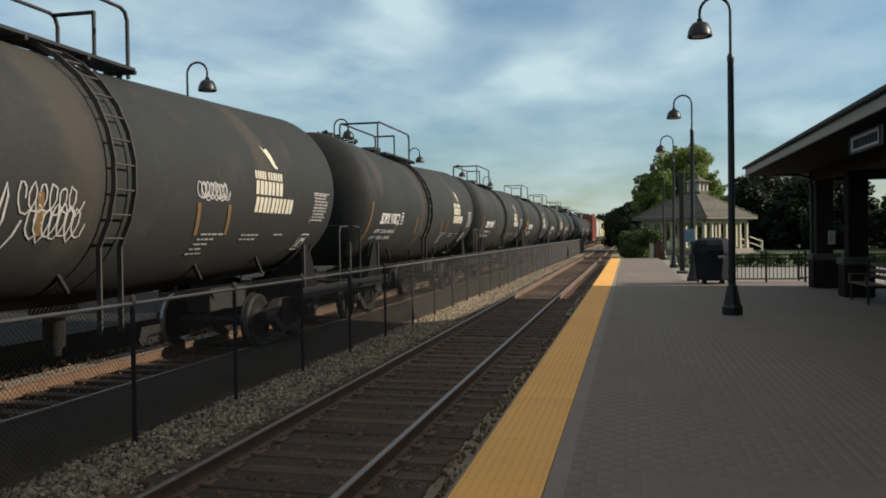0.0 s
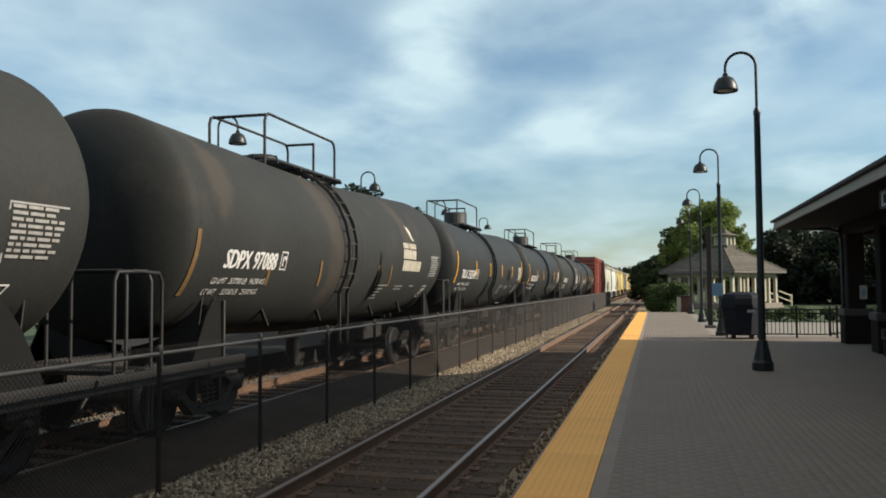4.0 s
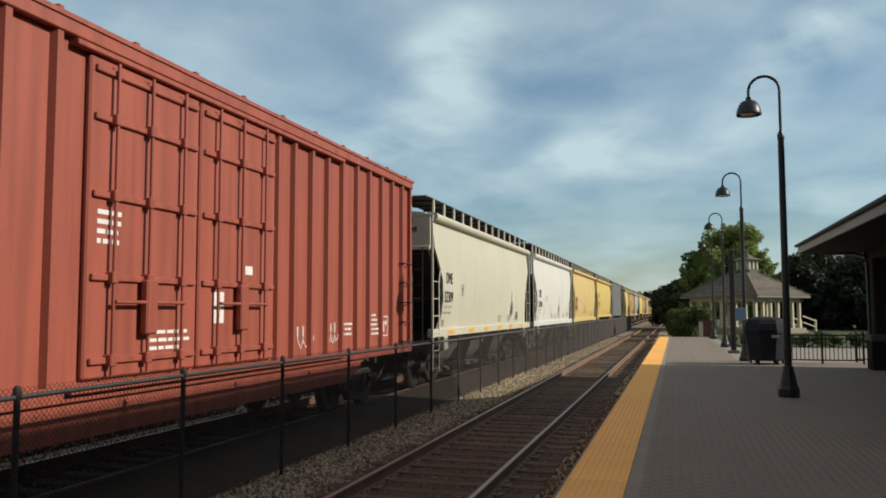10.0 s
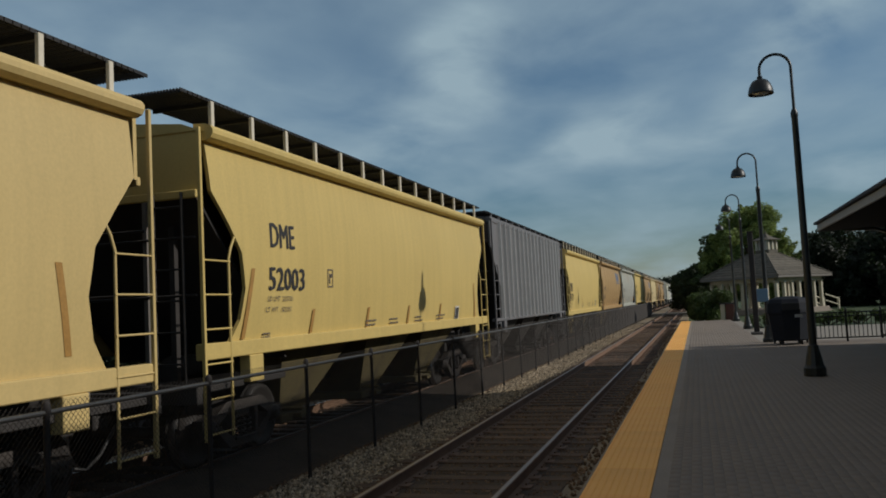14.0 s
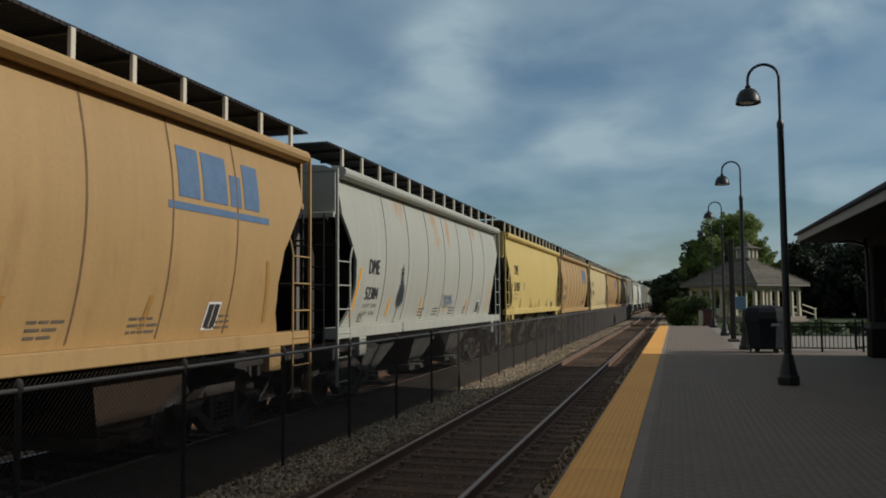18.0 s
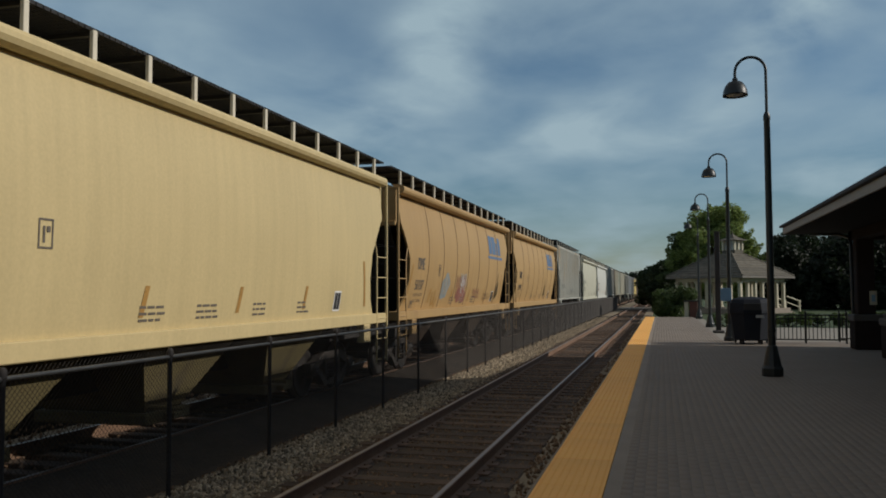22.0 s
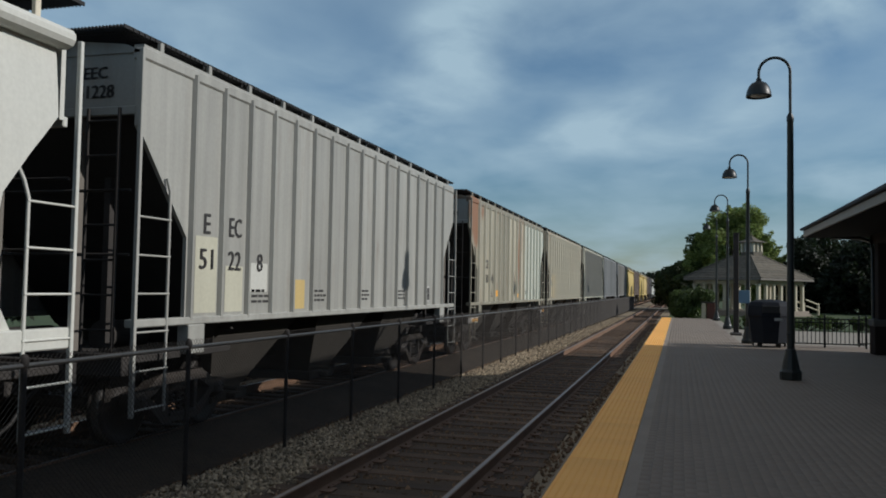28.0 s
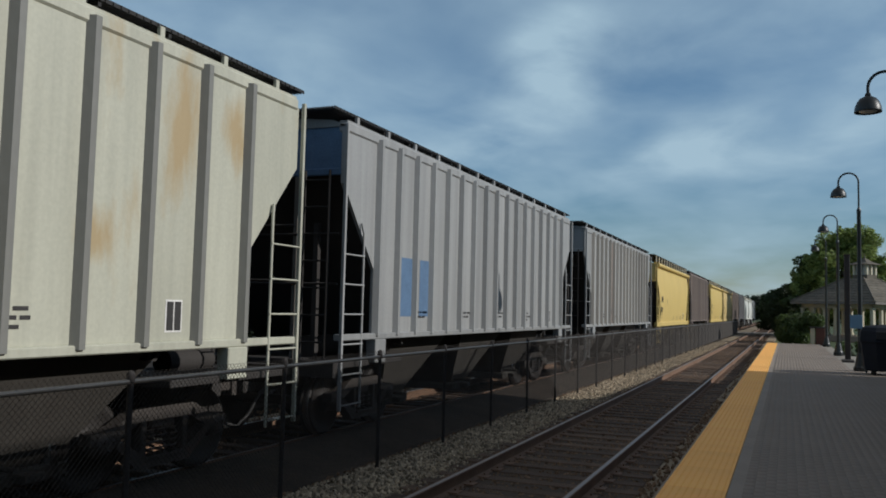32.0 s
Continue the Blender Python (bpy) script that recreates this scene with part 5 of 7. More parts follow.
def box_car(front):
    length = 15.2
    skin = M["box_red"]
    car = thing("boxcar", "faded red double-door boxcar with vertical ribs", "boxcar")
    for s in (1, -1):
        turn = pose(s * 1.50, 0 if s == 1 else length, 0, 0, 0, 0 if s == 1 else 180)
        part("side_wall", shared("box_side", lambda: box_side_geo(length)), skin, car, m=turn)
        part("top_chord", shared("box_chord", lambda: box_chord_geo(length)), skin, car, m=turn)
        part("side_rail", shared("box_sill", lambda: box_sill_geo(length)), skin, car, m=turn)
        for y in (0.0, length - 0.09):
            part("corner_post", shared("box_post", lambda: Geo().box(0.001, 0.078, 0, 0.09, 1.28, 4.72, 0.01)), skin, car, m=turn @ pose(0, y, 0))
    part("roof", box_roof_geo(length), skin, car)
    for k in range(13):
        part("roof_rib", shared("roof_rib", lambda: Geo().box(-1.62, 1.62, -0.04, 0.04, 4.90, 4.945, 0.01)), skin, car, m=pose(0, 0.5 + (length - 1.0) * k / 12, 0))
    for y, turn in ((0.0, 0), (length, 180)):
        part("end_wall", shared("box_end", box_end_geo), skin, car, "dark red corrugated end", pose(0, y, 0, 0, 0, turn))
    ribs = [0.85, 1.45, 2.15, 2.8, 3.45, 4.1, 8.75, 9.3, 9.95, 10.6, 11.25, 11.95, 12.6, 13.3, 13.95, 14.6]
    for y in ribs:
        for s in (1, -1):
            part("rib", shared("box_rib", box_rib_geo), skin, car, m=pose(s * 1.49, y, 0, 0, 0, 0 if s == 1 else 180))
    for y in (4.55, 6.6):
        part("door", shared("plug_door", door_geo), skin, car, "red plug door with lock rods", pose(1.50, y, 0))
        part("door", shared("plug_door", door_geo), skin, car, "red plug door with lock rods", pose(-1.50, y + 2.0, 0, 0, 0, 180))
    part("door_track", Geo().box(1.5, 1.66, 4.3, 11.2, 1.2, 1.26, 0.01).box(1.5, 1.62, 4.3, 11.2, 4.64, 4.70, 0.01), skin, car)
    for y in (0.12, length - 0.67):
        for k in range(5):
            part("grab_iron", shared("grab_iron", lambda: Geo().tube([(1.5, 0, 0), (1.61, 0, 0), (1.62, 0.02, 0), (1.62, 0.5, 0), (1.61, 0.52, 0), (1.5, 0.52, 0)], 0.014, 6)),
                 M["black"], car, m=pose(0, y, 1.35 + 0.42 * k))
    part("centre_sill", Geo().box(-0.3, 0.3, -0.3, length + 0.3, 0.72, 1.15, 0.02).box(-1.45, 1.45, 0, length, 1.1, 1.2), M["under"], car)
    for s in (1, -1):
        part("side_sill", shared("box_skirt", lambda: Geo().slab([(2.7, 1.13), (3.5, 0.74), (length - 3.5, 0.74), (length - 2.7, 1.13)], 0.04, Matrix(((0, 0, 1, -0.02), (1, 0, 0, 0), (0, 1, 0, 0), (0, 0, 0, 1))))), skin, car, m=pose(s * 1.50, 0, 0))
    for y in (1.9, length - 1.9):
        truck(car, y)
    car_ends(car, length)
    side = lambda u, w: (1.507, u, w)
    put_on(side, "reporting_mark", *joined(word_fit("DM", 0.98, 1.38, 2.55, 0.26), word_fit("E", 1.68, 1.84, 2.55, 0.26)), M["white_mark"], car)
    put_on(side, "car_number", *joined(word("57", 0.95, 2.05, 0.40, 0.66), word("80", 1.60, 2.05, 0.40, 0.66)), M["white_mark"], car)
    put_on(side, "data_box", *framed(2.3, 2.1, 0.24, 0.28), M["white_mark"], car)
    put_on(side, "small_print", *joined(bars(0.95, 1.75, 0.42, 4, 0.04, 0.05, 5), bars(11.35, 1.75, 0.45, 3, 0.04, 0.05, 6), bars(12.75, 1.9, 0.45, 5, 0.04, 0.05, 7), framed(13.4, 1.5, 0.4, 0.4)), M["white_mark"], car)
    put_on(side, "graffiti", *joined(squiggle(9.5, 1.35, 0.6, 0.5, 3, 0.02, 3), squiggle(10.65, 1.4, 0.5, 0.5, 4, 0.02, 3)), M["white_mark"], car, "thin white chalk scribble")
    door = lambda u, w: (1.575, u, w)
    put_on(door, "door_stencil", *joined(bars(4.7, 3.0, 0.3, 4, 0.05, 0.05, 8), bars(5.6, 1.75, 0.7, 4, 0.04, 0.05, 9), rect(6.95, 7.2, 1.85, 2.25), rect(7.75, 7.95, 2.5, 2.62)), M["white_mark"], car)
    ends = lambda u, w: (u, -0.013, w)
    put_on(ends, "end_number", *joined(word_fit("DME  5780", 0.35, 1.3, 4.62, 0.13), bars(-0.2, 2.95, 0.9, 1, 0.10, 0.05, 2)), M["white_mark"], car)
    MOVING.append((car, front))


def build_train():
    fronts = [15.74, 30.99, 46.12, 61.1, 75.92, 90.62, 105.48, 120.17, 134.93]
    numbers = ["", "SDPX 97072", "SDPX 97081", "SDPX 97065", "SDPX 97088", "TILX 252541", "TILX 252535", "SDPX 97105", "TILX 252538"]
    for k, (far, number) in enumerate(zip(fronts, numbers)):
        newer = k in (5, 6, 8)
        tags = ()
        if k == 0:
            tags = ((4.5, -0.85, 0.8, 0.55, 11, 0.022, 7), (4.3, -0.55, 0.9, 0.45, 14, 0.02, 6), (3.3, -1.0, 1.0, 0.9, 12, 0.03, 4), (3.1, -0.75, 0.7, 0.8, 15, 0.025, 3), (7.7, -0.25, 0.85, 0.34, 13, 0.022, 8), (7.8, -0.2, 0.75, 0.3, 16, 0.02, 6))
        tank_car(far + 0.45 - TANK_L, {"mid": (5.87, 5.75, 6.02, 7.15, 5.9, 6.15, 7.05, 6.95, 5.6)[k], "new": newer, "drop": 0.06 if k >= 5 else 0.0, "shift": (-0.25, -0.16) if k == 7 else (0.0, 0.0), "number": number, "tags": tags,
                 "label": "black tank car with bright amber reflective strips" if newer else
                 ("dusty black tank car with white company mark and graffiti" if k == 0 else "dusty black tank car with white company mark")})
    box_car(136.51)
    tan, yellow, orange, pale = "hopper_tan", "hopper_yellow", "hopper_orange", "hopper_pale"
    # bay copies of the car paints: under-car shade and grime in one darker colour
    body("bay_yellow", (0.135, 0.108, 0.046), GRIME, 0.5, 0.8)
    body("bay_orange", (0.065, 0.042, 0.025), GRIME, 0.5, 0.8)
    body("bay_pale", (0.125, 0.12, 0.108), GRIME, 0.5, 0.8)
    body("hopper_beige", (0.51, 0.50, 0.395), (0.25, 0.2, 0.14), 0.08)
    body("hopper_white", (0.58, 0.585, 0.535), (0.3, 0.26, 0.2), 0.06)
    body(tan, (0.57, 0.43, 0.175), (0.30, 0.2, 0.1), 0.08)
    body(yellow, (0.585, 0.44, 0.145), (0.30, 0.22, 0.08), 0.06)
    body(orange, (0.42, 0.272, 0.112), (0.26, 0.145, 0.06), 0.30, top=-0.035)
    body(pale, (0.57, 0.455, 0.23), (0.34, 0.25, 0.12), 0.06)
    body("hopper_rusty", (0.42, 0.425, 0.365), (0.42, 0.24, 0.09), 0.18, run=(0.8, 0.9, 0.3), spots=((6.3, 4.0, 0.35, 0.3), (6.5, 3.5, 0.4, 0.3), (7.5, 3.9, 0.3, 0.5), (10.4, 4.0, 0.25, 0.25), (3.5, 4.0, 0.5, 0.4)))
    body("hopper_grey", (0.297, 0.302, 0.297), (0.24, 0.18, 0.12), 0.18, streak=0.16, piece=0.14)
    body("hopper_plain", (0.345, 0.345, 0.315), (0.22, 0.17, 0.12), 0.34, streak=0.16, piece=0.1)
    body("hopper_dark", (0.172, 0.165, 0.165), (0.10, 0.09, 0.09), 0.15, streak=0.3, piece=0.08)
    # end walls turned from the sun: their shade put into a darker paint
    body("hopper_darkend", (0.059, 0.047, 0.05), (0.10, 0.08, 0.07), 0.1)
    body("hopper_weathered", (0.30, 0.285, 0.255), (0.24, 0.11, 0.045), 0.38, top=0.05, streak=0.35, piece=0.2)
    rusty = (0.36, 0.225, 0.075)
    body("hopper_lightgrey", (0.40, 0.395, 0.345), rusty, 0.30, run=(0.8, 0.9, 0.25), spots=((1.2, 3.9, 0.9, 0.7), (0.6, 4.3, 0.6, 0.4), (3.3, 3.6, 0.5, 1.0), (4.6, 3.7, 0.3, 0.9), (6.2, 3.0, 0.4, 0.7), (8.5, 3.6, 0.8, 0.8), (10.5, 3.8, 1.2, 1.0)), streak=0.12, piece=0.06)
    body("hopper_mint", (0.47, 0.47, 0.38), (0.38, 0.27, 0.12), 0.30, run=(0.8, 0.9, 0.25), spots=((0.55, 4.4, 0.35, 0.35), (5.3, 4.1, 0.5, 0.5), (5.3, 2.2, 0.4, 0.8), (7.8, 3.6, 0.3, 0.5), (8.5, 2.5, 0.4, 0.8), (11.1, 3.8, 0.3, 0.8), (11.9, 3.9, 0.25, 0.5), (9.9, 2.6, 0.25, 0.3)), streak=0.12, piece=0.07)
    body("hopper_patched", (0.37, 0.345, 0.265), (0.25, 0.095, 0.035), 0.40, spots=((0.7, 4.1, 0.6, 0.8), (0.5, 4.3, 0.5, 0.6), (0.9, 3.6, 0.3, 0.7), (1.6, 4.3, 0.3, 0.3), (7.8, 3.5, 0.5, 1.2)), streak=0.3, piece=0.34)
    body("hopper_tired", (0.345, 0.318, 0.245), (0.28, 0.15, 0.06), 0.36, spots=((9.5, 3.3, 1.0, 1.2), (11.8, 4.0, 0.12, 0.7), (10.95, 4.1, 0.14, 0.6), (1.2, 4.4, 0.3, 0.3)), streak=0.2, piece=0.16)
    body("hopper_fresh", (0.47, 0.49, 0.42), (0.3, 0.26, 0.2), 0.08)
    body("rib_pale", (0.52, 0.495, 0.395), (0.30, 0.2, 0.1), 0.15, streak=0.12)
    body("hopper_brown", (0.225, 0.18, 0.153), (0.12, 0.08, 0.06), 0.25, streak=0.35, piece=0.15)
    body("rib_dark", (0.198, 0.198, 0.18), (0.16, 0.10, 0.06), 0.2)
    S = lambda skin, number, label, **kw: dict(kind="smooth", skin=skin, number=number, label=label, **kw)
    R = lambda skin, number, label, **kw: dict(kind="ribbed", skin=skin, number=number, label=label, **kw)
    red, blue, white = "graffiti_red", "graffiti_blue", "graffiti_white"
    cars = [
        (153.29, S("hopper_beige", "52309", "pale grey-beige smooth-sided covered hopper", low_strips=True, end_number="52309", box=2.85, text=(1.22, 1.85, 2.70, 0.28, 1.08, 1.92, 2.22, 0.28))),
        (168.07, S("hopper_white", "521046", "clean white smooth-sided covered hopper", strips="reflector", length=13.0, end_number="521046", text=(1.47, 2.05, 2.58, 0.33, 1.39, 2.36, 2.16, 0.26))),
        (181.85, S(tan, "51873", "tan smooth-sided covered hopper", strips="reflector_old", end_number="51873", text=(1.31, 2.06, 2.43, 0.38, 1.16, 2.18, 2.01, 0.33))),
        (196.57, S(yellow, "52003", "mustard-yellow smooth-sided covered hopper", text=HIGH_TEXT, lift=0.15, strips="reflector_old", length=14.1)),
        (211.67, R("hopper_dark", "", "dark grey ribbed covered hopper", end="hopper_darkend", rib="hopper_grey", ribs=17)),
        (225.94, S(yellow, "51772", "mustard-yellow covered hopper, lightly dusted", text=(1.05, 1.80, 2.46, 0.38, 0.92, 1.98, 2.01, 0.33), strips="reflector_old")),
        (240.71, S(orange, "51216", "orange-tan covered hopper with blue emblem", logo=True, ink="faint_mark", seams=True, strips="reflector_old")),
        (255.60, S("hopper_rusty", "52384", "white covered hopper streaked with rust", seams=True, seam="seam_grey", strips="reflector", blobs=((7.3, 1.85, 0.5, 0.25, 41, blue),), tags=((7.15, 1.75, 0.9, 0.5, 5, 0.03, 5, blue), (7.3, 1.9, 0.7, 0.3, 6, 0.025, 4, "logo_blue")))),
        (270.43, S(yellow, "51937", "mustard-yellow covered hopper with dark stencils", text=HIGH_TEXT, lift=0.15, strips="reflector_old")),
        (284.88, S(orange, "51054", "orange-tan covered hopper with blue emblem", logo=True, ink="faint_mark", seams=True)),
        (299.82, S(pale, "51981", "pale yellow smooth-sided covered hopper", text=HIGH_TEXT, strips="reflector_old")),
        (314.40, S(orange, "51137", "orange-tan covered hopper with emblem and graffiti", logo=True, ink="faint_mark", seams=True, strips="reflector_old",
                   blobs=((3.95, 1.72, 1.0, 0.85, 31, blue), (4.1, 1.85, 0.7, 0.6, 32, "graffiti_haze"), (5.75, 1.65, 0.75, 0.5, 33, red), (6.2, 1.7, 0.6, 0.8, 34, white), (6.3, 1.62, 0.75, 0.5, 35, red)),
                   tags=((5.7, 1.65, 1.2, 0.95, 22, 0.045, 5, red), (6.1, 2.1, 0.8, 0.5, 24, 0.03, 5, white), (8.0, 1.75, 0.9, 0.4, 23, 0.04, 4, red), (9.6, 1.7, 0.9, 0.3, 25, 0.03, 4, "seam_rust"), (3.2, 1.55, 0.5, 0.55, 26, 0.06, 2, "reflector_old")))),
        (329.20, S(orange, "51191", "orange-tan covered hopper with blue emblem", logo=True, seams=True)),
        (344.02, R("hopper_lightgrey", "51 50 98", "pale ribbed covered hopper streaked with rust", marks=((1, "D"), (2, "ME")), first=1, ribs=19, high_board=True, rib_size=(0.6, 0.55))),
        (358.90, S("hopper_beige", "51630", "grey-beige smooth-sided covered hopper")),
        (373.15, S("hopper_white", "52110", "white smooth-sided covered hopper", strips="reflector", length=13.0)),
        (387.07, R("hopper_plain", "51 22 8", "pale grey ribbed covered hopper with stencilled numbers", marks=((0, "E"), (1, "EC")), first=0, rib_size=(0.7, 0.6), end_number="51228", end_mark="EEC",
                   patches=((1.24, 1.64, 0.5, 0.95, "hopper_beige"), (1.95, 1.64, 0.45, 0.6, "hopper_beige"), (2.6, 1.9, 0.5, 0.4, "hopper_white"), (3.9, 1.64, 0.45, 0.45, "hopper_tan")))),
        (402.03, R("hopper_patched", "830 141", "patched grey ribbed covered hopper with rust", sill_strips=True, rib="rib_pale", rib_size=(0.8, 0.7), marks=((1, "ICE"),), ribs=16, end="hopper_plain", end_number="830141", end_mark="ICE",
                   pale_from=8.6, areas=((((8.7, 1.6), (12.24, 1.6), (12.24, 2.56), (13.2, 3.72), (13.2, 4.44), (8.7, 4.44)), "hopper_fresh"),),
                   patches=((3.6, 1.75, 0.35, 0.2, "reflector"), (7.3, 1.70, 0.25, 0.14, "reflector")))),
        (416.19, R("hopper_tired", "601 53", "rust-stained grey ribbed covered hopper", length=13.75, rib="rib_pale", marks=((0, "EEC"),), first=0, end_number="60153", end_mark="EEC",
                   patches=((1.5, 1.65, 0.42, 1.0, "hopper_tan"), (2.05, 1.65, 0.5, 1.1, "hopper_tan"), (2.75, 1.65, 0.4, 0.9, "hopper_tan"), (3.5, 2.25, 0.25, 0.15, "hopper_brown"), (7.7, 1.95, 0.4, 0.36, "hopper_brown"), (10.36, 1.95, 0.3, 0.36, "hopper_brown"), (10.78, 1.95, 0.36, 0.36, "hopper_brown")))),
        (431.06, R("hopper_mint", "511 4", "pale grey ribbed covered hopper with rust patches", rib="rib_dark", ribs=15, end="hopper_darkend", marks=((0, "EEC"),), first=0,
                   patches=((1.24, 1.98, 0.5, 0.9, "hopper_dark"), (2.03, 1.98, 0.5, 0.88, "hopper_dark")))),
        (445.46, R("hopper_grey", "", "grey ribbed covered hopper with a blue panel", end="logo_blue", patches=((1.95, 1.85, 0.55, 0.95, "logo_blue"), (2.75, 1.85, 0.5, 0.95, "logo_blue")))),
        (460.60, R("hopper_grey", "", "rust-streaked ribbed covered hopper", rib="hopper_weathered", patches=((4.2, 1.6, 0.5, 2.9, "hopper_brown"), (7.2, 1.6, 0.5, 2.9, "hopper_weathered"), (9.4, 1.6, 0.5, 2.9, "hopper_weathered")))),
        (475.80, S(yellow, "51702", "mustard-yellow smooth-sided covered hopper")),
        (490.90, R("hopper_brown", "", "brown-grey ribbed covered hopper")),
        (505.90, S(yellow, "51755", "mustard-yellow smooth-sided covered hopper")),
        (520.70, S(tan, "51820", "tan smooth-sided covered hopper")),
        (535.50, R("hopper_brown", "", "brown-grey ribbed covered hopper")),
        (550.30, R("hopper_dark", "", "dark grey ribbed covered hopper")),
        (565.10, S("hopper_white", "52140", "white smooth-sided covered hopper")),
        (579.90, S("hopper_white", "52166", "white smooth-sided covered hopper")),
        (594.70, R("hopper_grey", "", "grey ribbed covered hopper")),
    ]
    for k, (front, spec) in enumerate(cars):
        spec.setdefault("length", 13.8 if spec["kind"] == "smooth" else 13.3)
        spec["seed"] = k
        hopper_car(front, spec)


build_train()


# ---- fence between the tracks ----
FENCE_X, FENCE_TOP, FENCE_END = -5.08, 1.10, 99.0


def fence_post_geo():
    g = Geo().tube([(0, 0, -0.6), (0, 0, FENCE_TOP - 0.03)], 0.026, 8)
    return g.lathe([(0.036, FENCE_TOP - 0.06), (0.036, FENCE_TOP + 0.0), (0.02, FENCE_TOP + 0.03), (0.0, FENCE_TOP + 0.035)], 8)


def build_fence():
    f = thing("chain_link_fence", "black chain-link fence with posts and top rail between tracks", "fence")
    y = 10.2 - 4 * 2.33
    while y < FENCE_END:
        part("post", shared("fence_post", fence_post_geo), M["post"], f, m=pose(FENCE_X, y, 0))
        y += 2.33
    part("top_rail", Geo().tube([(FENCE_X, 0.3, FENCE_TOP - 0.06), (FENCE_X, FENCE_END, FENCE_TOP - 0.06)], 0.022, 8), M["pipe"], f, "dull steel top rail")
    # woven wire: two sets of slanted wires
    z0, z1, step, r = -0.30, FENCE_TOP + 0.02, 0.056, 0.0019
    verts, faces = [], []
    height = z1 - z0
    for lean_to, off in ((1, 0.004), (-1, -0.004)):
        y = 0.3
        while y < FENCE_END:
            y1 = y + lean_to * height
            k = len(verts)
            for yy, zz in ((y, z0), (y1, z1)):
                verts += [(FENCE_X + off + r, yy, zz), (FENCE_X + off - r, yy + r * 1.4, zz), (FENCE_X + off - r, yy - r * 1.4, zz)]
            faces += [(k, k + 1, k + 4, k + 3), (k + 1, k + 2, k + 5, k + 4), (k + 2, k, k + 3, k + 5)]
            y += step
    me = bpy.data.meshes.new("wire_mesh")
    me.from_pydata(verts, [], faces)
    part("wire_mesh", me, M["wire"], f, "black woven wire", kind="stuff")


# ---- lamps ----
def lamp_base_geo():
    return Geo().lathe([(0.0, 0.0), (0.20, 0.0), (0.21, 0.03), (0.21, 0.16), (0.19, 0.19), (0.175, 0.22), (0.14, 0.40), (0.105, 0.56), (0.10, 0.60), (0.075, 0.62)], 12, smooth=False)


def lamp_pole_geo():
    g = Geo().lathe([(0.075, 0.55), (0.068, 3.0), (0.062, 5.2), (0.070, 5.22), (0.070, 5.30), (0.045, 5.36), (0.04, 5.38)], 16)
    for z in (0.9,):
        g.lathe([(0.078, z), (0.088, z + 0.02), (0.078, z + 0.05)], 16)
    return g


def lamp_arm_geo():
    pts = [(0, 0, 5.3), (0, 0, 6.24)] + [(-0.30 + 0.30 * math.cos(a), 0, 6.24 + 0.30 * math.sin(a)) for a in (math.pi * k / 14 for k in range(1, 15))] + [(-0.60, 0, 6.08)]
    return Geo().tube(pts, 0.03, 10)


def lamp_shade_geo():
    prof = [(0.0, 6.12), (0.05, 6.12), (0.06, 6.06), (0.09, 6.05), (0.15, 6.02), (0.20, 5.95), (0.235, 5.86), (0.25, 5.77), (0.25, 5.745), (0.235, 5.745), (0.22, 5.86), (0.14, 6.0), (0.0, 6.02)]
    return Geo().lathe(prof, 22, pose(-0.60, 0, 0))


def lamp_glass_geo():
    return Geo().lathe([(0.0, 5.74), (0.16, 5.76), (0.2, 5.80), (0.0, 5.81)], 18, pose(-0.60, 0, 0))


def street_lamp(at, label):
    lamp = thing("street_lamp", label, "lamp", "platform lamps", at)
    part("base", shared("lamp_base", lamp_base_geo), M["iron"], lamp)
    part("pole", shared("lamp_pole", lamp_pole_geo), M["iron"], lamp)
    part("arm", shared("lamp_arm", lamp_arm_geo), M["iron"], lamp)
    part("shade", shared("lamp_shade", lamp_shade_geo), M["iron"], lamp, "dark bell-shaped shade")
    part("diffuser", shared("lamp_glass", lamp_glass_geo), M["glow_white"], lamp)
    return lamp


def build_lamps():
    for y in (18.05, 30.35, 42.8, 55.2):
        lamp = street_lamp(pose(2.12 if y < 25 else 2.23, y, 0 if y < 25 else -0.05), "dark green gooseneck lamp post standing on the platform")
        if 25 < y < 35:
            part("notice_panel", Geo().box(-0.30, 0.06, -0.13, -0.10, 1.42, 1.86, 0.008), M["sign_blue"], lamp, "pale blue notice")
    for y in (20.9, 32.6, 44.6, 56.6, 68.6):
        street_lamp(pose(-11.75, y, 0, 0, 0, 180), "dark gooseneck lamp post on the opposite platform")


# ---- station building ----
EAVE_X, EAVE_END = 3.75, 28.5


def column_geo():
    g = Geo().box(-0.24, 0.24, -0.24, 0.24, 0.95, 3.40, 0.03)
    g.box(-0.29, 0.29, -0.29, 0.29, 3.25, 3.42, 0.02)
    return g


def column_base_geo():
    g = Geo().box(-0.40, 0.40, -0.40, 0.40, 0.82, 1.02, 0.03)
    return g


def column_foot_geo():
    return Geo().box(-0.36, 0.36, -0.36, 0.36, 0.0, 0.83, 0.02)


def hip(g, x0, x1, y0, y1, z0, z1, thick=0.0, inset=None):
    """A hip roof over a rectangle."""
    half = (x1 - x0) / 2 if inset is None else inset
    xm = (x0 + x1) / 2
    a, b = (xm, y0 + half, z1), (xm, y1 - half, z1)
    v = [(x0, y0, z0), (x1, y0, z0), (x1, y1, z0), (x0, y1, z0), a, b]
    return g.add(v, [(0, 1, 4), (1, 2, 5, 4), (2, 3, 5), (3, 0, 4, 5), (3, 2, 1, 0)])


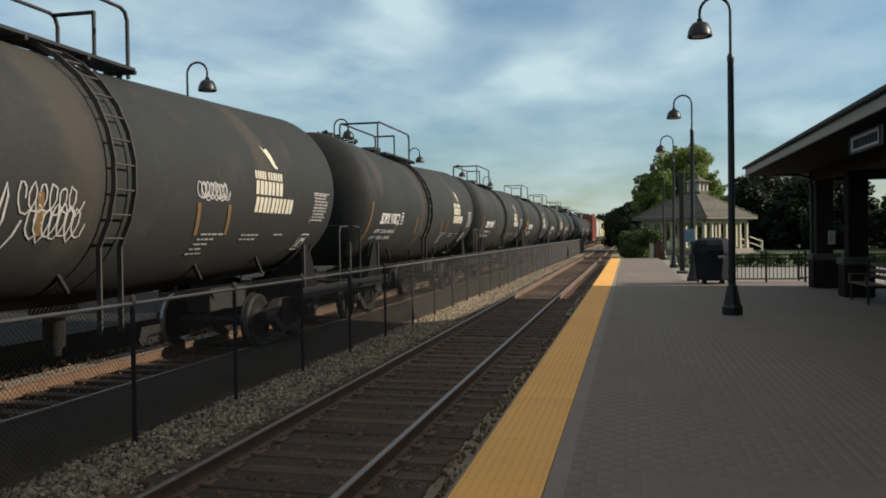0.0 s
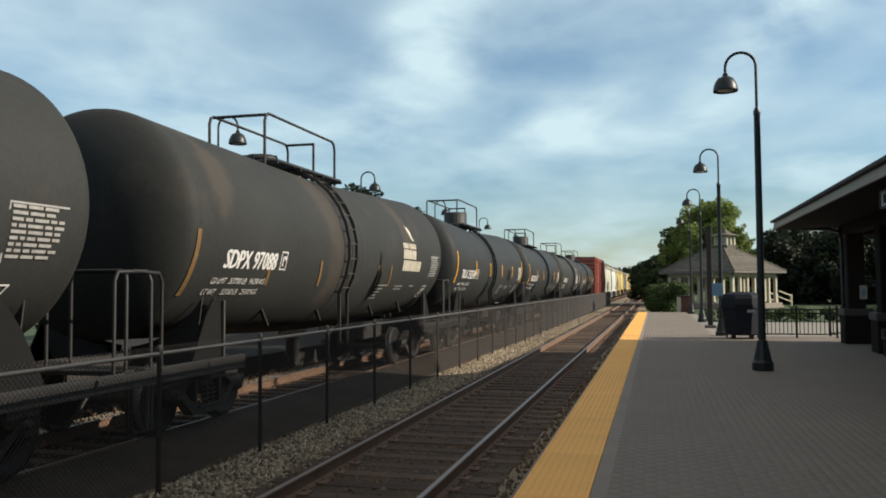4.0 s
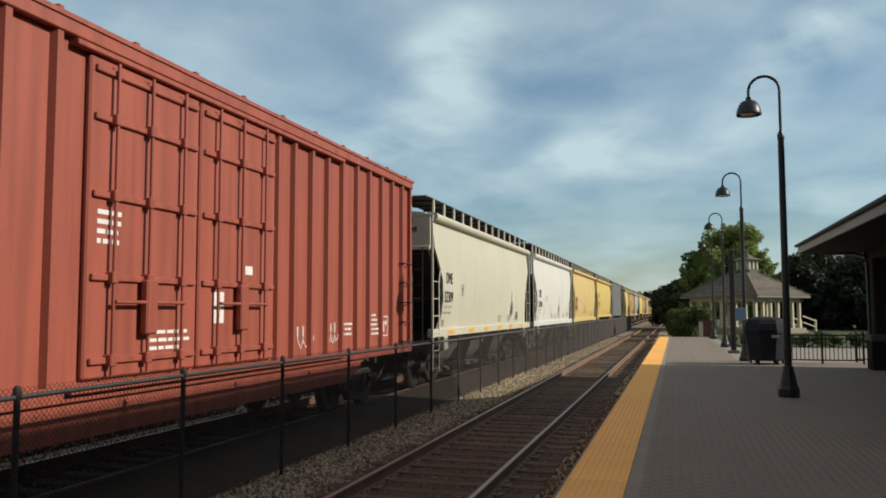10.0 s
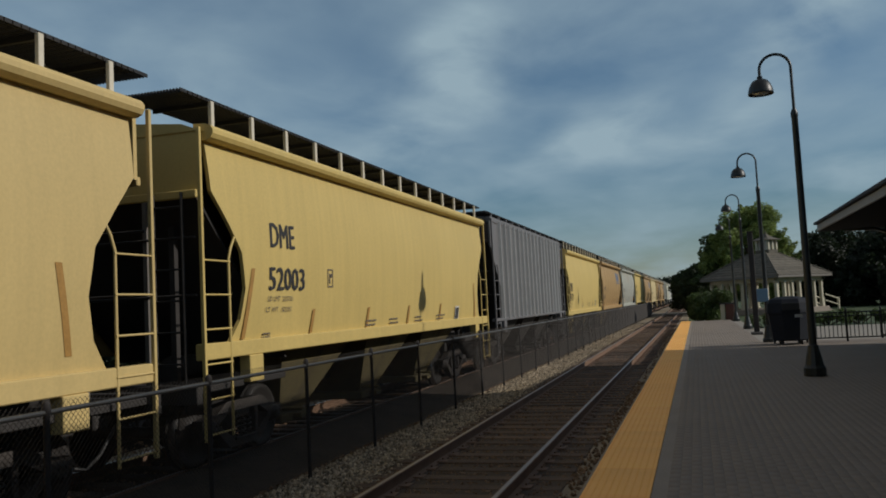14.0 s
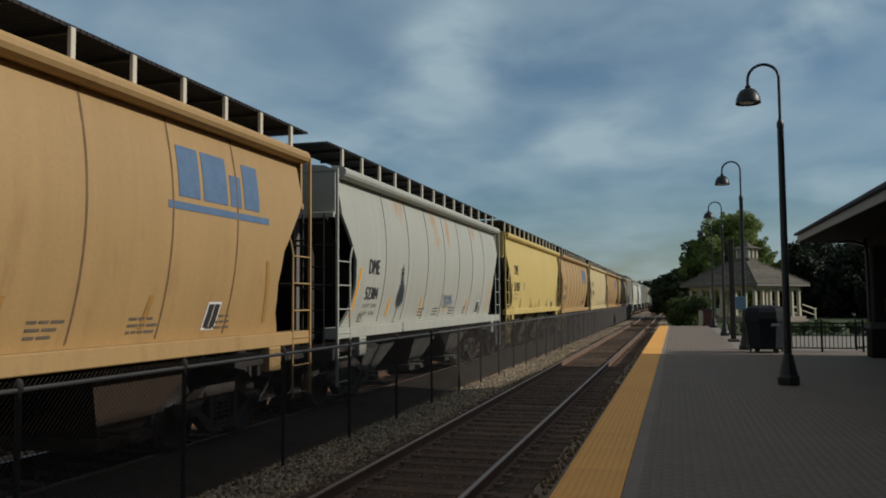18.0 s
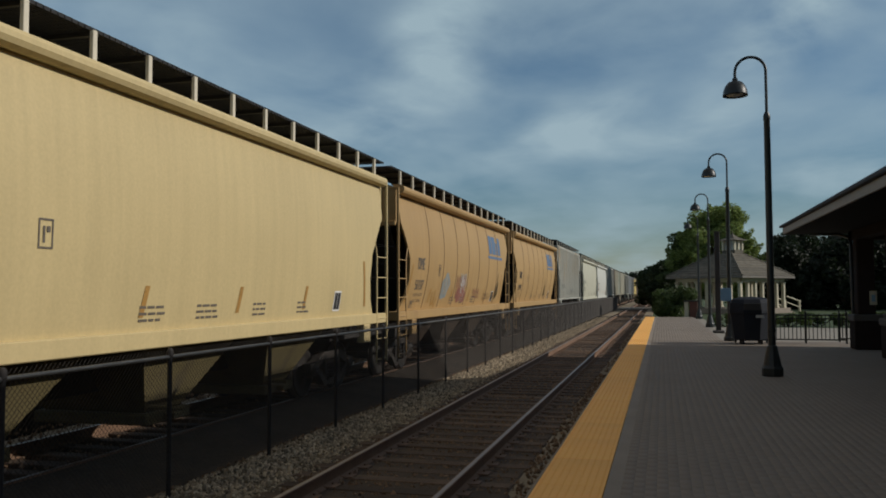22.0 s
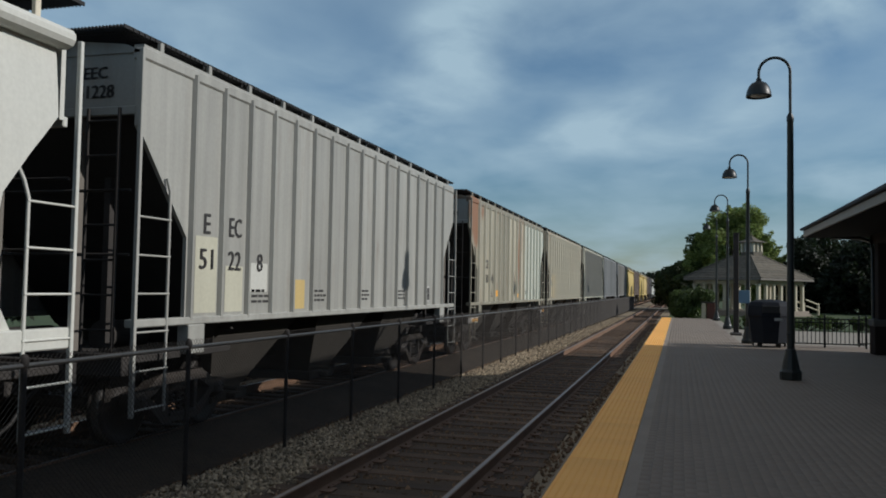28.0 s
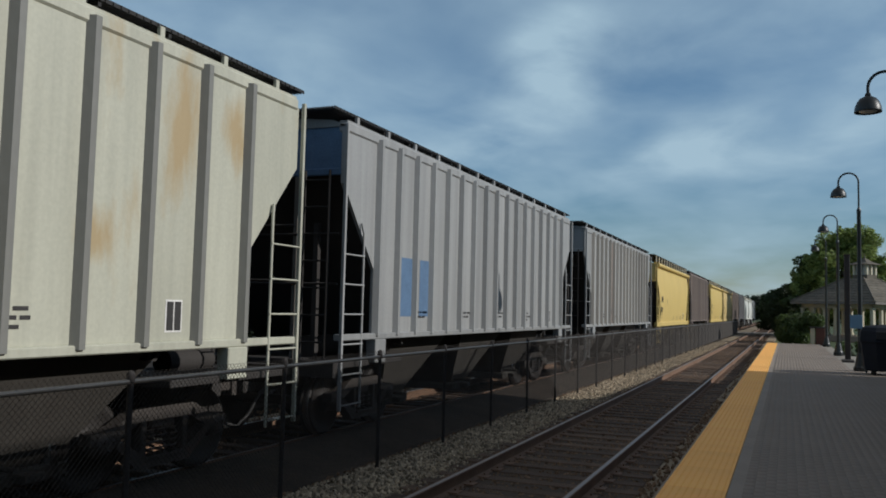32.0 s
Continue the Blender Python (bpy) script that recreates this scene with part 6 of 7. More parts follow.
def build_station():
    st = thing("station_building", "station house with dark hip roof, pale eaves and canopy columns", "building")
    x0, x1, y0, y1 = EAVE_X, 14.5, -14.0, EAVE_END
    part("canopy_roof", hip(Geo(), x0 - 0.06, x1, y0, y1 + 0.06, 3.80, 6.95), M["shingle_dark"], st, "dark shingle hip roof")
    # taller roof out of view, added so its shadow covers the near tracks
    part("upper_roof", hip(Geo(), 6.2, 13.4, -14.0, 23.3, 4.6, 9.2), M["shingle_dark"], st)
    g = Geo()
    g.box(x0, x0 + 0.05, y0, y1, 3.52, 3.72, 0.01)
    g.box(x0, x1, y1 - 0.05, y1 - 0.002, 3.52, 3.72, 0.01)
    part("fascia", g, M["fascia"], st, "pale painted eaves board")
    g = Geo()
    g.box(x0 - 0.09, x0 + 0.02, y0, y1 + 0.09, 3.724, 3.80, 0.015)
    g.box(x0 + 0.02, x1, y1 - 0.02, y1 + 0.09, 3.724, 3.80, 0.015)
    part("gutter", g, M["shingle_dark"], st)
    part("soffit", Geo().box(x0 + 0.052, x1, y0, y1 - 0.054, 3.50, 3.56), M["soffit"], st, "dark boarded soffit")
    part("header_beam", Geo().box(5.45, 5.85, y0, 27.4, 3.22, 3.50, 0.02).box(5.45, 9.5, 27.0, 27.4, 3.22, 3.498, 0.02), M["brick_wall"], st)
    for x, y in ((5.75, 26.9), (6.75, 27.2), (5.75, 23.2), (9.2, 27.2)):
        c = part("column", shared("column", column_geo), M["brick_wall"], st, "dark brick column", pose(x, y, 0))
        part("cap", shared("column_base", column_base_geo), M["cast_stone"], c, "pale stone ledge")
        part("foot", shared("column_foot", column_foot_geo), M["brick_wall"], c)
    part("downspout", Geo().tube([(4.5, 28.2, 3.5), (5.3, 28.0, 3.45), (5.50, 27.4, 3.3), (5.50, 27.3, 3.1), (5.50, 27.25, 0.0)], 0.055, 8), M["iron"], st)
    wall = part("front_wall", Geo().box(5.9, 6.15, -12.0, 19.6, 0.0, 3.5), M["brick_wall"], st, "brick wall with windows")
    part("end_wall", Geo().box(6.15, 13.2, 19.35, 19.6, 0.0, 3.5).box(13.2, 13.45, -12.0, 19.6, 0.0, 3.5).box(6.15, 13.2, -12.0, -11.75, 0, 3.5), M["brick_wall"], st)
    for y in (17.4, 14.2, 11.0, 7.8):
        w = part("window", Geo().box(5.86, 5.91, y, y + 1.5, 0.85, 3.05, 0.01), M["trim_white"], st, "painted window frame")
        for k in range(2):
            part("pane", Geo().box(5.845, 5.862, y + 0.1 + 0.68 * k, y + 0.72 + 0.68 * k, 0.95, 2.95), M["glass"], w)
    # hanging name board
    sign = thing("station_name_board", "framed grey station name board hanging under the eaves", "sign")
    part("board", Geo().box(4.13, 4.18, 15.05, 17.0, 3.13, 3.46, 0.01), M["sign_pale"], sign)
    g = Geo()
    for a, b, c, d in ((15.05, 17.0, 3.43, 3.46), (15.05, 17.0, 3.13, 3.16), (15.05, 15.1, 3.16, 3.43), (16.95, 17.0, 3.16, 3.43)):
        g.box(4.11, 4.128, a, b, c, d)
    part("frame", g, M["cast_stone"], sign)
    for k in range(9):
        part("letter_bar", Geo().box(4.118, 4.128, 15.24 + 0.175 * k, 15.24 + 0.175 * k + 0.12, 3.21, 3.37), M["bin"], sign)
    for y in (15.3, 16.7):
        part("hanger", Geo().tube([(4.155, y, 3.45), (4.155, y, 3.505)], 0.012, 6), M["iron"], sign)
    # notices on the column
    n = thing("notice_sign", "small white accessibility notice on a column", "sign")
    part("plate", Geo().box(5.78, 5.98, 26.44, 26.455, 1.30, 1.70, 0.004), M["trim_white"], n)
    part("symbol", Geo().box(5.83, 5.93, 26.432, 26.439, 1.39, 1.59, 0.004), M["sign_blue"], n)


def bench(at):
    b = thing("bench", "dark slatted wooden bench against the station wall", "bench", "platform benches", at)
    for k in range(4):
        part("seat_slat", Geo().box(0.0 + 0.11 * k, 0.09 + 0.11 * k, 0, 1.8, 0.43, 0.46, 0.006), M["wood"], b)
    for k in range(3):
        part("back_slat", Geo().box(0.46, 0.49, 0, 1.8, 0.55 + 0.14 * k, 0.65 + 0.14 * k, 0.006), M["wood"], b)
    for y in (0.12, 1.6):
        g = Geo().box(0.02, 0.07, y, y + 0.06, 0, 0.43, 0.006).box(0.42, 0.47, y, y + 0.06, 0, 0.95, 0.006).box(0.02, 0.45, y, y + 0.06, 0.38, 0.43, 0.006)
        part("leg_frame", g, M["iron"], b)
        part("armrest", Geo().box(-0.02, 0.45, y, y + 0.07, 0.62, 0.66, 0.01).box(-0.02, 0.04, y, y + 0.07, 0.4, 0.62, 0.01), M["wood"], b)


# ---- railing, bin, pole ----
def build_railing():
    r = thing("iron_railing", "black iron railing with upright bars along the platform edge", "railing")
    y = 29.4
    xs = [3.35 + 0.125 * k for k in range(19)]
    for x in xs:
        part("bar", shared("railing_bar", lambda: Geo().box(-0.011, 0.011, -0.011, 0.011, 0.10, 0.92)), M["iron"], r, m=pose(x, y, 0))
    for z in (0.12, 0.80, 0.92):
        part("rail", shared("railing_rail", lambda: Geo().box(2.3, 5.75, -0.02, 0.02, -0.02, 0.02, 0.004)), M["iron"], r, m=pose(0, y, z))
    for x in (2.32, 3.3, 4.5, 5.72):
        part("post", shared("railing_post", lambda: Geo().box(-0.03, 0.03, -0.03, 0.03, 0.0, 1.02, 0.005).lathe([(0.0, 1.08), (0.035, 1.05), (0.0, 1.01)], 8)), M["iron"], r, m=pose(x, y, 0))
    r2 = thing("iron_railing", "black iron railing along the garden path", "railing")
    for k in range(26):
        part("bar", shared("railing_bar", lambda: None), M["iron"], r2, m=pose(5.95 + 0.125 * k, 31.2, -0.05))
    for z in (0.07, 0.87):
        part("rail", shared("railing_rail_b", lambda: Geo().box(5.85, 9.3, -0.02, 0.02, -0.02, 0.02, 0.004)), M["iron"], r2, m=pose(0, 31.2, z))
    for x in (5.85, 9.3):
        part("post", CACHE["railing_post"], M["iron"], r2, m=pose(x, 31.2, -0.05))


def build_bin():
    b = thing("wheeled_bin", "dark blue plastic rubbish container with domed lid", "bin")
    g = Geo()
    at = pose(2.76, 28.85, 0, 0, 0, 22.5)
    g.lathe([(0.52, 0.12), (0.57, 0.16), (0.68, 0.95), (0.70, 1.0)], 8, at, smooth=False)
    part("body", g, M["bin"], b)
    part("lid", Geo().lathe([(0.72, 1.0), (0.72, 1.08), (0.69, 1.32), (0.60, 1.44), (0.36, 1.51), (0.0, 1.53)], 8, at, smooth=False), M["bin"], b, "domed hood with a flap")
    part("flap", Geo().box(2.50, 3.02, 28.15, 28.18, 1.10, 1.32, 0.01), M["black"], b)
    for x, y in ((-0.28, -0.28), (0.28, -0.28), (-0.28, 0.28), (0.28, 0.28)):
        part("foot", Geo().box(2.76 + x - 0.05, 2.76 + x + 0.05, 28.85 + y - 0.05, 28.85 + y + 0.05, 0.0, 0.13, 0.01), M["black"], b)
    part("label_plate", Geo().box(2.86, 3.10, 28.17, 28.20, 0.86, 0.95), M["sign_pale"], b)
    k = thing("litter_bin", "red-brown boxed litter bin with a pale end post", "bin", at=pose(0, 58.3, -0.62))
    part("body", Geo().box(1.74, 2.27, 0, 0.55, 0.0, 1.62, 0.02), M["bin_brown"], k)
    part("end_post", Geo().box(1.42, 1.68, 0.05, 0.5, 0.0, 1.62, 0.02), M["trim_white"], k, "pale painted end post")
    part("lid", Geo().box(1.36, 2.32, -0.04, 0.6, 1.62, 1.70, 0.02), M["black"], k)
    p = thing("signal_pole", "dark square steel pole beside the platform", "pole", at=pose(2.35, 38.4, -0.12))
    part("shaft", Geo().box(-0.11, 0.11, -0.11, 0.11, 0.1, 4.4, 0.02), M["post"], p)
    part("cap", Geo().box(-0.13, 0.13, -0.13, 0.13, 4.4, 4.46, 0.02), M["post"], p)
    part("foot", Geo().box(-0.24, 0.24, -0.24, 0.24, 0.0, 0.12, 0.03), M["cast_stone"], p)


# ---- pavilion ----
def build_pavilion():
    pv = thing("garden_pavilion", "open pavilion with grey shingle hip roof, cupola and white columns", "pavilion", at=pose(5.45, 73.4, 0, 0, 0, 51))
    half, floor = 3.65, 0.30
    part("floor", Geo().box(-3.4, 3.4, -3.4, 3.4, -0.14, floor, 0.03), M["concrete"], pv)
    # four roof slopes of lapped shingle courses
    courses, top, low, high = 9, 0.80, 2.90, 4.80
    for side in range(4):
        slope = part("roof", Geo().add([(-half, -half, low), (half, -half, low), (top, -top, high), (-top, -top, high)], [(0, 1, 2, 3)]), M["shingle"], pv, "grey shingle roof slope", pose(0, 0, 0, 0, 0, 90 * side))
        for k in range(courses):
            a, b = k / courses, (k + 1) / courses
            r0, r1 = half + (top - half) * a, half + (top - half) * b
            z0, z1 = low + (high - low) * a, low + (high - low) * b
            g = Geo().add([(-r0, -r0, z0 + 0.045), (r0, -r0, z0 + 0.045), (r1, -r1, z1 + 0.012), (-r1, -r1, z1 + 0.012), (-r0, -r0, z0), (r0, -r0, z0)], [(0, 1, 2, 3), (4, 5, 1, 0)])
            part("shingle_course", g, M["shingle"], slope)
        part("hip_cap", Geo().tube([(-half, -half, low + 0.05), (-top, -top, high + 0.03)], 0.07, 6), M["shingle"], pv, m=pose(0, 0, 0, 0, 0, 90 * side))
        part("fascia", Geo().box(-half - 0.02, half + 0.02, -half - 0.02, -half + 0.05, 2.72, 2.89, 0.01), M["eaves_grey"], pv, "pale eaves board", pose(0, 0, 0, 0, 0, 90 * side))
        part("lintel", Geo().box(-3.1, 3.1, -3.1, -2.9, 2.45, 2.72, 0.01), M["trim_white"], pv, m=pose(0, 0, 0, 0, 0, 90 * side))
        for k in range(6):
            c = part("column", shared("pav_col", lambda: Geo().box(-0.12, 0.12, -0.12, 0.12, floor, 2.46, 0.02)), M["trim_white"], pv, "white square column", pose(0, 0, 0, 0, 0, 90 * side) @ pose(-3.0 + 1.0 * k, -3.0, 0))
            part("capital", shared("pav_cap", lambda: Geo().box(-0.17, 0.17, -0.17, 0.17, 2.32, 2.448, 0.02)), M["trim_white"], c)
            part("plinth", shared("pav_plinth", lambda: Geo().box(-0.17, 0.17, -0.17, 0.17, floor, floor + 0.14, 0.02)), M["trim_white"], c)
    part("ceiling", Geo().box(-half + 0.06, half - 0.06, -half + 0.06, half - 0.06, 2.73, 2.78), M["fascia"], pv)
    for y in (-3.2, -1.9):
        part("stair_rail", Geo().tube([(3.2, y, floor + 0.95), (5.0, y, 0.85)], 0.06, 6), M["trim_white"], pv)
        part("stair_rail", Geo().tube([(3.2, y, floor + 0.45), (5.0, y, 0.35)], 0.05, 6), M["trim_white"], pv)
        part("stair_post", Geo().box(4.95, 5.1, y - 0.08, y + 0.08, -0.14, 0.95, 0.02), M["trim_white"], pv)
    for k in range(3):
        part("step", Geo().box(3.4 + 0.32 * k, 3.4 + 0.32 * (k + 1), -3.2, -1.9, -0.14, floor - 0.13 * (k + 1), 0.01), M["concrete"], pv)
    cu = part("cupola", Geo().box(-0.62, 0.62, -0.62, 0.62, 4.4, 5.10, 0.02), M["shingle"], pv, "small windowed cupola", pose(0.18, -0.22, 0))
    for x in (-0.53, 0.0, 0.53):
        for y in (-0.53, 0.0, 0.53):
            if x or y:
                part("cupola_post", shared("cup_post", lambda: Geo().box(-0.09, 0.09, -0.09, 0.09, 5.10, 5.92, 0.01)), M["trim_white"], cu, m=pose(x, y, 0))
    part("cupola_core", Geo().box(-0.45, 0.45, -0.45, 0.45, 5.10, 5.92), M["sign_pale"], cu)
    g = Geo()
    v = [(-0.92, -0.92, 5.90), (0.92, -0.92, 5.90), (0.92, 0.92, 5.90), (-0.92, 0.92, 5.90), (-0.42, -0.42, 6.12), (0.42, -0.42, 6.12), (0.42, 0.42, 6.12), (-0.42, 0.42, 6.12), (0, 0, 6.50)]
    g.add(v, [(0, 1, 5, 4), (1, 2, 6, 5), (2, 3, 7, 6), (3, 0, 4, 7), (4, 5, 8), (5, 6, 8), (6, 7, 8), (7, 4, 8), (3, 2, 1, 0)])
    part("cupola_roof", g, M["shingle"], cu)
    part("finial", Geo().lathe([(0.05, 6.40), (0.08, 6.52), (0.03, 6.60), (0.02, 6.72), (0.0, 6.74)], 8), M["shingle"], cu)


# ---- planting ----
def leaves(centres, count, size, seed, flat=0.5):
    """Many small folded leaves in clumps: one mesh from arrays."""
    rng = np.random.default_rng(seed)
    cs = np.array([c[:3] for c in centres], float)
    rs = np.array([c[3] for c in centres], float)
    pick = rng.choice(len(cs), count, p=rs ** 2 / (rs ** 2).sum())
    d = rng.normal(size=(count, 3))
    d /= np.linalg.norm(d, axis=1)[:, None]
    p = cs[pick] + d * (rs[pick] * rng.uniform(0.55, 1.08, count) ** 0.6)[:, None] * np.array([1, 1, 0.85])
    a = rng.normal(size=(count, 3))
    a[:, 2] *= flat
    a /= np.linalg.norm(a, axis=1)[:, None]
    b = np.cross(a, d + rng.normal(size=(count, 3)) * 0.5)
    b /= np.linalg.norm(b, axis=1)[:, None] + 1e-9
    s = size * rng.uniform(0.6, 1.4, count)[:, None]
    v = np.stack([p - a * s, p + b * s * 0.5, p + a * s, p - b * s * 0.5], 1).reshape(-1, 3)
    me = bpy.data.meshes.new("crown")
    me.vertices.add(4 * count)
    me.vertices.foreach_set("co", v.astype(np.float32).ravel())
    me.loops.add(4 * count)
    me.loops.foreach_set("vertex_index", np.arange(4 * count, dtype=np.int32))
    me.polygons.add(count)
    me.polygons.foreach_set("loop_start", np.arange(0, 4 * count, 4, dtype=np.int32))
    me.polygons.foreach_set("loop_total", np.full(count, 4, dtype=np.int32))
    me.update()
    me.validate()
    return me


def tree(x, y, height, spread, mat, seed, label, leaf=0.28, count=9000, low=0.28, name="tree", airy=False):
    rng = random.Random(seed)
    t = thing(name, label, "tree", at=pose(x, y, -0.62))
    g = Geo()
    trunk_top = height * 0.55
    pts = [(0.25 * math.sin(k * 0.9 + seed) * k / 6, 0.2 * math.cos(k + seed) * k / 6, trunk_top * k / 6) for k in range(7)]
    r0 = height * 0.025
    g.tube(pts, r0, 8, taper=[r0 * (1.25 - 0.13 * k) for k in range(7)])
    centres = []
    for k in range(22):
        a = k * 2.4 + rng.random()
        h = height * (low + (0.90 - low) * ((k + rng.random()) / 22))
        rel = (h / height - low) / (1 - low)
        out = spread * (0.95 - 0.75 * rel ** 2) * (0.55 + 0.45 * min(1.0, rel * 4)) * rng.uniform(0.35, 0.85)
        c = (out * math.cos(a), out * math.sin(a), h)
        centres.append((*c, spread * rng.uniform(0.17, 0.30) if airy else spread * rng.uniform(0.24, 0.40)))
        z0 = min(trunk_top, h * 0.75)
        base = (pts[-1][0] * z0 / trunk_top, pts[-1][1] * z0 / trunk_top, z0 * 0.8)
        g.tube([base, (c[0] * 0.5, c[1] * 0.5, (base[2] + h) * 0.5 + 0.2), c], 0.1, 5, taper=[r0 * 0.4, r0 * 0.25, r0 * 0.1])
        if rel > 0.35:
            for j in range(3):
                tip = (c[0] * rng.uniform(1.05, 1.35), c[1] * rng.uniform(1.05, 1.35), min(height * 1.02, h + rng.uniform(0.1, 0.5) * spread * 0.6))
                centres.append((*tip, spread * rng.uniform(0.05, 0.10)))
        for j in range(2):
            centres.append((c[0] + rng.uniform(-1, 1) * spread * 0.35, c[1] + rng.uniform(-1, 1) * spread * 0.35, min(height * 0.97, c[2] + rng.uniform(-0.5, 0.9) * spread * 0.25), spread * rng.uniform(0.10, 0.2)))
    # long thin shoots that break up the outline of an airy crown
    for k in range(46 if airy else 0):
        a, rel = k * 2.4 + rng.random(), rng.uniform(0.35, 1.0)
        out = spread * (0.98 - 0.62 * rel ** 2) * rng.uniform(0.55, 0.85)
        root = Vector((out * math.cos(a), out * math.sin(a), height * (low + (0.86 - low) * rel)))
        shoot = Vector((math.cos(a) * (1.1 - 0.7 * rel), math.sin(a) * (1.1 - 0.7 * rel), 0.25 + 0.75 * rel)).normalized() * spread * rng.uniform(0.16, 0.34)
        g.tube([tuple(root), tuple(root + shoot * 0.5), tuple(root + shoot)], 0.03, 4)
        for j in range(5):
            p = root + shoot * (0.1 + 0.22 * j)
            centres.append((p.x, p.y, p.z, spread * (0.105 - 0.016 * j)))
    part("trunk", g, M["bark"], t)
    part("crown", leaves(centres, count, leaf, seed), M[mat], t, kind="stuff")
    return t


def bush(x, y, w, d, h, seed, label, name="shrub", z=-0.5, mat="leaf_bush", count=5000, leaf=0.09):
    rng = random.Random(seed)
    t = thing(name, label, "shrub", at=pose(x, y, z))
    g = Geo()
    centres = []
    for k in range(16):
        c = (rng.uniform(-0.5, 0.5) * w, rng.uniform(-0.5, 0.5) * d, rng.uniform(0.25, 0.8) * h)
        centres.append((*c, rng.uniform(0.22, 0.34) * min(h, w)))
        g.tube([(c[0] * 0.2, c[1] * 0.2, 0), (c[0] * 0.6, c[1] * 0.6, c[2] * 0.5), c], 0.02, 4)
    part("branch_work", g, M["bark"], t)
    part("foliage", leaves(centres, count, leaf, seed, 1.0), M[mat], t, kind="stuff")


def build_planting():
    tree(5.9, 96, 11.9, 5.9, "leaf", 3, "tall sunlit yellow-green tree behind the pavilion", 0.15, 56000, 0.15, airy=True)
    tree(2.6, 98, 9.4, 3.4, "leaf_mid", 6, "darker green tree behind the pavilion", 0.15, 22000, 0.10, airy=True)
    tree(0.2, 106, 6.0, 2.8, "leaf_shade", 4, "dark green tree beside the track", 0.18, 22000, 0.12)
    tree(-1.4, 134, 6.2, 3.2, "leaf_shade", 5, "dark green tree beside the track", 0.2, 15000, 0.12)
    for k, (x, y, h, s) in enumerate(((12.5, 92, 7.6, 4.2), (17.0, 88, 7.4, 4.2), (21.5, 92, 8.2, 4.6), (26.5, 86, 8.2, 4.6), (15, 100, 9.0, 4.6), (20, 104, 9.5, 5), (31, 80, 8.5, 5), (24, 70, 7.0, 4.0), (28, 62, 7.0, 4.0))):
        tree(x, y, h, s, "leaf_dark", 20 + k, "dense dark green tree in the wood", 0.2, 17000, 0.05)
    for k in range(10):
        y = 170 + 42 * k
        tree(2.5 + 1.2 * (k % 3), y, 8.5 + 1.5 * (k % 4), 4.5, "leaf_dark", 40 + k, "distant dark green trackside tree", 0.45, 3500, 0.1)
        tree(-15 - 2 * (k % 3), y, 7.5 + (k % 3), 4.5, "leaf_dark", 60 + k, "distant dark green trackside tree", 0.45, 2500, 0.1)
    for k, (x, y, h) in enumerate(((-22.3, 60, 10.9), (-19.5, 66, 9.4))):
        tree(x, y, h, 2.6, "leaf_dark", 80 + k, "dark tree behind the opposite platform", 0.15, 9000, 0.25)
    bush(0.85, 61.5, 2.1, 2.0, 2.75, 7, "rounded dark green bush at the platform's end", count=9000)
    bush(0.1, 64.0, 1.1, 1.6, 2.0, 8, "low dark green bush at the platform's end")
    for k in range(9):
        bush(3.2 + 1.5 * k, 46.0 + 0.5 * (k % 2), 1.7, 1.0, 0.75, 100 + k, "low clipped hedge along the path", "hedge", -0.14, "leaf_bush", 2500, 0.06)
    # hedge height is raised to block low sky reflected in the far rails
    for k in range(12):
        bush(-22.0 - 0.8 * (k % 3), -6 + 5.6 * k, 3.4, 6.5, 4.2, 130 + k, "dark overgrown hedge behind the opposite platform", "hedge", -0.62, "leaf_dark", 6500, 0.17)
    # unseen trees behind the camera, added to cut sky light on car ends
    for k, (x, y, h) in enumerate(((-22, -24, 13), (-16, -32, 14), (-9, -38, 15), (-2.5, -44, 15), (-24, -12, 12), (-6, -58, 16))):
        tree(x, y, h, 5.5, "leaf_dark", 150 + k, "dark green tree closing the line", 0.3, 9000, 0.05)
    # far woods close the distance
    rng = random.Random(5)
    cs = [(rng.uniform(-420, 420), rng.uniform(860, 940), rng.uniform(4, 17), rng.uniform(7, 12)) for _ in range(260)]
    ob = part("distant_woods", leaves(cs, 26000, 2.2, 9), M["leaf_dark"])
    tagged(ob, "far dark line of trees on the horizon", "trees", kind="stuff")


# ---- opposite platform ----
def build_opposite():
    sheet("opposite_platform", -20.0, -9.95, -20, 90, 0.0, "asphalt", 0.62, "low dark platform across the tracks", "platform")


build_fence()
build_lamps()
build_station()
for y in (20.4, 17.0, 13.4):
    bench(pose(5.3, y, 0))
build_railing()
build_bin()
build_pavilion()
build_planting()
build_opposite()


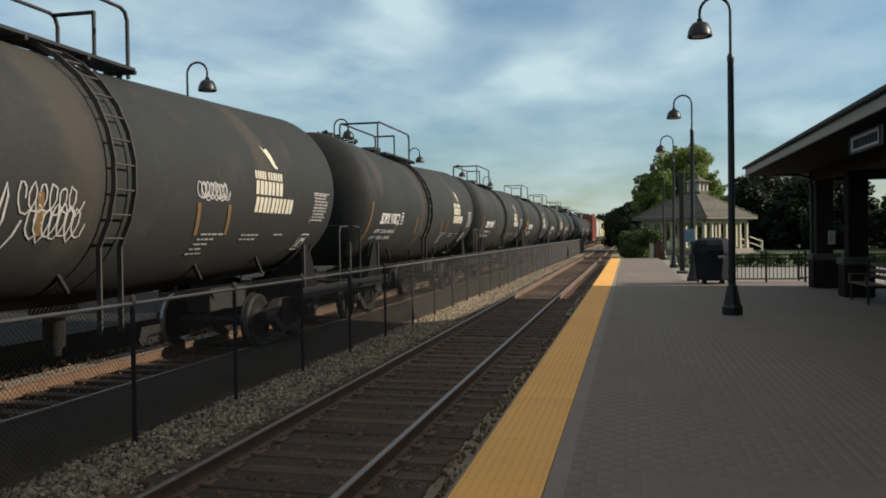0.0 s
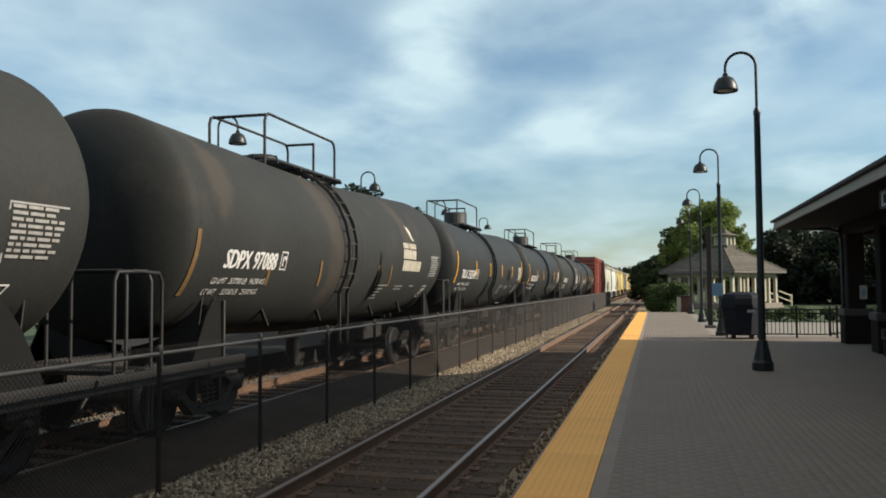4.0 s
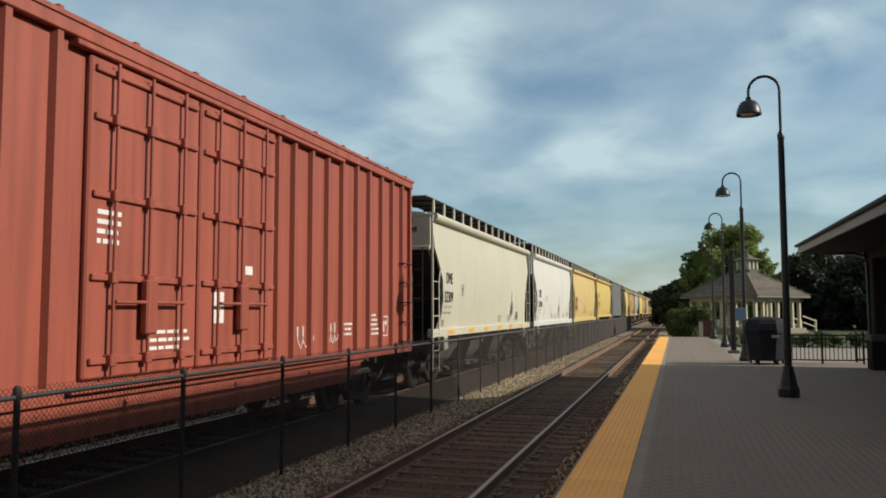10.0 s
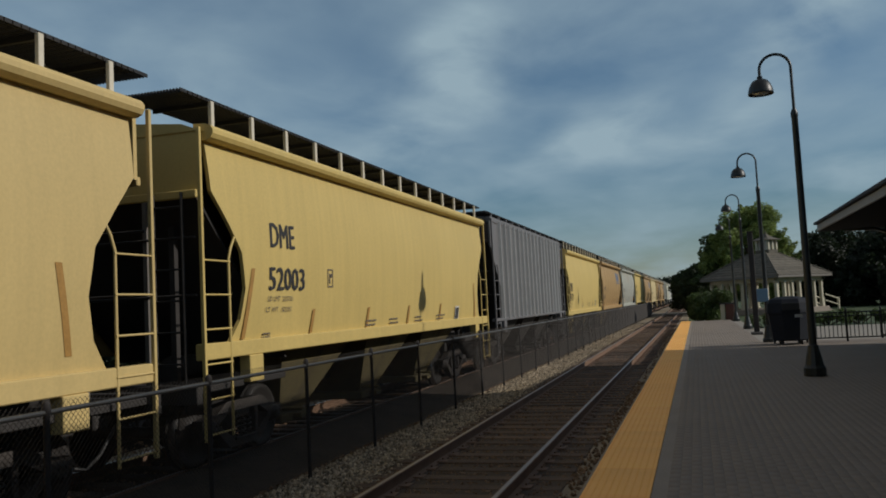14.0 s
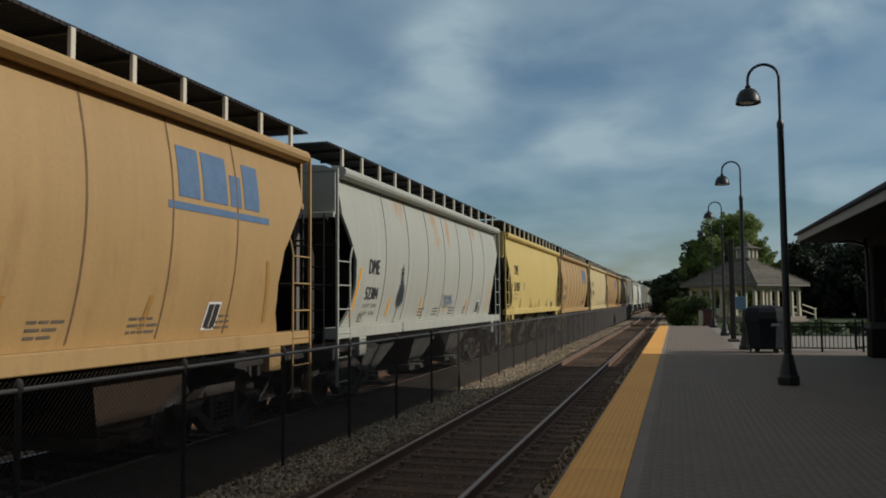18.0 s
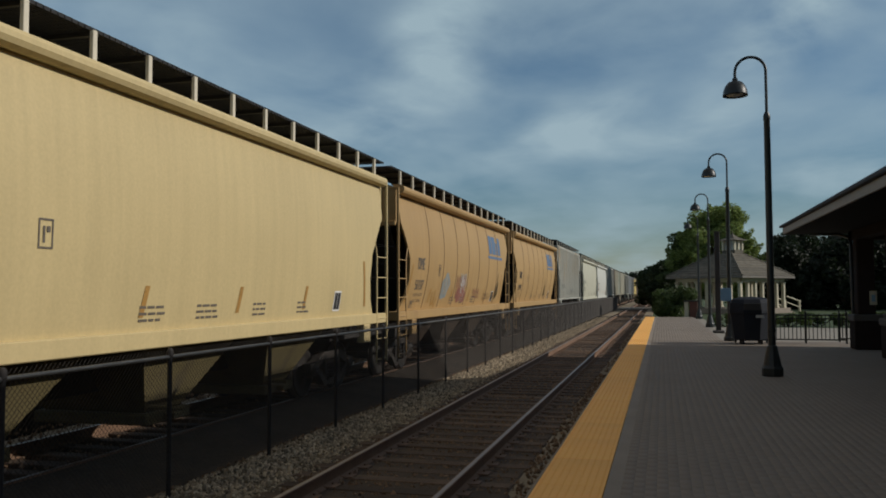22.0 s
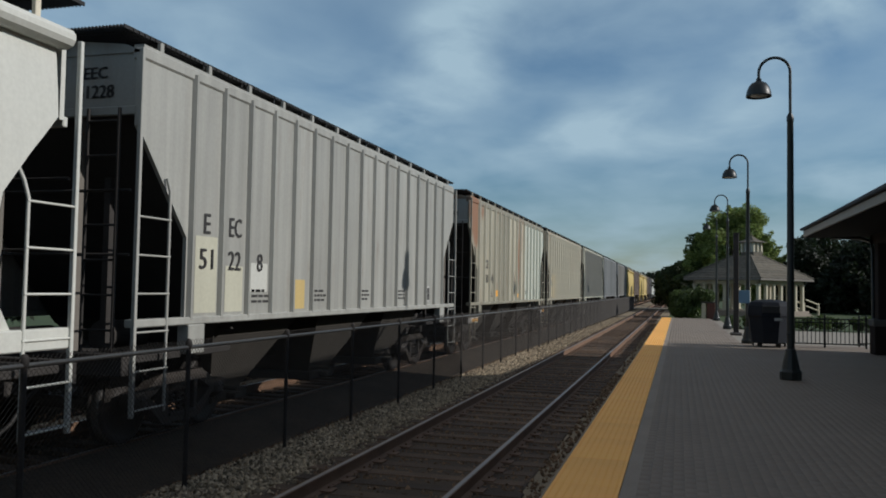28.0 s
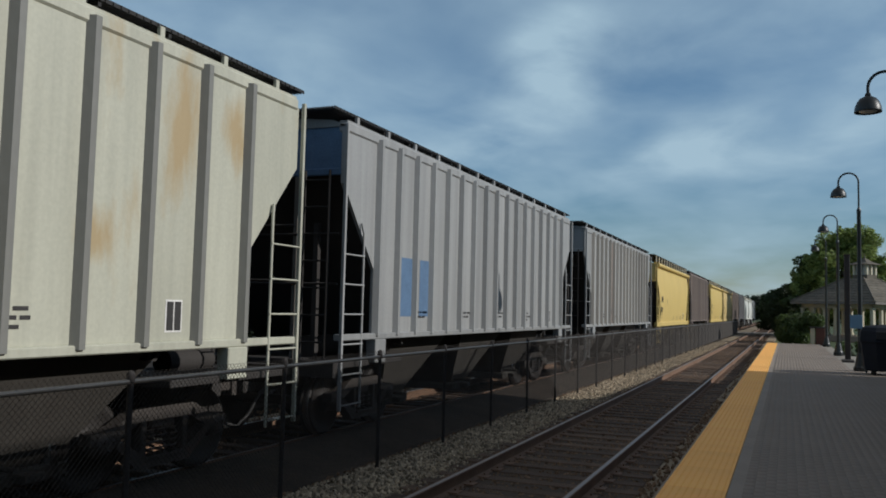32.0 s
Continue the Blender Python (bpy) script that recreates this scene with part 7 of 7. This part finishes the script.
# ---- sleepers, pavers and stones ----
def build_ties():
    shape = shared("tie", lambda: Geo().box(-1.30, 1.30, -0.115, 0.115, -0.17, 0.0, 0.012))
    for name, x in (("near_track", TRACK_NEAR), ("far_track", TRACK_FAR)):
        rng = random.Random(len(name))
        up = RAIL + (LIFT if x == TRACK_FAR else 0.0)
        for k in range(-20, 150):
            part("sleeper", shape, M["tie"], CACHE["track_" + name], m=pose(x + rng.uniform(-0.03, 0.03), 2.0 + 0.52 * k, up - 0.155 + rng.uniform(-0.008, 0.008), 0, 0, rng.uniform(-0.8, 0.8)))
        g = Geo()
        for k in range(600):
            y = 80.0 + 0.52 * k
            g.box(x - 1.3, x + 1.3, y - 0.115, y + 0.115, up - 0.3, up - 0.155)
        part("far_sleepers", g, M["tie"], CACHE["track_" + name], kind="stuff")
    plate = shared("tie_plate", lambda: Geo().box(-0.17, 0.17, -0.09, 0.09, 0, 0.018, 0.004).box(-0.10, -0.08, -0.06, -0.03, 0.018, 0.04).box(0.08, 0.10, 0.03, 0.06, 0.018, 0.04))
    for s in (-0.752, 0.752):
        for k in range(-12, 70):
            part("rail_plate", plate, M["rail_side"], CACHE["track_near_track"], m=pose(TRACK_NEAR + s, 2.0 + 0.52 * k, RAIL - 0.158))


def build_stones():
    rng = np.random.default_rng(4)
    base = np.array([(1, 0, 0), (-1, 0, 0), (0, 1, 0), (0, -1, 0), (0, 0, 1), (0, 0, -1)], float)
    tri = np.array([(0, 2, 4), (2, 1, 4), (1, 3, 4), (3, 0, 4), (2, 0, 5), (1, 2, 5), (3, 1, 5), (0, 3, 5)])
    where = []
    for x0, x1, y0, y1, n in ((-5.3, -4.0, 4, 30, 17000), (-5.3, -1.2, -9, 3.5, 5000), (-4.0, -1.2, 3, 22, 10000), (-5.3, -1.2, 22, 60, 8000), (-9.6, -5.3, 5, 30, 6000), (-5.2, -4.1, 30, 70, 5000)):
        where.append(np.c_[rng.uniform(x0, x1, n), rng.uniform(y0, y1, n)])
    xy = np.concatenate(where)
    on_tie = np.abs((xy[:, 1] - 2.0 + 0.26) % 0.52 - 0.26) < 0.15
    rail_zone = np.minimum(np.abs(xy[:, 0] - TRACK_NEAR), np.abs(xy[:, 0] - TRACK_FAR)) < 1.32
    xy = xy[~(rail_zone & on_tie & (rng.random(len(xy)) < 0.9))]
    xy = xy[(xy[:, 0] > -5.30) | (xy[:, 0] < -6.5)]
    between = (np.abs(xy[:, 0] - TRACK_NEAR) < 1.3)
    count = len(xy)
    size = rng.uniform(0.014, 0.034, count)
    v = base[None] * (size[:, None] * rng.uniform(0.6, 1.3, (count, 3)))[:, None, :]
    v = v + rng.normal(0, 0.2, v.shape) * size[:, None, None]
    a = rng.uniform(0, 6.28, count)
    c, s = np.cos(a)[:, None], np.sin(a)[:, None]
    v = np.stack([v[..., 0] * c - v[..., 1] * s, v[..., 0] * s + v[..., 1] * c, v[..., 2]], -1)
    z = np.where(between, -0.462, np.where(xy[:, 0] < -6.45, -0.385, -0.452)) + rng.uniform(0, 0.02, count)
    v += np.c_[xy, z][:, None, :]
    dark = (np.abs(xy[:, 0] - TRACK_NEAR) < 1.15) | (xy[:, 0] > -2.0) | (xy[:, 0] < -5.25)
    for pick, mat, text in ((~dark, "stone", "loose grey-brown crushed stones beside the track"), (dark, "stone_dark", "oily dark stones between the rails")):
        n = int(pick.sum())
        f = (tri[None] + 6 * np.arange(n)[:, None, None]).reshape(-1, 3)
        me = bpy.data.meshes.new("stones")
        me.from_pydata(v[pick].reshape(-1, 3).tolist(), [], f.tolist())
        tagged(part("ballast_stones", me, M[mat]), text, "ballast", kind="stuff")


def paver_geo():
    g = Geo()
    x, y, b, h = 0.0497, 0.0997, 0.0012, 0.055
    g.add([(-x, -y, 0), (x, -y, 0), (x, y, 0), (-x, y, 0), (-x, -y, h - b), (x, -y, h - b), (x, y, h - b), (-x, y, h - b),
           (-x + b, -y + b, h), (x - b, -y + b, h), (x - b, y - b, h), (-x + b, y - b, h)],
          [(0, 1, 5, 4), (1, 2, 6, 5), (2, 3, 7, 6), (3, 0, 4, 7), (4, 5, 9, 8), (5, 6, 10, 9), (6, 7, 11, 10), (7, 4, 8, 11), (8, 9, 10, 11)])
    return g


def build_pavers():
    """Brick pavers laid lengthwise in running bond; the nearest as single pieces."""
    rng = np.random.default_rng(8)
    platform, far = bpy.data.objects["platform"], bpy.data.objects["platform_far"]
    shape = paver_geo()
    mesh = shape.mesh("paver")
    base = np.array(shape.v)
    spots, near = [], []
    for i in range(67):
        x = -0.334 + 0.1 * i
        y = -9.0 + (0.1 if i % 2 else 0.0)
        while y < (30.5 if x < 6.3 else 10) or (x < 1.95 and y < 57.3):
            if x > 2.0 and y > 30.4:
                break
            z = -0.055 + rng.uniform(-0.0012, 0.0)
            if len(near) < 300 and 3.6 <= y <= 6.2 and 0.0 < x < 2.4:
                near.append((x, y, z))
            else:
                spots.append((x, y, z))
            y += 0.2 if y < 20 else 0.2
    for x, y, z in near:
        part("paver", mesh, M["paver_piece"], platform, m=pose(x, y, z))
    v = (base[None] + np.array(spots)[:, None, :]).reshape(-1, 3)
    quads = np.array(shape.f)[4:]
    f = (quads[None] + 12 * np.arange(len(spots))[:, None, None]).reshape(-1, 4)
    me = bpy.data.meshes.new("pavers")
    count = len(f)
    me.vertices.add(len(v))
    me.vertices.foreach_set("co", v.astype(np.float32).ravel())
    me.loops.add(4 * count)
    me.loops.foreach_set("vertex_index", f.astype(np.int32).ravel())
    me.polygons.add(count)
    me.polygons.foreach_set("loop_start", np.arange(0, 4 * count, 4, dtype=np.int32))
    me.polygons.foreach_set("loop_total", np.full(count, 4, dtype=np.int32))
    me.update()
    part("pavers", me, M["paver"], platform, kind="stuff")
    # tactile warning strip: square yellow plates with raised domes
    plate = Geo().box(-0.30, 0.30, -0.30, 0.30, -0.055, 0.004, 0.003)
    n = 9
    for i in range(n):
        for j in range(n):
            x, y = -0.265 + 0.53 * i / (n - 1), -0.265 + 0.53 * j / (n - 1)
            r = 0.013
            plate.add([(x - r, y - r, 0.004), (x + r, y - r, 0.004), (x + r, y + r, 0.004), (x - r, y + r, 0.004), (x - r / 2, y - r / 2, 0.009), (x + r / 2, y - r / 2, 0.009), (x + r / 2, y + r / 2, 0.009), (x - r / 2, y + r / 2, 0.009)],
                      [(0, 1, 5, 4), (1, 2, 6, 5), (2, 3, 7, 6), (3, 0, 4, 7), (4, 5, 6, 7)])
    me = plate.mesh("tactile_plate")
    strip = tagged(new("tactile_strip"), "yellow tactile warning strip along the platform edge", "tactile strip", kind="structure")
    for k in range(-17, 94):
        part("tactile_plate", me, M["yellow"], strip, m=pose(-0.826, 1.2 + 0.603 * k, 0))


build_ties()
build_stones()
build_pavers()


def motions():
    """The train rolls past, each car on its own along the far track."""
    for car, front in MOVING:
        walk(car, [(t, pose(TRACK_FAR, front - gone, RAIL)) for t, gone in RUN])


motions()
